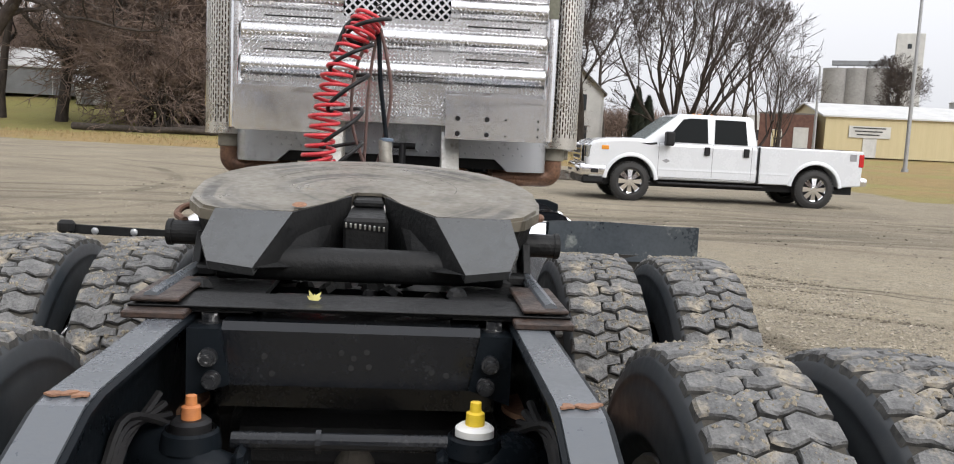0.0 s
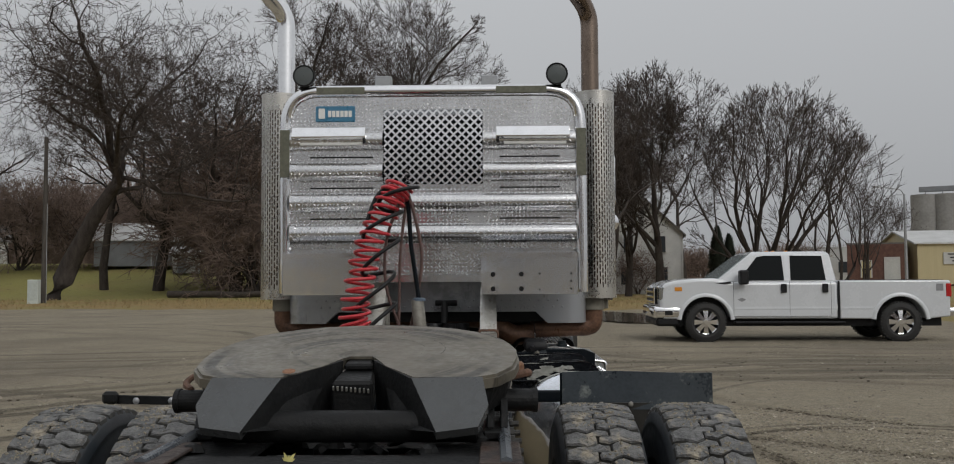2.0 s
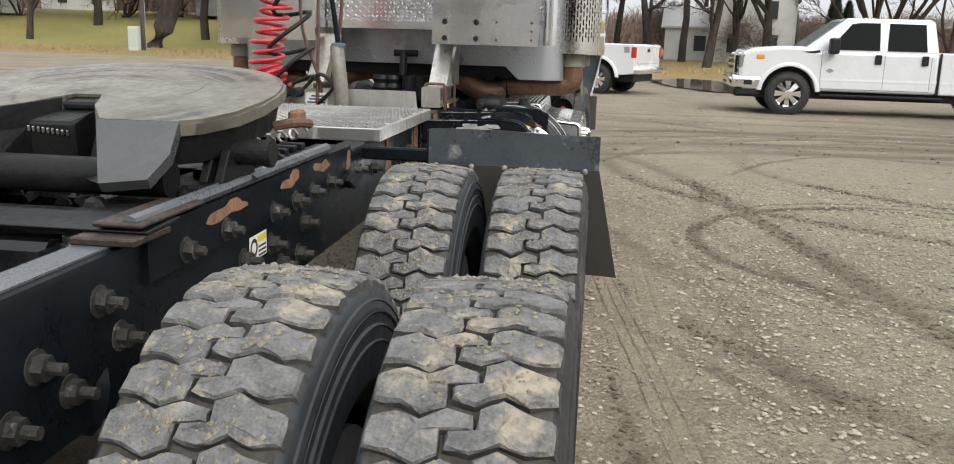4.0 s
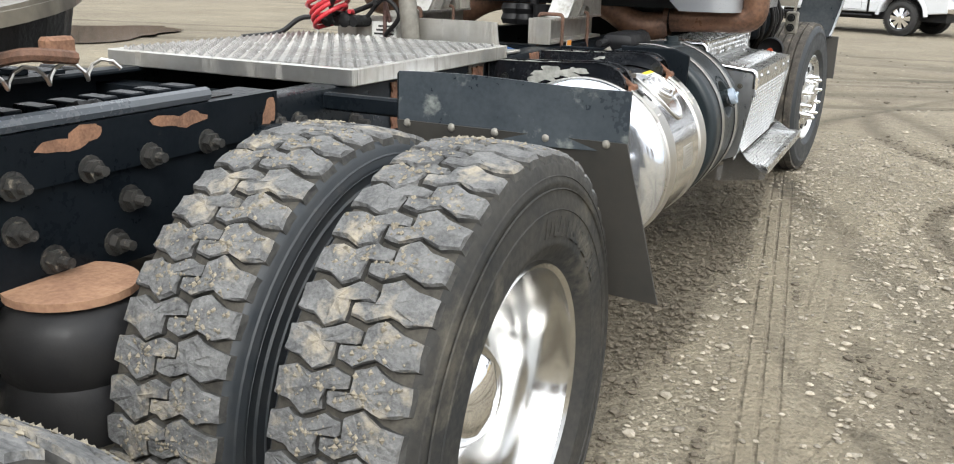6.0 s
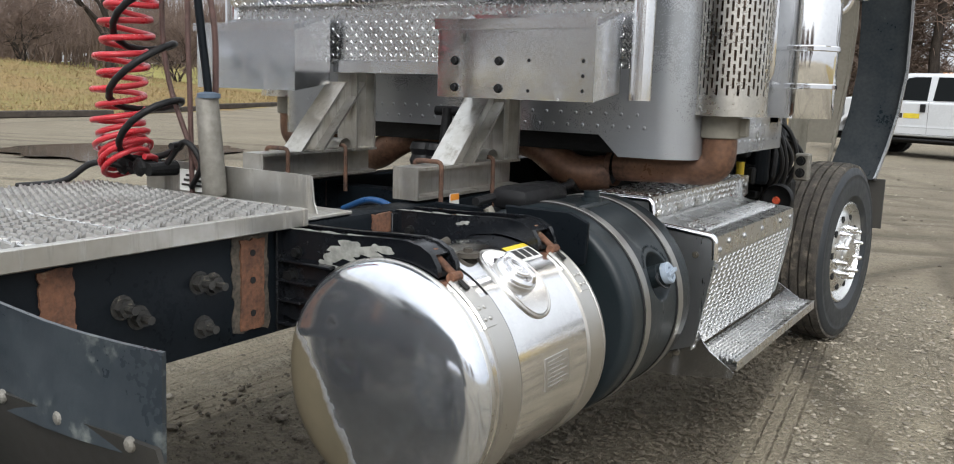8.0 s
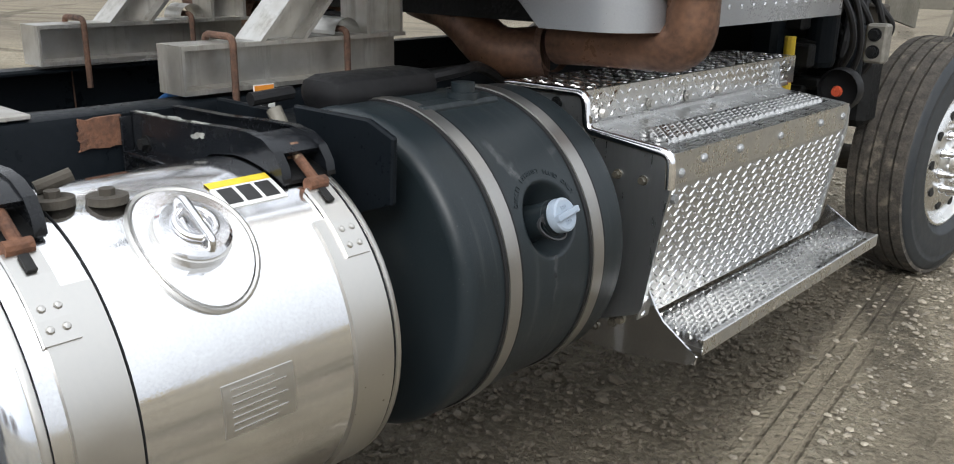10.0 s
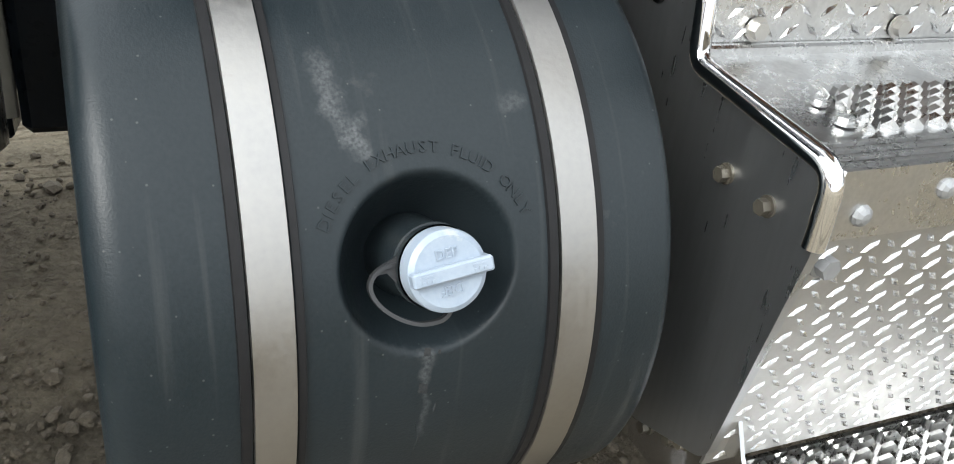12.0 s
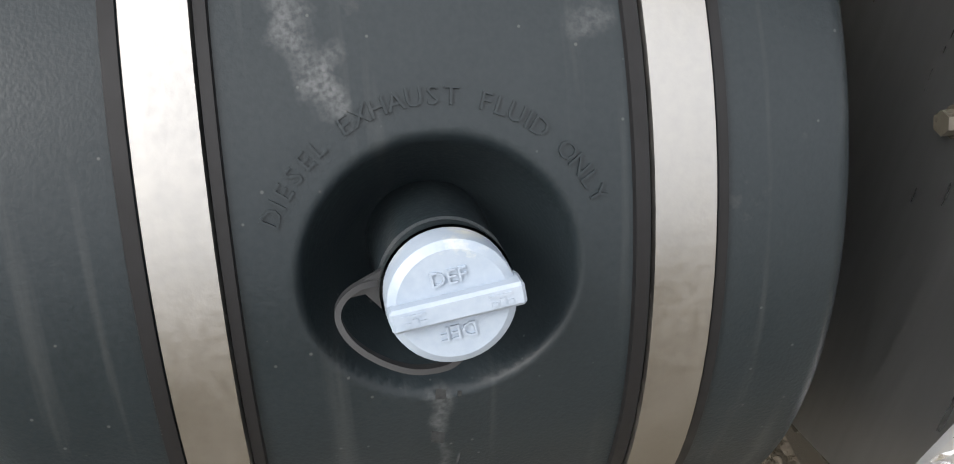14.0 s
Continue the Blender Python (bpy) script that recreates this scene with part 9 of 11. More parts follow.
part("bracket", bm, M_BOXALU, air)
bm = B()
rod(bm, (0.955, 7.06, 1.24), (0.955, 7.06, 1.40), 0.008, n=8)
part("sight_tube", bm, M_YELLOW, air)

hood = sub("open_hood", "tilted-open hood fender, dark outside and beige inside")


def shell_strip(prof, x0, x1, material, name, label, th=0.012):
    bm = B()
    rows = []
    for i, (y, z, k) in enumerate(prof):
        a = Vector(prof[max(0, i - 1)][:2])
        b = Vector(prof[min(len(prof) - 1, i + 1)][:2])
        d = (b - a).normalized()
        nrm = Vector((-d.y, d.x))
        rows.append([bm.verts.new(v) for v in ((x0 + k, y, z), (x1 + k, y, z), (x1 + k, y + nrm.x * th, z + nrm.y * th), (x0 + k, y + nrm.x * th, z + nrm.y * th))])
    for a, b in zip(rows, rows[1:]):
        for i in range(4):
            bm.faces.new((a[i], a[(i + 1) % 4], b[(i + 1) % 4], b[i]))
    bm.faces.new(rows[0])
    bm.faces.new(rows[-1][::-1])
    part(name, bm, material, hood, label, smooth=40)


arcp = [(9.10, 0.925), (9.13, 0.99), (9.17, 1.14), (9.19, 1.35), (9.19, 1.6), (9.14, 1.9), (9.05, 2.2), (8.92, 2.5), (8.77, 2.8), (8.57, 3.0)]
def flare(z):
    return 0.115 * math.sin(min(1.0, (z - 0.92) / 0.8) * PI / 2)


shell_strip([(y, z, flare(z)) for y, z in arcp], 0.86, 1.145, M_HOODINNER, "fender_shell", "dusty dark fender panel")
shell_strip([(y - 0.02, z, flare(z)) for y, z in arcp], 1.145, 1.158, M_CABPAINT, "fender_edge", "silver painted edge", 0.04)
shell_strip([(y - 0.03, z, 0.10 * min(1.0, max(0.0, (z - 0.92) / 0.9))) for y, z in arcp[2:]], 0.60, 0.845, M_BEIGE, "hood_liner", "grey-beige fibreglass liner", 0.03)
shell_strip([(y - 0.012, z, 0.10 * min(1.0, max(0.0, (z - 0.92) / 0.9))) for y, z in arcp[1:]], 0.845, 0.862, M_BEIGE, "liner_seam", "raised seam of the liner", 0.03)
bm = B()
prism(bm, [(8.66, 1.12), (9.10, 1.05), (9.16, 1.4), (9.14, 1.7), (9.0, 2.3), (8.7, 2.6), (8.72, 1.7)], "x", 0.70, 0.718)
part("hood_side", bm, M_BEIGE, hood)
bm = B()
box(bm, 1.06, 1.21, 9.11, 9.122, 0.625, 0.935, bevel=0.003)
part("splash_flap", bm, M_FLAP, hood)
bm = B()
prism(bm, [(-0.9, 1.3), (0.9, 1.3), (0.85, 2.9), (-0.85, 2.9)], "y", 9.25, 9.30, bevel=0.02)
part("hood_top", bm, M_CABPAINT, hood)

eng = sub("engine", "dark engine side with hoses, castings and brackets")
bm = B()
box(bm, -0.42, 0.42, 7.5, 9.0, 0.75, 1.6, bevel=0.05)
part("block", bm, M_BLACKIRON, eng)
bm = B()
prism(bm, [(7.55, 0.80), (8.3, 0.80), (8.32, 1.2), (8.15, 1.72), (7.55, 1.72)], "x", 0.43, 0.66, bevel=0.03)
part("engine_cover", bm, M_BLACKIRON, eng, "dark grimy engine side")
bm = B()
rnd = random.Random(9)
for i in range(34):
    y, z = rnd.uniform(7.55, 8.25), rnd.uniform(0.82, 1.6)
    w, h = rnd.uniform(0.03, 0.1), rnd.uniform(0.03, 0.12)
    box(bm, 0.60, 0.66 + rnd.uniform(0.02, 0.16), y, y + w, z, z + h, bevel=0.008)
each("casting", bm, M_BLACKIRON, eng)
bm = B()
for i in range(9):
    y, z = rnd.uniform(7.5, 8.2), rnd.uniform(1.0, 1.5)
    tube(bm, smooth_curve([(0.66, y, z), (0.80, y + rnd.uniform(-0.1, 0.1), z + 0.05), (0.86, y + rnd.uniform(-0.1, 0.2), z - 0.25), (0.7, y + 0.2, z - 0.5)], 6), rnd.uniform(0.008, 0.022), 8)
each("engine_hose", bm, M_HOSE, eng, gap=-1)
bm = B()
box(bm, 0.62, 0.72, 7.5, 7.8, 0.95, 1.5, bevel=0.02)
part("bracket", bm, M_FRAME, eng)
bm = B()
lathe(bm, [(0.98, 0.002), (0.98, 0.05), (1.0, 0.058), (1.22, 0.058), (1.235, 0.05), (1.25, 0.03), (1.25, 0.002)], 20, "z", (0.80, 7.72, 0))
lathe(bm, [(0.90, 0.002), (0.90, 0.045), (1.12, 0.045), (1.14, 0.03), (1.14, 0.002)], 20, "z", (0.86, 7.88, 0))
each("filter_canister", bm, M_FRAME, eng, "black spin-on filter")
bm = B()
box(bm, 0.66, 0.90, 8.0, 8.16, 0.72, 1.0, bevel=0.03)
box(bm, 0.66, 0.84, 7.95, 8.1, 1.02, 1.30, bevel=0.03)
box(bm, 0.60, 0.78, 8.15, 8.42, 0.9, 1.28, bevel=0.04)
each("steering_gear_casting", bm, M_BLACKIRON, eng, "grimy casting")
bm = B()
for y, z, dz in ((7.62, 1.32, 0.42), (7.70, 1.34, 0.5), (7.80, 1.30, 0.36), (7.92, 1.33, 0.44), (8.02, 1.28, 0.30)):
    tube(bm, smooth_curve([(0.80, y, z), (0.90, y + 0.02, z - 0.1), (0.93, y + 0.06, z - dz * 0.6), (0.84, y + 0.1, z - dz)], 6), 0.012, 8)
each("engine_hose", bm, M_HOSE, eng, gap=-1)
bm = B()
rod(bm, (0.775, 7.5, 0.80), (0.775, 7.5, 1.10), 0.020, n=10)
part("oil_filler_tube", bm, M_YELLOW, eng, "yellow oil filler tube")
bm = B()
lathe(bm, [(0.0, 0.07), (0.012, 0.075), (0.05, 0.075), (0.055, 0.001)], 20, "y", (0.962, 7.5, 0.93))
part("drum_cap", bm, M_BLACKTRIM, eng, "black round cap", smooth=35)
bm = B()
lathe(bm, [(-0.012, 0.001), (-0.012, 0.016), (0.0, 0.02)], 14, "y", (0.962, 7.5, 0.925))
part("orange_cap", bm, mat("orange red plug", (0.50, 0.075, 0.03), 0.45, bump=0.03), eng)
bm = B()
box(bm, 1.03, 1.10, 7.50, 7.56, 1.03, 1.16, bevel=0.008)
part("bracket_plate", bm, M_DULLTUBE, eng, "grey bracket with two bolts")
bm = B()
for z in (1.068, 1.125):
    hexbolt(bm, (1.062, 7.50, z), (0, -1, 0), 0.017, 0.018)
each("bracket_bolt", bm, M_BLACKIRON, eng)
bm = B()
box(bm, 0.74, 0.90, 8.05, 8.13, 1.08, 1.2, bevel=0.01)
tube(bm, smooth_curve([(0.6, 8.2, 1.1), (0.75, 8.1, 1.02), (0.85, 8.12, 0.9)], 5), 0.02, 8)
part("hinge_bracket", bm, M_MUDDY, eng)

# --- fuel tanks
TXC, TZC, TR = 0.775, 0.712, 0.304
M_DOME = mat("polished tank end", (0.82, 0.85, 0.90), 0.13, 0.93, other=(0.66, 0.69, 0.75), amount=0.8, scale=4, fine=40, bump=0, rough_var=0.05)
stain(M_DOME, (0.25, 0.21, 0.135), (0.30, 4.64, 0.44), 0.485, 0.12, 8.0)


def fuel_tank(s, near):
    tk = sub("fuel_tank", "polished round aluminium fuel tank slung under the frame in steel straps")
    c = (s * TXC, 0, TZC)
    bm = B()
    lathe(bm, [(4.725, TR), (5.294, TR)], 72, "y", c)
    part("tank_shell", bm, M_TANK, tk, "mirror polished shell", smooth=40)
    for y0, d in ((4.725, -1), (5.294, 1)):
        bm = B()
        flat = 1.0 if d < 0 else 0.22
        prof = [(y0, TR - 0.002), (y0 + d * 0.012, TR + 0.001), (y0 + d * 0.028, TR - 0.004), (y0 + d * 0.042, TR - 0.014), (y0 + d * 0.053, TR - 0.028), (y0 + d * 0.061, TR - 0.048), (y0 + d * 0.068, TR - 0.075), (y0 + d * 0.080, TR * 0.58), (y0 + d * 0.089, TR * 0.36), (y0 + d * 0.094, TR * 0.16), (y0 + d * 0.096, 0.001)]
        prof = [(y0 + (a - y0) * flat, r) for a, r in prof]
        lathe(bm, prof, 72, "y", c)
        part("tank_end", bm, M_DOME if d < 0 and s > 0 else M_TANK, tk, "domed polished end with dried mud" if d < 0 and s > 0 else "", smooth=50)
        bm = B()
        lathe(bm, [(y0 + d * 0.002, TR), (y0 + d * 0.004, TR + 0.0035), (y0 + d * 0.012, TR + 0.0035), (y0 + d * 0.015, TR)], 72, "y", c)
        part("weld_bead", bm, M_BRUSH, tk, smooth=60)
    for y0, y1 in ((4.749, 4.838), (5.206, 5.290)):
        bm = B()
        lathe(bm, [(y0, TR), (y0 + 0.002, TR + 0.005), (y1 - 0.002, TR + 0.005), (y1, TR)], 72, "y", c, a0=radians(-205) if s > 0 else radians(-25), a1=radians(48) if s > 0 else radians(228))
        part("strap", bm, M_BRUSH, tk, "brushed stainless strap", smooth=40)
        bm = B()
        lathe(bm, [(y1, TR + 0.001), (y1 + 0.001, TR + 0.003), (y1 + 0.003, TR + 0.003), (y1 + 0.004, TR + 0.001)], 64, "y", c)
        part("strap_liner", bm, M_BLACKTRIM, tk)
    if not near:
        return
    # filler: oval pad, collar, cap with bar handle
    def on(phi, y, r):
        return Vector((TXC + r * math.cos(phi), y, TZC + r * math.sin(phi)))
    phi = radians(52)
    n = Vector((math.cos(phi), 0, math.sin(phi)))
    e = Vector((-math.sin(phi), 0, math.cos(phi)))
    bm = B()
    ring0, ring1 = [], []
    for i in range(40):
        a = 2 * PI * i / 40
        uu, vv = 0.115 * math.cos(a), 0.085 * math.sin(a)
        for ring, k, h in ((ring0, 1.0, 0.0), (ring1, 0.96, 0.006)):
            q = phi + (uu * k) / TR
            ring.append(bm.verts.new(on(q, 5.005 + vv * k, TR + h)))
    for i in range(40):
        bm.faces.new((ring0[i], ring0[(i + 1) % 40], ring1[(i + 1) % 40], ring1[i]))
    bm.faces.new(ring1)
    part("filler_pad", bm, M_TANK, tk, smooth=20)
    bm = B()
    tube(bm, [on(phi + 0.118 * math.cos(2 * PI * i / 40) / TR, 5.005 + 0.088 * math.sin(2 * PI * i / 40), TR + 0.003) for i in range(40)], 0.0045, 6, closed=True)
    part("weld_bead", bm, M_BRUSH, tk, "weld bead round the filler", smooth=50)
    o = on(phi + radians(2), 5.005, TR)
    up = Vector((0.55, 0, 0.83)).normalized()

    def disc(prof, bm):
        u, v = frame_axes(up)
        rings = [[bm.verts.new(o + up * h + r * (math.cos(a) * u + math.sin(a) * v)) for a in (2 * PI * i / 32 for i in range(32))] for h, r in prof]
        for a, b in zip(rings, rings[1:]):
            for i in range(32):
                bm.faces.new((a[i], a[(i + 1) % 32], b[(i + 1) % 32], b[i]))
    bm = B()
    disc([(-0.02, 0.060), (0.006, 0.060), (0.008, 0.052)], bm)
    part("filler_collar", bm, M_BRUSH, tk, smooth=35)
    bm = B()
    disc([(0.006, 0.057), (0.016, 0.057), (0.021, 0.051), (0.022, 0.03), (0.022, 0.001)], bm)
    cap = part("filler_cap", bm, M_ALU, tk, "ribbed aluminium fuel cap", smooth=35)
    bm = B()
    u, v = frame_axes(up)
    tube(bm, fillet([o + up * 0.020 - v * 0.05, o + up * 0.036 - v * 0.045, o + up * 0.036 + v * 0.045, o + up * 0.020 + v * 0.05], 0.012), 0.0065, 8)
    tube(bm, [o + up * 0.026 + 0.03 * (math.cos(a) * u + math.sin(a) * v) for a in (2 * PI * i / 20 for i in range(20))], 0.006, 8, closed=True)
    part("cap_handle", bm, M_ALU, cap, smooth=50)
    bm = B()  # vent plug and small fittings on top
    for y, ph in ((4.93, 74), (4.86, 78)):
        p = on(radians(ph), y, TR)
        rod(bm, p, p + Vector((0, 0, 0.012)), 0.03, n=18)
        rod(bm, p + Vector((0, 0, 0.012)), p + Vector((0, 0, 0.022)), 0.012, n=8)
    rod(bm, on(radians(84), 4.85, TR) + Vector((0, 0, 0.015)), on(radians(84), 4.90, TR) + Vector((0.01, 0, 0.03)), 0.011, n=10)
    part("tank_fitting", bm, M_MUDDY, tk)

    def patch(y0, y1, p0, p1, h, material, name, parent, label=""):
        bm = B()
        k = 6
        lo = [[on(radians(p0 + (p1 - p0) * i / k), y, TR + h) for y in (y0, y1)] for i in range(k + 1)]
        vs = [[bm.verts.new(q) for q in r] for r in lo]
        vb = [[bm.verts.new(q - 0.003 * Vector((q.x - TXC, 0, q.z - TZC)).normalized()) for q in r] for r in lo]
        for i in range(k):
            bm.faces.new((vs[i][0], vs[i][1], vs[i + 1][1], vs[i + 1][0]))
            for j in (0, 1):
                bm.faces.new((vs[i][j], vs[i + 1][j], vb[i + 1][j], vb[i][j]))
        for i in (0, k):
            bm.faces.new((vs[i][0], vs[i][1], vb[i][1], vb[i][0]))
        return part(name, bm, material, parent, label)
    lab = patch(5.085, 5.20, 60, 73, 0.002, M_OFFWHITE, "tank_label", tk, "white label with yellow band")
    patch(5.085, 5.20, 69.8, 73, 0.0026, M_LABELYEL, "label_band", lab)
    for i in range(3):
        patch(5.093 + 0.035 * i, 5.121 + 0.035 * i, 61.5, 68.8, 0.0026, M_INK, "label_print", lab)
    dp = patch(4.962, 5.085, -5, 10.5, 0.0025, M_BRUSH, "data_plate", tk, "stamped stainless data plate")
    for i in range(7):
        patch(4.975, 5.05 + 0.02 * (i % 2), -3.5 + 2 * i, -3.1 + 2 * i, 0.0035, M_BOXALU, "stamped_line", dp)
    for y0, y1, name in ((4.726, 4.816, "a"), (5.205, 5.312, "b")):  # hangers
        hg = sub("tank_hanger", "black cast tank hanger arching over the tank", tk)
        outer = [(0.412, 1.048), (0.60, 1.052), (0.74, 1.060), (0.815, 1.062), (0.858, 1.055), (0.890, 1.038), (0.908, 1.012), (0.912, 0.992)]
        inner = [(TXC + (TR + 0.004) * math.cos(radians(a)), TZC + (TR + 0.004) * math.sin(radians(a))) for a in (64, 68, 72, 77, 83, 90, 104, 120, 136, 150, 162)]
        for yy, lip in ((y0, 1), (y1 - 0.012, -1)):
            bm = B()
            prism(bm, outer + inner + [(0.43, 0.82), (0.412, 0.82)], "y", yy, yy + 0.012)
            lx = outer
            part("hanger_cheek", bm, M_GLOSSFRAME, hg, "black hanger plate", smooth=25)
            bm = B()
            ya, yb = (yy - 0.002, yy + 0.016) if lip > 0 else (yy - 0.004, yy + 0.014)
            prism(bm, [(x, z + 0.0045) for x, z in lx] + lx[::-1], "y", ya, yb)
            part("hanger_flange", bm, M_GLOSSFRAME, hg, "glossy worn top flange", smooth=25)
            if lip > 0:
                bm = B()
                for z in (0.80, 0.862, 0.915, 0.968):
                    reach = TXC - 0.012 - math.sqrt(TR * TR - (z - TZC) ** 2)
                    box(bm, 0.413, reach, yy - 0.024, yy, z, z + 0.008, bevel=0.002)
                box(bm, 0.412, 0.419, yy - 0.024, yy, 0.78, 1.044, bevel=0.002)
                each("stiffening_rib", bm, M_GLOSSFRAME, hg)
        bm = B()
        box(bm, 0.406, 0.411, y0 - 0.02, y1 + 0.02, 0.80, 1.05, bevel=0.002)
        part("back_plate", bm, M_FRAME, hg)
        bm = B()
        arch = inner[:9]
        prism(bm, [(x, z + 0.006) for x, z in arch] + [(x, z) for x, z in arch[::-1]], "y", y0 + 0.012, y1 - 0.012)
        part("hanger_saddle", bm, M_BLACKIRON, hg, "grimy saddle strip on the tank")
        bm = B()  # bent plate that joins the cheeks over the bolt
        top = outer[3:6]
        prism(bm, top + [(x - 0.006, z - 0.008) for x, z in top[::-1]], "y", y0 + 0.012, y1 - 0.012)
        part("hanger_bridge", bm, M_GLOSSFRAME, hg, "black bent bridge plate", smooth=25)
        bm = B()
        for k, (xx, rr) in enumerate(((0.50, 0.03), (0.575, 0.03), (0.66, 0.025), (0.45, 0.02))):
            blob(bm, (xx, y0 + 0.007, 1.0475 + 0.03 * (xx - 0.41)), (0, 0, 1), 0.006, rr, 31 + k, h=0.006, k=18)
        each("peeled_edge", bm, M_PEELED, hg, "pale primer along the flange", gap=-0.001)
        bm = B()
        rnd = random.Random(4)
        for xx, zz, rr in ((0.615, 1.006, 0.05), (0.67, 1.026, 0.05), (0.575, 0.975, 0.03), (0.735, 1.036, 0.035), (0.63, 1.022, 0.045)):
            blob(bm, (xx, y0, zz), (0, -1, 0), rr, rr * 0.36, int(xx * 100), h=0.0008 + 0.003 * (xx - 0.55), k=30)
        if name == "b":
            bm = B()
            blob(bm, (0.66, y0, 1.038), (0, -1, 0), 0.02, 0.006, 61, k=22)
        each("peeled_paint", bm, M_PEELED, hg, "grey primer where black paint peeled", gap=-0.001)
        bm = B()
        hexbolt(bm, (0.45, y0, 0.93), (0, -1, 0), 0.016, 0.02)
        hexbolt(bm, (0.47, y0, 0.995), (0, -1, 0), 0.012, 0.016)
        each("hanger_bolt", bm, M_BLACKIRON, hg)
        ym = (y0 + y1) / 2
        bm = B()
        rod(bm, (0.862, ym, 1.038), (0.932, ym + 0.002, 0.986), 0.0092, n=12)
        rod(bm, (0.862, ym, 1.038), (0.872, ym, 1.031), 0.016, n=6)
        rod(bm, (0.928, ym - 0.019, 0.988), (0.928, ym + 0.019, 0.988), 0.012, n=12)
        part("tension_bolt", bm, M_FLAKERUST, hg, "rusty tension bolt")
        bm = B()
        m = Matrix.Translation((TXC + (TR + 0.0145) * math.cos(radians(56)), ym, TZC + (TR + 0.0145) * math.sin(radians(56)))) @ Matrix.Rotation(radians(-56), 4, "Y")
        box(bm, -0.004, 0.0012, -0.007, 0.007, -0.018, 0.012, bevel=0.001, m=m)
        part("strap_slot", bm, M_VOID, hg, "dark slot in the strap end")
        bm = B()
        q = [(TXC + (TR + 0.010) * math.cos(radians(a)), TZC + (TR + 0.010) * math.sin(radians(a))) for a in (34, 40, 46, 52, 60)]
        for (xa, za), (xb, zb) in zip(q, q[1:]):
            vs = [bm.verts.new(v) for v in ((xa, ym - 0.024, za), (xa, ym + 0.024, za), (xb, ym + 0.024, zb), (xb, ym - 0.024, zb))]
            vb = [bm.verts.new((v.co.x - 0.006, v.co.y, v.co.z - 0.006)) for v in vs]
            bm.faces.new(vs)
            for i in range(4):
                bm.faces.new((vs[i], vs[(i + 1) % 4], vb[(i + 1) % 4], vb[i]))
        for a in (37.5, 43.0):
            for dy in (-0.0105, 0.0105):
                dome(bm, (TXC + (TR + 0.010) * math.cos(radians(a)), ym + dy, TZC + (TR + 0.010) * math.sin(radians(a))), (math.cos(radians(a)), 0, math.sin(radians(a))), 0.006, 0.004, 8, 2)
        part("strap_end", bm, M_BRUSH, hg, "riveted stainless strap end")


fuel_tank(1, True)
fuel_tank(-1, False)
bm = B()  # short pipe end between flap and tank
rod(bm, (0.93, 4.05, 0.75), (1.085, 3.995, 0.724), 0.030, n=18, cap=False)
rod(bm, (1.085, 3.995, 0.724), (0.93, 4.05, 0.75), 0.026, n=18, cap=False)
part("pipe_stub", bm, M_BOXALU, semi, "short pale pipe end", smooth=50)

# --- exhaust fluid tank with its strap bands, recessed filler and blue cap
deft = sub("fluid_tank", "round black plastic exhaust fluid tank held by two stainless bands")
WELL_Y, WELL_P, WELL_R = 5.746, radians(21.3), 0.0795
DXC, DZC, DR = 0.742, 0.728, 0.340


def def_point(y, phi, r):
    return Vector((DXC + r * math.cos(phi), y, DZC + r * math.sin(phi)))


def def_body():
    y0, y1, rc, rf = 5.474, 5.998, 0.03, 0.014
    ys = [y0 + rc * (1 - math.cos(PI / 2 * i / 5)) for i in range(5)]
    a = y0 + rc
    ys += [a + (5.66 - a) * i / 8 for i in range(8)] + [5.66 + (5.836 - 5.66) * i / 56 for i in range(56)]
    ys += [5.836 + (y1 - rf - 5.836) * i / 5 for i in range(5)] + [y1 - rf + rf * math.sin(PI / 2 * i / 5) for i in range(6)]
    ps = [radians(-120 + 120 * i / 30) for i in range(30)] + [radians(0 + 46 * i / 66) for i in range(66)] + [radians(46 + 194 * i / 46) for i in range(46)]
    V, F = [], []
    for y in ys:
        rr = DR
        if y < y0 + rc:
            rr = DR - rc + math.sqrt(max(0, rc * rc - (y0 + rc - y) ** 2))
        if y > y1 - rf:
            rr = DR - rf + math.sqrt(max(0, rf * rf - (y - y1 + rf) ** 2))
        for p in ps:
            d = math.hypot(y - WELL_Y, (p - WELL_P) * DR)
            k = max(0.0, min(1.0, (WELL_R + 0.002 - d) / 0.044))
            k = (1 - (1 - k) ** 1.6) * min(1.0, k / 0.12)
            V.append(tuple(def_point(y, p, rr - 0.074 * k)))
    n = len(ps)
    for j in range(len(ys) - 1):
        for i in range(n):
            F.append((j * n + i, (j + 1) * n + i, (j + 1) * n + (i + 1) % n, j * n + (i + 1) % n))
    F.append(tuple(range(n)))
    F.append(tuple(len(V) - 1 - i for i in range(n)))
    ob = raw("tank_body", V, F, M_DEF, deft, "matt black moulded body with recessed filler well", smooth=True)
    for p in ob.data.polygons[-2:]:
        p.use_smooth = False
    return ob


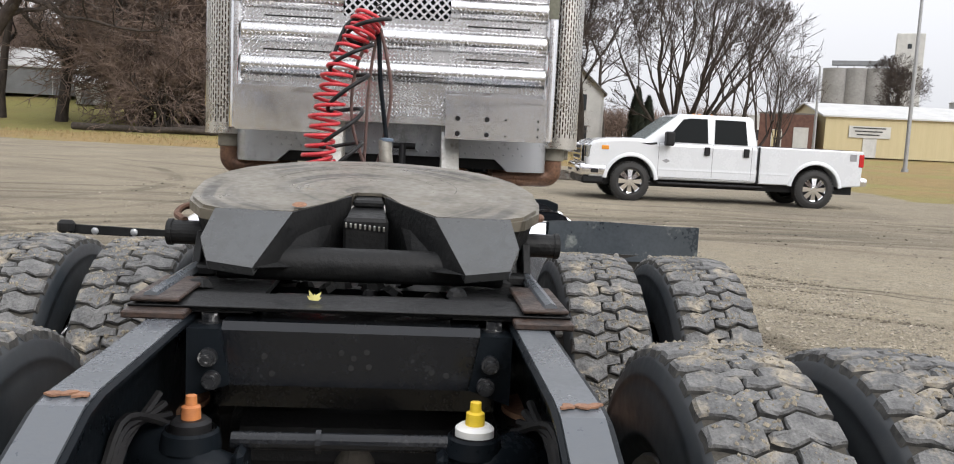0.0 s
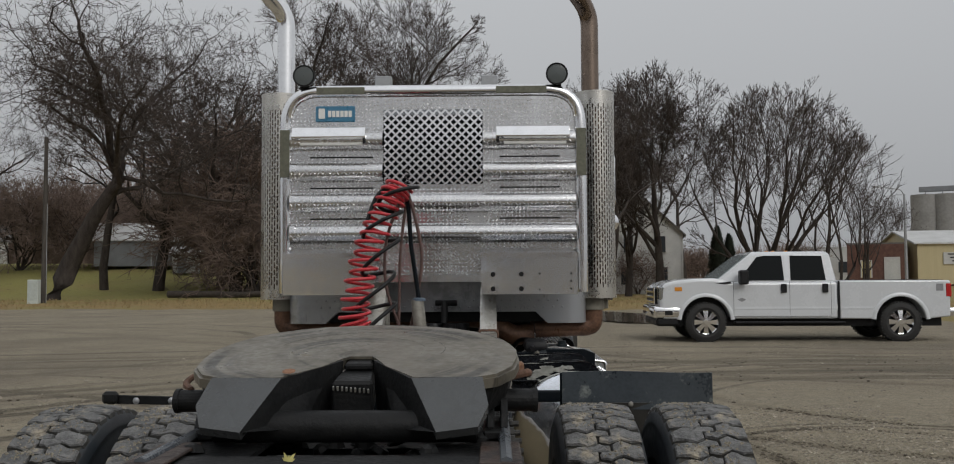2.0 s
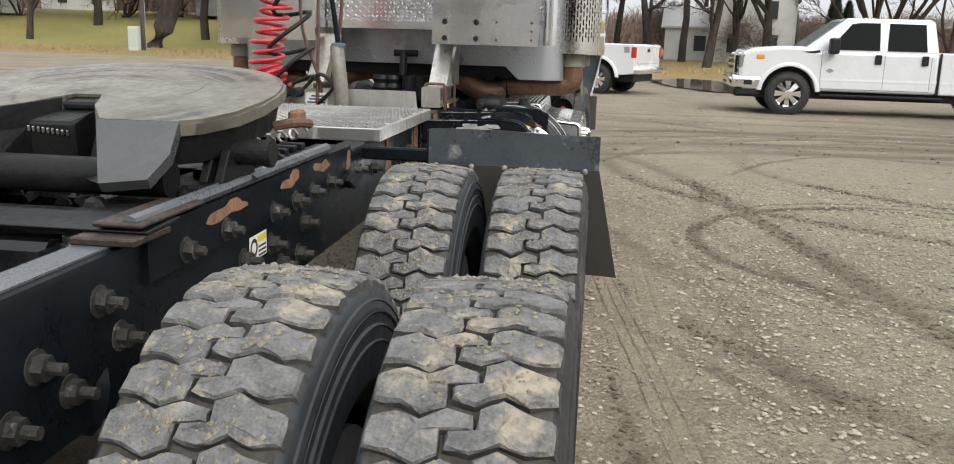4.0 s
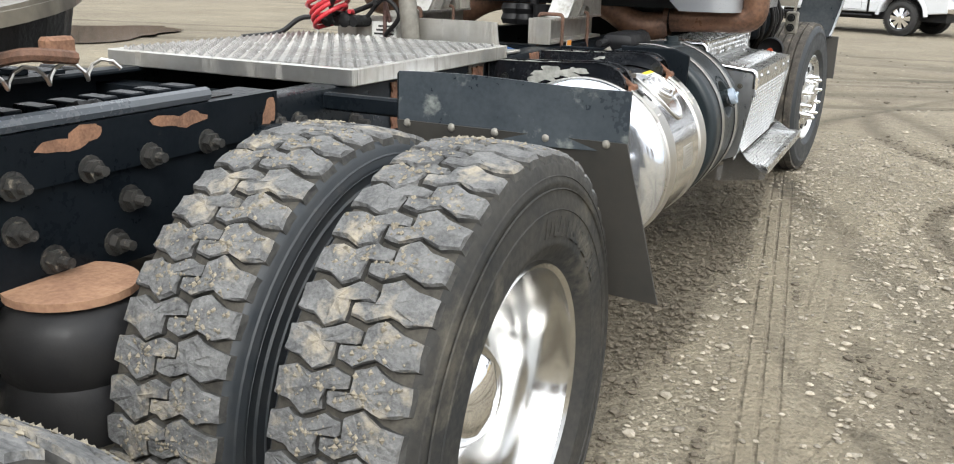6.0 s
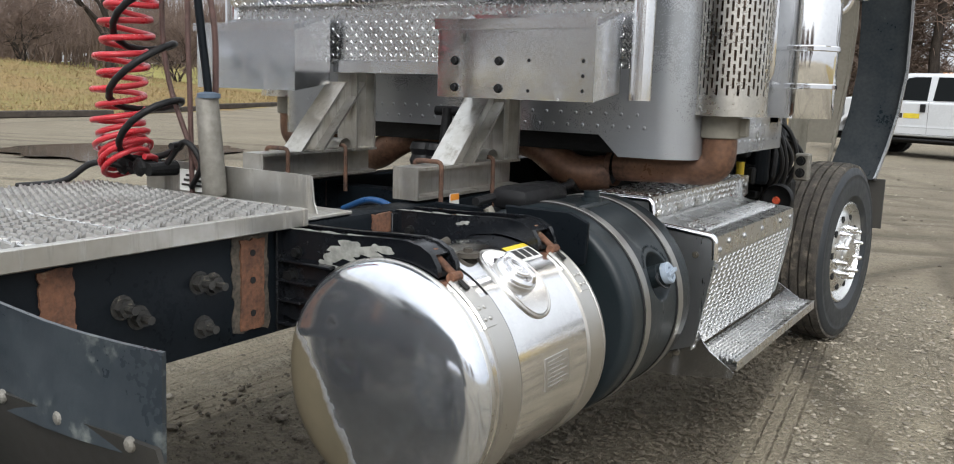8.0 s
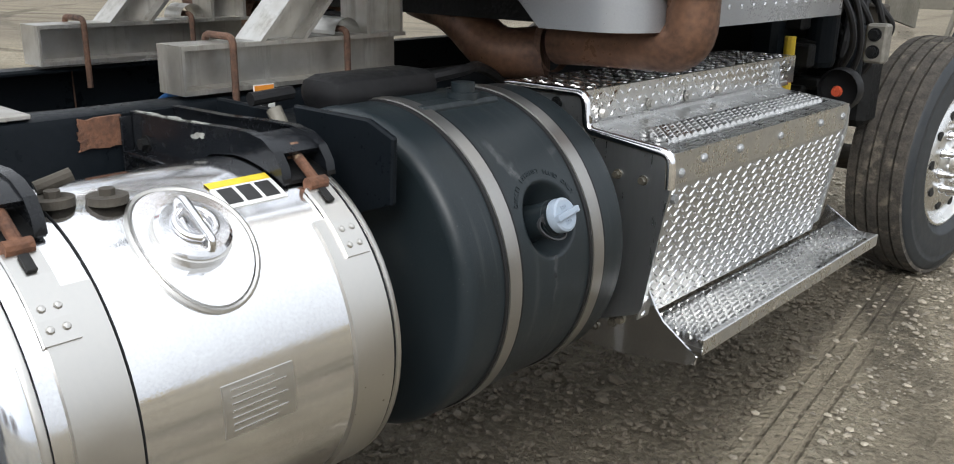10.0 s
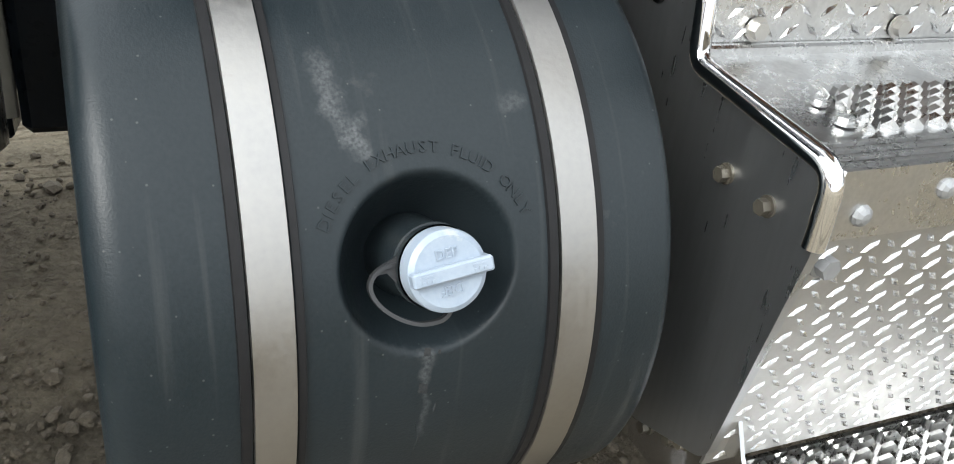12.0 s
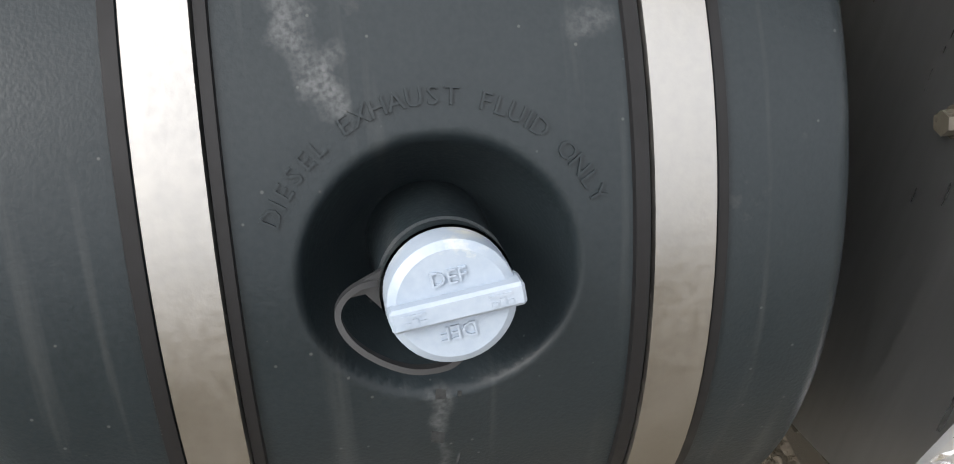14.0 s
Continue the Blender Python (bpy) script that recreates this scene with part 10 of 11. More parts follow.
def weather(m):
    """Dust specks and faint run-off streaks on the moulded tank."""
    N, L = m.node_tree.nodes, m.node_tree.links
    p = N["Principled BSDF"]
    co = N.new("ShaderNodeTexCoord")
    vo = N.new("ShaderNodeTexVoronoi")
    vo.inputs["Scale"].default_value = 62
    L.new(co.outputs["Object"], vo.inputs["Vector"])
    sp = N.new("ShaderNodeMapRange")
    sp.inputs[1].default_value, sp.inputs[2].default_value = 0.075, 0.045
    L.new(vo.outputs["Distance"], sp.inputs[0])
    mp = N.new("ShaderNodeMapping")
    mp.inputs["Scale"].default_value = (3, 55, 3)
    L.new(co.outputs["Object"], mp.inputs["Vector"])
    st = N.new("ShaderNodeTexNoise")
    st.inputs["Scale"].default_value, st.inputs["Detail"].default_value = 1.0, 5
    L.new(mp.outputs[0], st.inputs["Vector"])
    sr = N.new("ShaderNodeMapRange")
    sr.inputs[1].default_value, sr.inputs[2].default_value, sr.inputs[4].default_value = 0.58, 0.78, 0.5
    L.new(st.outputs[0], sr.inputs[0])
    mx = N.new("ShaderNodeMath")
    mx.operation = "MAXIMUM"
    L.new(sp.outputs[0], mx.inputs[0])
    L.new(sr.outputs[0], mx.inputs[1])
    c = N.new("ShaderNodeMix")
    c.data_type = "RGBA"
    L.new(mx.outputs[0], c.inputs[0])
    L.new(p.inputs["Base Color"].links[0].from_socket, c.inputs[6])
    c.inputs[7].default_value = (0.062, 0.066, 0.066, 1)
    L.new(c.outputs[2], p.inputs["Base Color"])


def streaks(m, stretch, colour, lo, hi, strength=1.0, rough=0.7):
    """Dried runs of dirty water: long narrow noise that dulls a surface."""
    N, L = m.node_tree.nodes, m.node_tree.links
    p = N["Principled BSDF"]
    co, mp, ns = (N.new(k) for k in ("ShaderNodeTexCoord", "ShaderNodeMapping", "ShaderNodeTexNoise"))
    mp.inputs["Scale"].default_value = stretch
    ns.inputs["Scale"].default_value, ns.inputs["Detail"].default_value, ns.inputs["Roughness"].default_value = 1.0, 7, 0.65
    L.new(co.outputs["Object"], mp.inputs["Vector"])
    L.new(mp.outputs[0], ns.inputs["Vector"])
    mr = N.new("ShaderNodeMapRange")
    mr.inputs[1].default_value, mr.inputs[2].default_value, mr.inputs[4].default_value = lo, hi, strength
    L.new(ns.outputs[0], mr.inputs[0])
    for key, val in (("Base Color", (*colour, 1)), ("Roughness", rough), ("Metallic", 0.0)):
        mx = N.new("ShaderNodeMix")
        rgba = key == "Base Color"
        mx.data_type = "RGBA" if rgba else "FLOAT"
        a, b, o = (6, 7, 2) if rgba else (2, 3, 0)
        if p.inputs[key].links:
            L.new(p.inputs[key].links[0].from_socket, mx.inputs[a])
        else:
            mx.inputs[a].default_value = p.inputs[key].default_value
        mx.inputs[b].default_value = val
        L.new(mr.outputs[0], mx.inputs[0])
        L.new(mx.outputs[o], p.inputs[key])


weather(M_DEF)
streaks(M_STEPDARK, (42, 20, 3), (0.075, 0.078, 0.078), 0.60, 1.0, 0.15)
streaks(M_CASTALU, (22, 22, 2.5), (0.15, 0.125, 0.09), 0.52, 0.74, 0.75, 0.8)
streaks(M_BOXALU, (9, 9, 2.0), (0.30, 0.28, 0.24), 0.56, 0.8, 0.4, 0.6)


def smear(m, spots, colour):
    """Soft chalky rub marks, broken up by fine noise. spots: (centre, radii, strength)."""
    N, L = m.node_tree.nodes, m.node_tree.links
    p = N["Principled BSDF"]
    co = N.new("ShaderNodeTexCoord")
    warp = N.new("ShaderNodeTexNoise")
    warp.inputs["Scale"].default_value, warp.inputs["Detail"].default_value = 42, 5
    L.new(co.outputs["Object"], warp.inputs["Vector"])
    off = N.new("ShaderNodeVectorMath")
    off.operation = "MULTIPLY_ADD"
    off.inputs[1].default_value, off.inputs[2].default_value = (0.03, 0.03, 0.03), (-0.015, -0.015, -0.015)
    L.new(warp.outputs["Color"], off.inputs[0])
    add = N.new("ShaderNodeVectorMath")
    L.new(co.outputs["Object"], add.inputs[0])
    L.new(off.outputs[0], add.inputs[1])
    grain = N.new("ShaderNodeTexNoise")
    grain.inputs["Scale"].default_value, grain.inputs["Detail"].default_value = 300, 3
    L.new(co.outputs["Object"], grain.inputs["Vector"])
    gr = N.new("ShaderNodeMapRange")
    gr.inputs[1].default_value, gr.inputs[2].default_value, gr.inputs[3].default_value = 0.35, 0.65, 0.25
    L.new(grain.outputs[0], gr.inputs[0])
    for centre, radii, strength in spots:
        mp = N.new("ShaderNodeMapping")
        mp.vector_type = "POINT"
        mp.inputs["Scale"].default_value = tuple(1 / r for r in radii)
        mp.inputs["Location"].default_value = tuple(-c / r for c, r in zip(centre, radii))
        L.new(add.outputs[0], mp.inputs["Vector"])
        ln = N.new("ShaderNodeVectorMath")
        ln.operation = "LENGTH"
        L.new(mp.outputs[0], ln.inputs[0])
        fall = N.new("ShaderNodeMapRange")
        fall.inputs[1].default_value, fall.inputs[2].default_value, fall.inputs[4].default_value = 1.0, 0.35, strength
        L.new(ln.outputs["Value"], fall.inputs[0])
        fac = N.new("ShaderNodeMath")
        fac.operation = "MULTIPLY"
        L.new(fall.outputs[0], fac.inputs[0])
        L.new(gr.outputs[0], fac.inputs[1])
        mx = N.new("ShaderNodeMix")
        mx.data_type = "RGBA"
        mx.inputs[7].default_value = (*colour, 1)
        L.new(fac.outputs[0], mx.inputs[0])
        L.new(p.inputs["Base Color"].links[0].from_socket, mx.inputs[6])
        L.new(mx.outputs[2], p.inputs["Base Color"])


smear(M_DEF, [(tuple(def_point(y, radians(a), DR)), r, k) for y, a, r, k in (
    (5.672, 50.5, (0.03, 0.016, 0.03), 0.75), (5.676, 45.5, (0.024, 0.013, 0.028), 0.8), (5.688, 41.0, (0.02, 0.017, 0.024), 0.95), (5.698, 38.8, (0.012, 0.012, 0.014), 1.0),
    (5.838, 44.4, (0.012, 0.018, 0.012), 0.5), (5.742, 6.0, (0.02, 0.009, 0.03), 0.6), (5.741, -2.0, (0.02, 0.005, 0.06), 0.5))], (0.085, 0.09, 0.093))
def_tank = def_body()
for y0, y1 in ((5.589, 5.627), (5.868, 5.908)):
    bm = B()
    lathe(bm, [(y0, DR), (y0 + 0.0015, DR + 0.006), (y1 - 0.0015, DR + 0.006), (y1, DR)], 96, "y", (DXC, 0, DZC))
    part("band", bm, M_BANDSTEEL, deft, "dull stainless steel band", smooth=40)
    bm = B()
    lathe(bm, [(y0 - 0.010, DR), (y0 - 0.009, DR + 0.0035), (y0 - 0.0005, DR + 0.0035)], 96, "y", (DXC, 0, DZC))
    lathe(bm, [(y1 + 0.0005, DR + 0.0035), (y1 + 0.007, DR + 0.0035), (y1 + 0.008, DR)], 96, "y", (DXC, 0, DZC))
    part("band_liner", bm, M_BLACKTRIM, deft, smooth=40)
NP = radians(23)
cn = Vector((math.cos(NP), 0, math.sin(NP)))
cv = Vector((-math.sin(NP), 0, math.cos(NP)))
cu = Vector((0, 1, 0))
cap_c = Vector((1.097, 5.746, 0.868))
CAPM = Matrix((cu, cv, cn)).transposed().to_4x4()
CAPM.translation = cap_c


def cap_lathe(prof, n=48):
    bm = B()
    lathe(bm, prof, n, "z")
    tf(bm, bm.verts, CAPM)
    return bm


part("neck", cap_lathe([(-0.14, 0.040), (-0.098, 0.0385), (-0.090, 0.0365), (-0.042, 0.0352), (-0.0415, 0.0372), (-0.036, 0.0372), (-0.0355, 0.0355), (-0.030, 0.0355), (-0.026, 0.0368), (-0.022, 0.0368)], 48), M_DEF, deft, smooth=40)
cap = part("filler_cap", cap_lathe([(-0.024, 0.0335), (-0.022, 0.0352), (-0.006, 0.0352), (-0.003, 0.0345), (-0.0015, 0.0325), (0.0, 0.030), (0.0, 0.0001)]), M_BLUECAP, deft, "pale blue screw cap with a grip bar", smooth=30)
bm = B()
prism(bm, [(-0.034, -0.0065), (0.0375, -0.0065), (0.0375, 0.0065), (-0.034, 0.0065)], "z", -0.012, 0.0085, bevel=0.0018)
tf(bm, bm.verts, CAPM @ Matrix.Rotation(radians(7.5), 4, "Z"))
part("grip_bar", bm, M_BLUECAP, cap, "raised grip bar")

bm = B()
for sx in (-0.022, 0.024):
    for i in range(3):
        box(bm, sx - 0.005 + 0.0042 * i, sx - 0.0022 + 0.0042 * i, -0.0035, -0.001 + 0.0015 * (i % 2), 0.0086, 0.0092)
    box(bm, sx - 0.006, sx + 0.006, 0.0015, 0.003, 0.0086, 0.0092)
tf(bm, bm.verts, CAPM @ Matrix.Rotation(radians(7.5), 4, "Z"))
tagged(part("grip_symbol", bm, M_BLUECAP, cap, "small raised moulded symbols"), kind="stuff")


def text_shape(body, size, extrude):
    """Verts and faces of lettering, centred on its width, on the baseline."""
    cu_ = bpy.data.curves.new("lettering", "FONT")
    cu_.body, cu_.size, cu_.extrude, cu_.align_x, cu_.resolution_u = body, size, extrude, "CENTER", 2
    ob = bpy.data.objects.new("lettering", cu_)
    scene.collection.objects.link(ob)
    dg = bpy.context.evaluated_depsgraph_get()
    me = bpy.data.meshes.new_from_object(ob.evaluated_get(dg))
    vs = [v.co.copy() for v in me.vertices]
    fs = [tuple(p.vertices) for p in me.polygons]
    bpy.data.objects.remove(ob)
    bpy.data.curves.remove(cu_)
    bpy.data.meshes.remove(me)
    return vs, fs


for flip in (0, 1):
    vs, fs = text_shape("DEF", 0.0118, 0.0011)
    m = CAPM @ Matrix.Rotation(radians(7.5) + PI * flip, 4, "Z") @ Matrix.Translation((0, 0.0115, 0.0004))
    raw("lettering", [tuple(m @ v) for v in vs], fs, M_BLUECAP, cap, "raised letters DEF")
vs, fs = [], []
words = "DIESEL EXHAUST FLUID ONLY"
arc_x, arc_z, TEXT_P = 0.0965, 0.1050, radians(19.9)
widths = {"I": 0.45, " ": 0.95, "L": 0.85, "E": 0.9, "F": 0.85}
total = sum(widths.get(c, 1.0) for c in words)
run, start, end = 0.0, radians(155), radians(23)
for ch in words:
    w = widths.get(ch, 1.0)
    a = start + (end - start) * (run + w / 2) / total
    run += w
    if ch == " ":
        continue
    tv, tfc = text_shape(ch, 0.0150, 0.0012)
    o = len(vs)
    for v in tv:
        p = Vector((v.x, v.y))
        ang = a - PI / 2
        q = Vector((p.x * math.cos(ang) - p.y * math.sin(ang), p.x * math.sin(ang) + p.y * math.cos(ang)))
        s_, t_ = arc_x * math.cos(a) + q.x, arc_z * math.sin(a) + q.y
        vs.append(tuple(def_point(WELL_Y + s_, TEXT_P + t_ / DR, DR + 0.0004 + v.z)))
    fs += [tuple(o + i for i in f) for f in tfc]
raw("embossed_lettering", vs, fs, M_DEF, deft, "embossed letters DIESEL EXHAUST FLUID ONLY")
bm = B()  # tether: loop from the neck hanging under the cap
loop = [(-0.034, 0.006, -0.030), (-0.047, 0.005, -0.028), (-0.057, -0.002, -0.027), (-0.060, -0.012, -0.026), (-0.054, -0.025, -0.024), (-0.040, -0.037, -0.022), (-0.022, -0.0445, -0.02), (-0.004, -0.0445, -0.02), (0.005, -0.039, -0.02), (0.006, -0.032, -0.02)]
pts = smooth_curve(loop, 6)
rings = []
for i, p in enumerate(pts):  # a flat strap that stands edge-on to the cap's axis
    d = (pts[min(i + 1, len(pts) - 1)] - pts[max(i - 1, 0)]).normalized()
    side = Vector((-d.y, d.x, 0)).normalized() * 0.0017
    h = Vector((0, 0, 0.0032))
    rings.append([bm.verts.new(CAPM @ (p + v)) for v in (side - h, side + h, -side + h, -side - h)])
for a, b in zip(rings, rings[1:]):
    for k in range(4):
        bm.faces.new((a[k], a[(k + 1) % 4], b[(k + 1) % 4], b[k]))
web = [(-0.033, 0.013), (-0.047, 0.0065), (-0.058, -0.001), (-0.052, -0.0015), (-0.044, -0.0005), (-0.036, -0.010)]
lo = [bm.verts.new(CAPM @ Vector((x, y, -0.0325))) for x, y in web]
hi = [bm.verts.new(CAPM @ Vector((x, y, -0.0285))) for x, y in web]
bm.faces.new(hi)
bm.faces.new(lo[::-1])
for k in range(6):
    bm.faces.new((lo[k], lo[(k + 1) % 6], hi[(k + 1) % 6], hi[k]))
part("tether", bm, M_TETHER, deft, "dark grey plastic tether loop", smooth=40)
# filler neck on top, vent hump and level sender
bm = B()
for p, y, r, h in ((80, 5.76, 0.026, 0.02),):
    o = def_point(y, radians(p), DR - 0.004)
    rod(bm, o, o + Vector((0, 0, h)), r * 1.35, n=20)
    rod(bm, o + Vector((0, 0, h)), o + Vector((0, 0, h + 0.02)), r, n=20)
box(bm, 0.66, 0.84, 5.60, 5.84, 1.045, 1.066, bevel=0.008)
part("top_plug", bm, M_DEF, deft, smooth=35)
bm = B()
box(bm, 0.56, 0.70, 5.50, 5.80, 1.04, 1.115, bevel=0.03, seg=2)
rod(bm, (0.60, 5.46, 1.085), (0.60, 5.36, 1.08), 0.014, n=10)
tube(bm, smooth_curve([(0.62, 5.8, 1.08), (0.62, 5.95, 1.09), (0.55, 6.1, 1.08), (0.5, 6.3, 1.0)], 6), 0.014, 8)
part("sender_unit", bm, M_BLACKTRIM, deft, "black sender housing with hoses", smooth=35)
# scuff marks on the moulded face
M_SCUFF = mat("chalky scuff", (0.035, 0.038, 0.041), 0.7, other=(0.014, 0.0165, 0.018), amount=1.0, scale=60, fine=300, bump=0.05)
bm = B()


def scuff(pts):
    vs = [bm.verts.new(def_point(y, radians(p), DR + 0.0004)) for y, p in pts]
    bm.faces.new(vs)


scuff([(5.739, 8.6), (5.745, 8.4), (5.7435, 0.8), (5.741, -9), (5.738, -14), (5.736, -6), (5.735, 1.2)])
scuff([(5.752, 8.0), (5.7545, 7.9), (5.7535, -3), (5.7515, -4)])
each("scuff_mark", bm, M_SCUFF, deft, "pale scuff on the plastic")

# --- step box over the batteries
step = sub("step_box", "bright aluminium battery step box with tread plate sides and grip treads")
SY0, SY1 = 6.125, 7.19
end_poly = fillet([(0.62, 0, 0.50), (0.62, 0, 1.045), (0.875, 0, 1.045), (0.885, 0, 0.958), (1.117, 0, 0.935), (1.120, 0, 0.855), (1.066, 0, 0.535), (0.92, 0, 0.48), (0.62, 0, 0.50)], 0.022, 4)[:-1]
end_poly = [(v.x, v.z) for v in end_poly]
for ya, yb in ((SY0 - 0.012, SY0), (SY1, SY1 + 0.012)):
    bm = B()
    prism(bm, end_poly, "y", ya, yb)
    part("end_panel", bm, M_STEPDARK, step, "polished end panel", smooth=25)
bm = B()  # rolled bright edge of the rear panel
tube(bm, [Vector((x - 0.004, SY0 - 0.008, z)) for x, z in end_poly[3:24]], 0.0125, 10)
part("rolled_edge", bm, M_CHROME, step, "bright rolled edge", smooth=60)
bm = B()
prism(bm, [(1.112, 0.936), (1.118, 0.936), (1.114, 0.858), (1.108, 0.858)], "y", SY0, SY1)
part("front_band", bm, M_STEPALU, step, "plain bright band")
bm = B()
for y, z in ((6.165, 0.885), (6.27, 0.905), (6.46, 0.90), (6.70, 0.90), (6.98, 0.90), (7.15, 0.90)):
    dome(bm, (1.116, y, z), (1, 0, 0), 0.012, 0.009, 10, 3)
hexbolt(bm, (1.102, 6.15, 0.825), (1, 0, 0), 0.012, 0.016)
each("rivet", bm, M_GALV, step)
face_a, face_b = Vector((1.110, 0, 0.858)), Vector((1.052, 0, 0.512))
fd = (face_b - face_a)
fl = fd.length
fd.normalize()
fn = Vector((-fd.z, 0, fd.x))
fn = fn if fn.x > 0 else -fn
bm = B()
q = [face_a, face_b]
vs = []
for y in (SY0, SY1):
    for p in (face_a, face_b, face_b - fn * 0.004, face_a - fn * 0.004):
        vs.append(bm.verts.new((p.x, y, p.z)))
bm.faces.new(vs[:4])
bm.faces.new(vs[4:][::-1])
for i in range(4):
    bm.faces.new((vs[i], vs[(i + 1) % 4], vs[4 + (i + 1) % 4], vs[4 + i]))
part("riser", bm, M_RISER, step, "tread plate riser")


def lug_field(origin, du, dv, nrm, nu, nv, pu, pv, length, width, height):
    """Rows of raised lozenges that alternate in direction."""
    V, F = [], []
    for j in range(nv):
        for i in range(nu):
            c = origin + du * ((i + 0.5 + 0.5 * (j % 2)) * pu) + dv * ((j + 0.5) * pv)
            s = 1 if (i + j) % 2 else -1
            a = (du * 0.8 + dv * 0.6 * s).normalized()
            b = nrm.cross(a).normalized()
            o = len(V)
            V += [tuple(c - a * length), tuple(c - b * width), tuple(c + a * length), tuple(c + b * width),
                  tuple(c - a * length * 0.55 + nrm * height), tuple(c + a * length * 0.55 + nrm * height)]
            F += [(o, o + 1, o + 4), (o, o + 4, o + 3), (o + 1, o + 2, o + 5), (o + 1, o + 5, o + 4), (o + 2, o + 3, o + 5), (o + 3, o + 4, o + 5)]
    return V, F


V, F = lug_field(Vector((face_a.x, SY0 + 0.01, face_a.z)) + fd * 0.008, Vector((0, 1, 0)), fd, fn, 37, 17, 0.028, 0.0199, 0.0122, 0.0040, 0.003)
tagged(raw("riser_relief", V, F, M_LUG, step, "raised lozenge lugs"), kind="stuff")
# top tread and inner riser
bm = B()
prism(bm, [(0.874, 0.962), (1.116, 0.931), (1.115, 0.924), (0.874, 0.955)], "y", SY0, SY1)
part("top_tread", bm, M_STEPALU, step, "top tread")
bm = B()
tilt = (0.931 - 0.962) / (1.116 - 0.874)
grip_rows(bm, SY0 + 0.09, SY1 - 0.03, [0.975 + 0.0165 * i for i in range(5)], 0.0, "y", 0.034, 0.005, 0.007, 0.008)
for v in bm.verts:
    v.co.z += 0.962 + tilt * (v.co.x - 0.874) + 0.003
tagged(part("top_grip", bm, M_STEPALU, step, "toothed grip strands"), kind="stuff")
bm = B()
for i in range(4):
    x = 1.065 + 0.012 * i
    z = 0.962 + tilt * (x - 0.874)
    box(bm, x, x + 0.006, SY0 + 0.01, SY1, z, z + 0.004)
hexbolt(bm, (1.03, 6.20, 0.943), (0, 0, 1), 0.01, 0.008)
hexbolt(bm, (0.99, 6.20, 0.948), (0, 0, 1), 0.008, 0.006)
part("tread_ribs", bm, M_STEPALU, step)
bm = B()
box(bm, 0.858, 0.864, SY0, SY1 + 0.16, 0.962, 1.045)
box(bm, 0.62, 0.864, SY0, SY1 + 0.16, 1.045, 1.051)
box(bm, 0.864, 0.876, SY0, SY1 + 0.1, 0.958, 0.974, bevel=0.003)
part("inner_riser", bm, M_STEPALU, step, "upper tread plate riser")
V, F = lug_field(Vector((0.864, SY0 + 0.01, 0.975)), Vector((0, 1, 0)), Vector((0, 0, 1)), Vector((1, 0, 0)), 35, 3, 0.0335, 0.0235, 0.0145, 0.0042, 0.0032)
V2, F2 = lug_field(Vector((0.63, SY0 + 0.01, 1.051)), Vector((0, 1, 0)), Vector((1, 0, 0)), Vector((0, 0, 1)), 35, 9, 0.0335, 0.025, 0.0145, 0.0042, 0.0032)
o = len(V)
tagged(raw("upper_relief", V + V2, F + [tuple(i + o for i in f) for f in F2], M_LUG, step, "raised lozenge lugs"), kind="stuff")
bm = B()
for y in (6.20, 6.42, 6.62, 6.80):
    hexbolt(bm, (0.866, y, 0.99), (1, 0, 0), 0.011, 0.012)
each("riser_bolt", bm, M_BRUSH, step)
# lower step
bm = B()
LX0, LX1, LY0, LY1, LZ = 1.046, 1.205, 6.17, 7.36, 0.487
box(bm, LX1, LX1 + 0.006, LY0, LY1, LZ - 0.035, LZ + 0.006, bevel=0.002)
box(bm, LX0 - 0.006, LX0, LY0, LY1, LZ - 0.02, LZ + 0.004)
box(bm, LX0, LX1, LY1 - 0.006, LY1, LZ - 0.035, LZ + 0.004)
box(bm, LX1 - 0.014, LX1, LY0, LY1, LZ - 0.004, LZ + 0.004, bevel=0.001)
part("step_frame", bm, M_STEPALU, step, "lower step frame")
# dark sheet, shade painted below the step's strands
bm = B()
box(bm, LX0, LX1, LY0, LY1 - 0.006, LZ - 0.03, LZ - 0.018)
part("step_gap_sheet", bm, M_GAPSHADE, step)
bm = B()
grip_rows(bm, LY0 + 0.012, LY1 - 0.015, [LX0 + 0.010 + 0.0175 * i for i in range(9)], LZ - 0.008, "y", 0.044, 0.006, 0.0055, 0.014)
tagged(part("step_grip", bm, M_STEPALU, step, "toothed grip strands"), kind="stuff")
bm = B()
prism(bm, [(1.0, 0.607), (1.03, 0.603), (1.062, 0.588), (1.085, 0.545), (1.11, 0.515), (1.205, 0.452), (1.20, 0.43), (1.0, 0.40), (0.88, 0.40), (0.86, 0.455), (0.93, 0.51), (0.97, 0.59)], "y", LY0 - 0.02, LY0 - 0.014)
part("step_bracket", bm, M_BOXALU, step, "grey step bracket")
bm = B()
prism(bm, [(1.03, 0.56), (1.205, 0.452), (1.0, 0.45)], "y", LY1, LY1 + 0.005)
part("step_bracket", bm, M_BOXALU, step)
bm = B()
for x, z in ((1.004, 0.588), (0.994, 0.532), (0.990, 0.488), (0.968, 0.474), (0.915, 0.45)):
    hexbolt(bm, (x, LY0 - 0.02, z), (0, -1, 0), 0.009, 0.013)
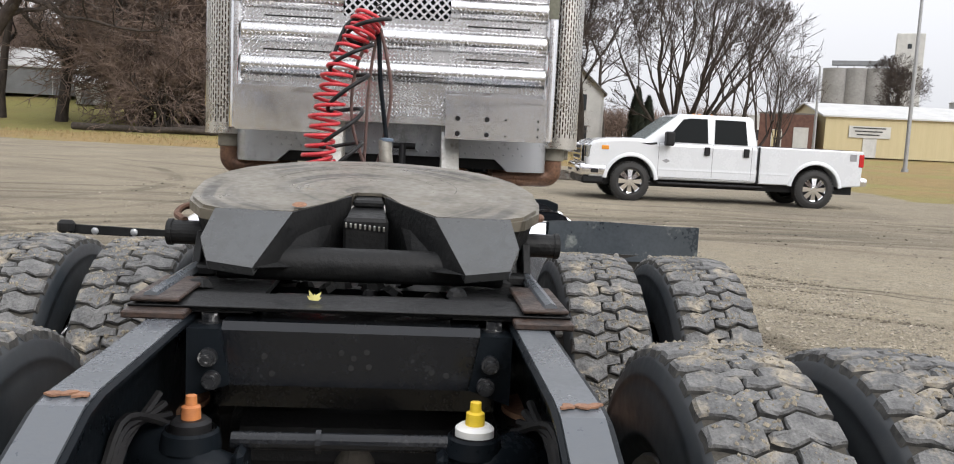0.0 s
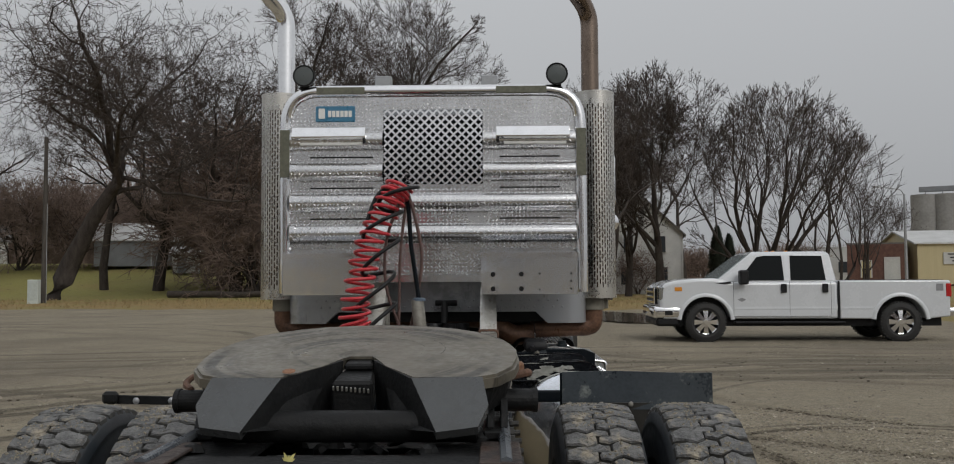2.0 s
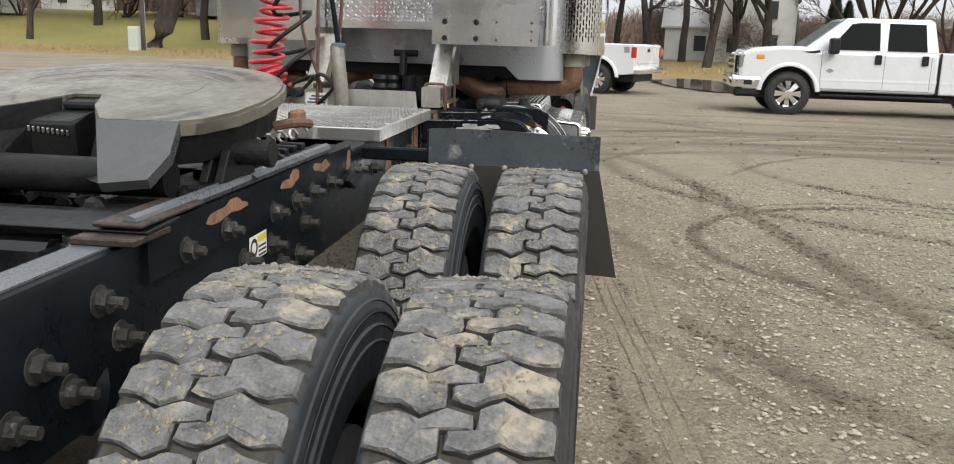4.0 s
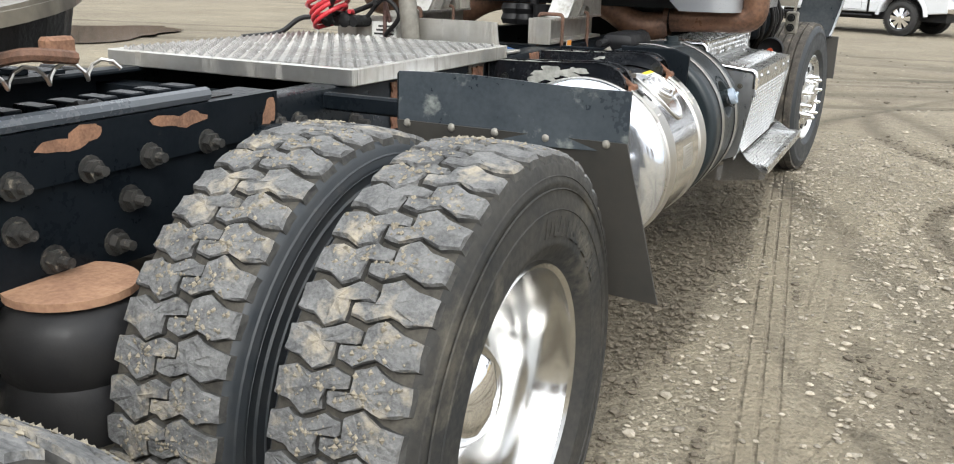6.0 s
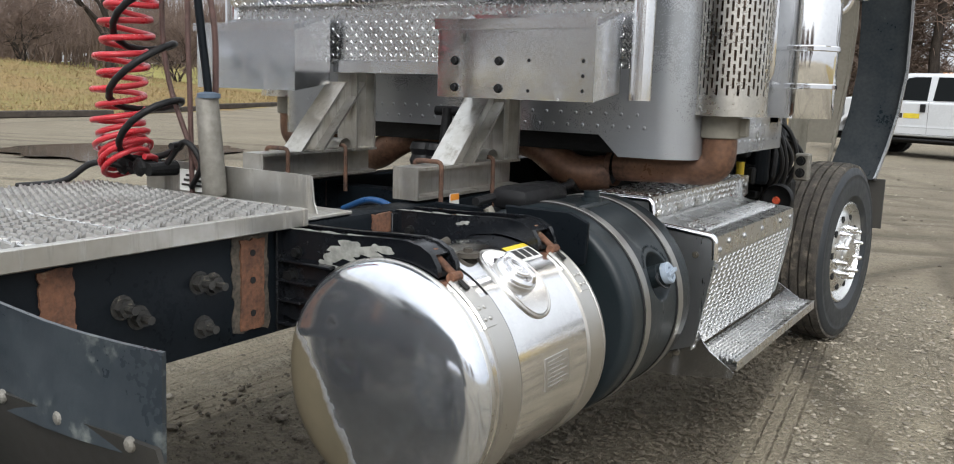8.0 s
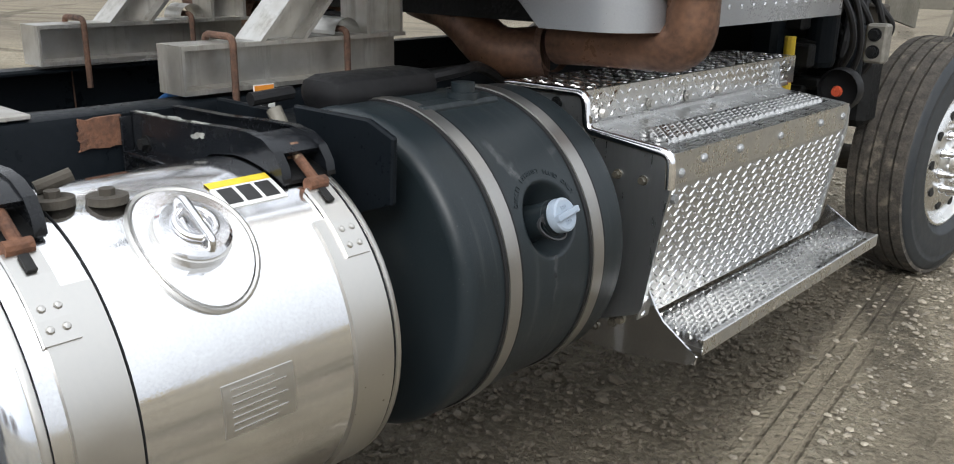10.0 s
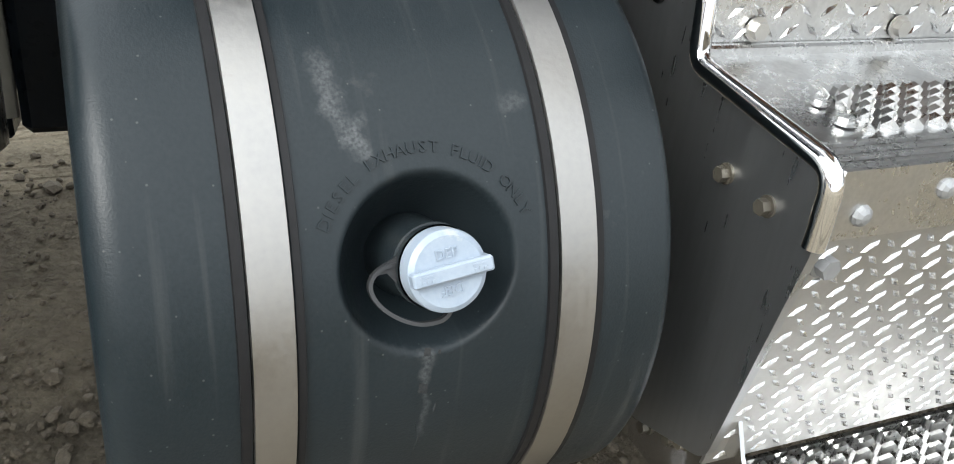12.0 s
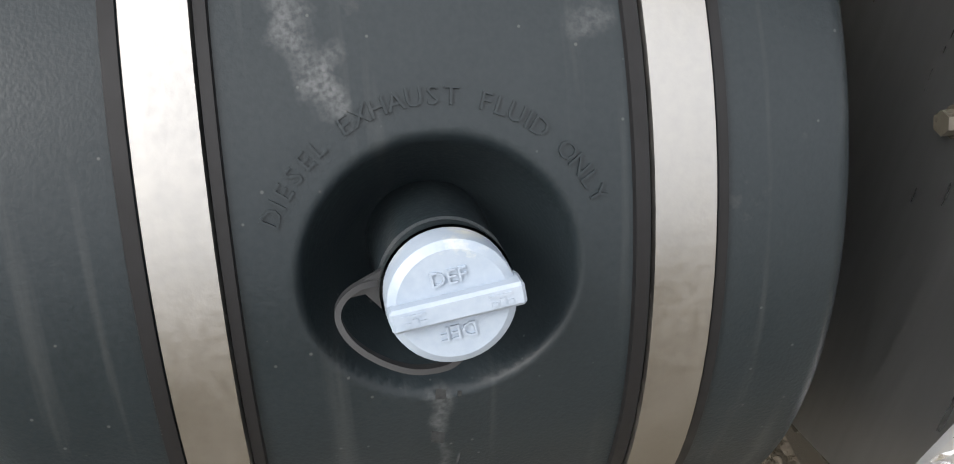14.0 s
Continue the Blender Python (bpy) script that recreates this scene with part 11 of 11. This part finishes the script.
for x, z in ((0.978, 0.868), (1.0485, 0.865)):
    hexbolt(bm, (x, SY0 - 0.012, z), (0, -1, 0), 0.009, 0.013)
rod(bm, (0.885, SY0 - 0.013, 0.985), (0.885, SY0 - 0.011, 0.985), 0.012, n=12)
each("panel_bolt", bm, M_GREASY, step)
bm = B()
for x in (0.66, 0.72, 0.79):
    hexbolt(bm, (x, SY0 - 0.012, 1.015), (0, -1, 0), 0.012, 0.008)
each("panel_bolt", bm, M_BLACKIRON, step)

# --- dark box and bracing between the tanks, on the rail
bm = B()
box(bm, 0.43, 0.62, 5.42, 5.70, 0.80, 1.02, bevel=0.01)
part("valve_box", bm, M_FRAME, semi, "black valve box on the rail")
bm = B()
tube(bm, smooth_curve([(0.62, 5.40, 1.06), (0.66, 5.405, 0.99), (0.71, 5.41, 0.86)], 5), 0.016, 8)
part("drain_hose", bm, M_BEIGE, semi, "dirty pale hose", smooth=50)
bm = B()
prism(bm, [(0.42, 1.06), (0.42, 0.74), (0.60, 0.79), (0.64, 1.06)], "y", 5.395, 5.41, bevel=0.004)
prism(bm, [(0.68, 1.075), (0.735, 0.84), (0.96, 0.925), (0.965, 1.05), (0.90, 1.075)], "y", 5.40, 5.415, bevel=0.004)
each("tank_divider", bm, M_FRAME, semi, "black bracket plate between the tanks", gap=-0.001)

# --- a yellow leaf on the cross plate
bm = B()
rnd = random.Random(2)
for i in range(5):
    a = -0.9 + 0.5 * i
    d = Vector((math.sin(a), 0.25, math.cos(a) * 0.8)) * (0.018 + 0.01 * (i % 2))
    c = Vector((-0.085, 2.16, 1.084))
    n = Vector((math.cos(a), 0, -math.sin(a))) * 0.004
    q = [bm.verts.new(c + v) for v in (Vector((0, 0, 0)), d * 0.5 + n, d, d * 0.5 - n)]
    bm.faces.new(q)
tagged(part("leaf", bm, mat("dry leaf", (0.5, 0.46, 0.16), 0.7, other=(0.34, 0.3, 0.11), amount=0.8, scale=60, bump=0.05)), "small dry yellow leaf lying on the cross plate", "leaf")
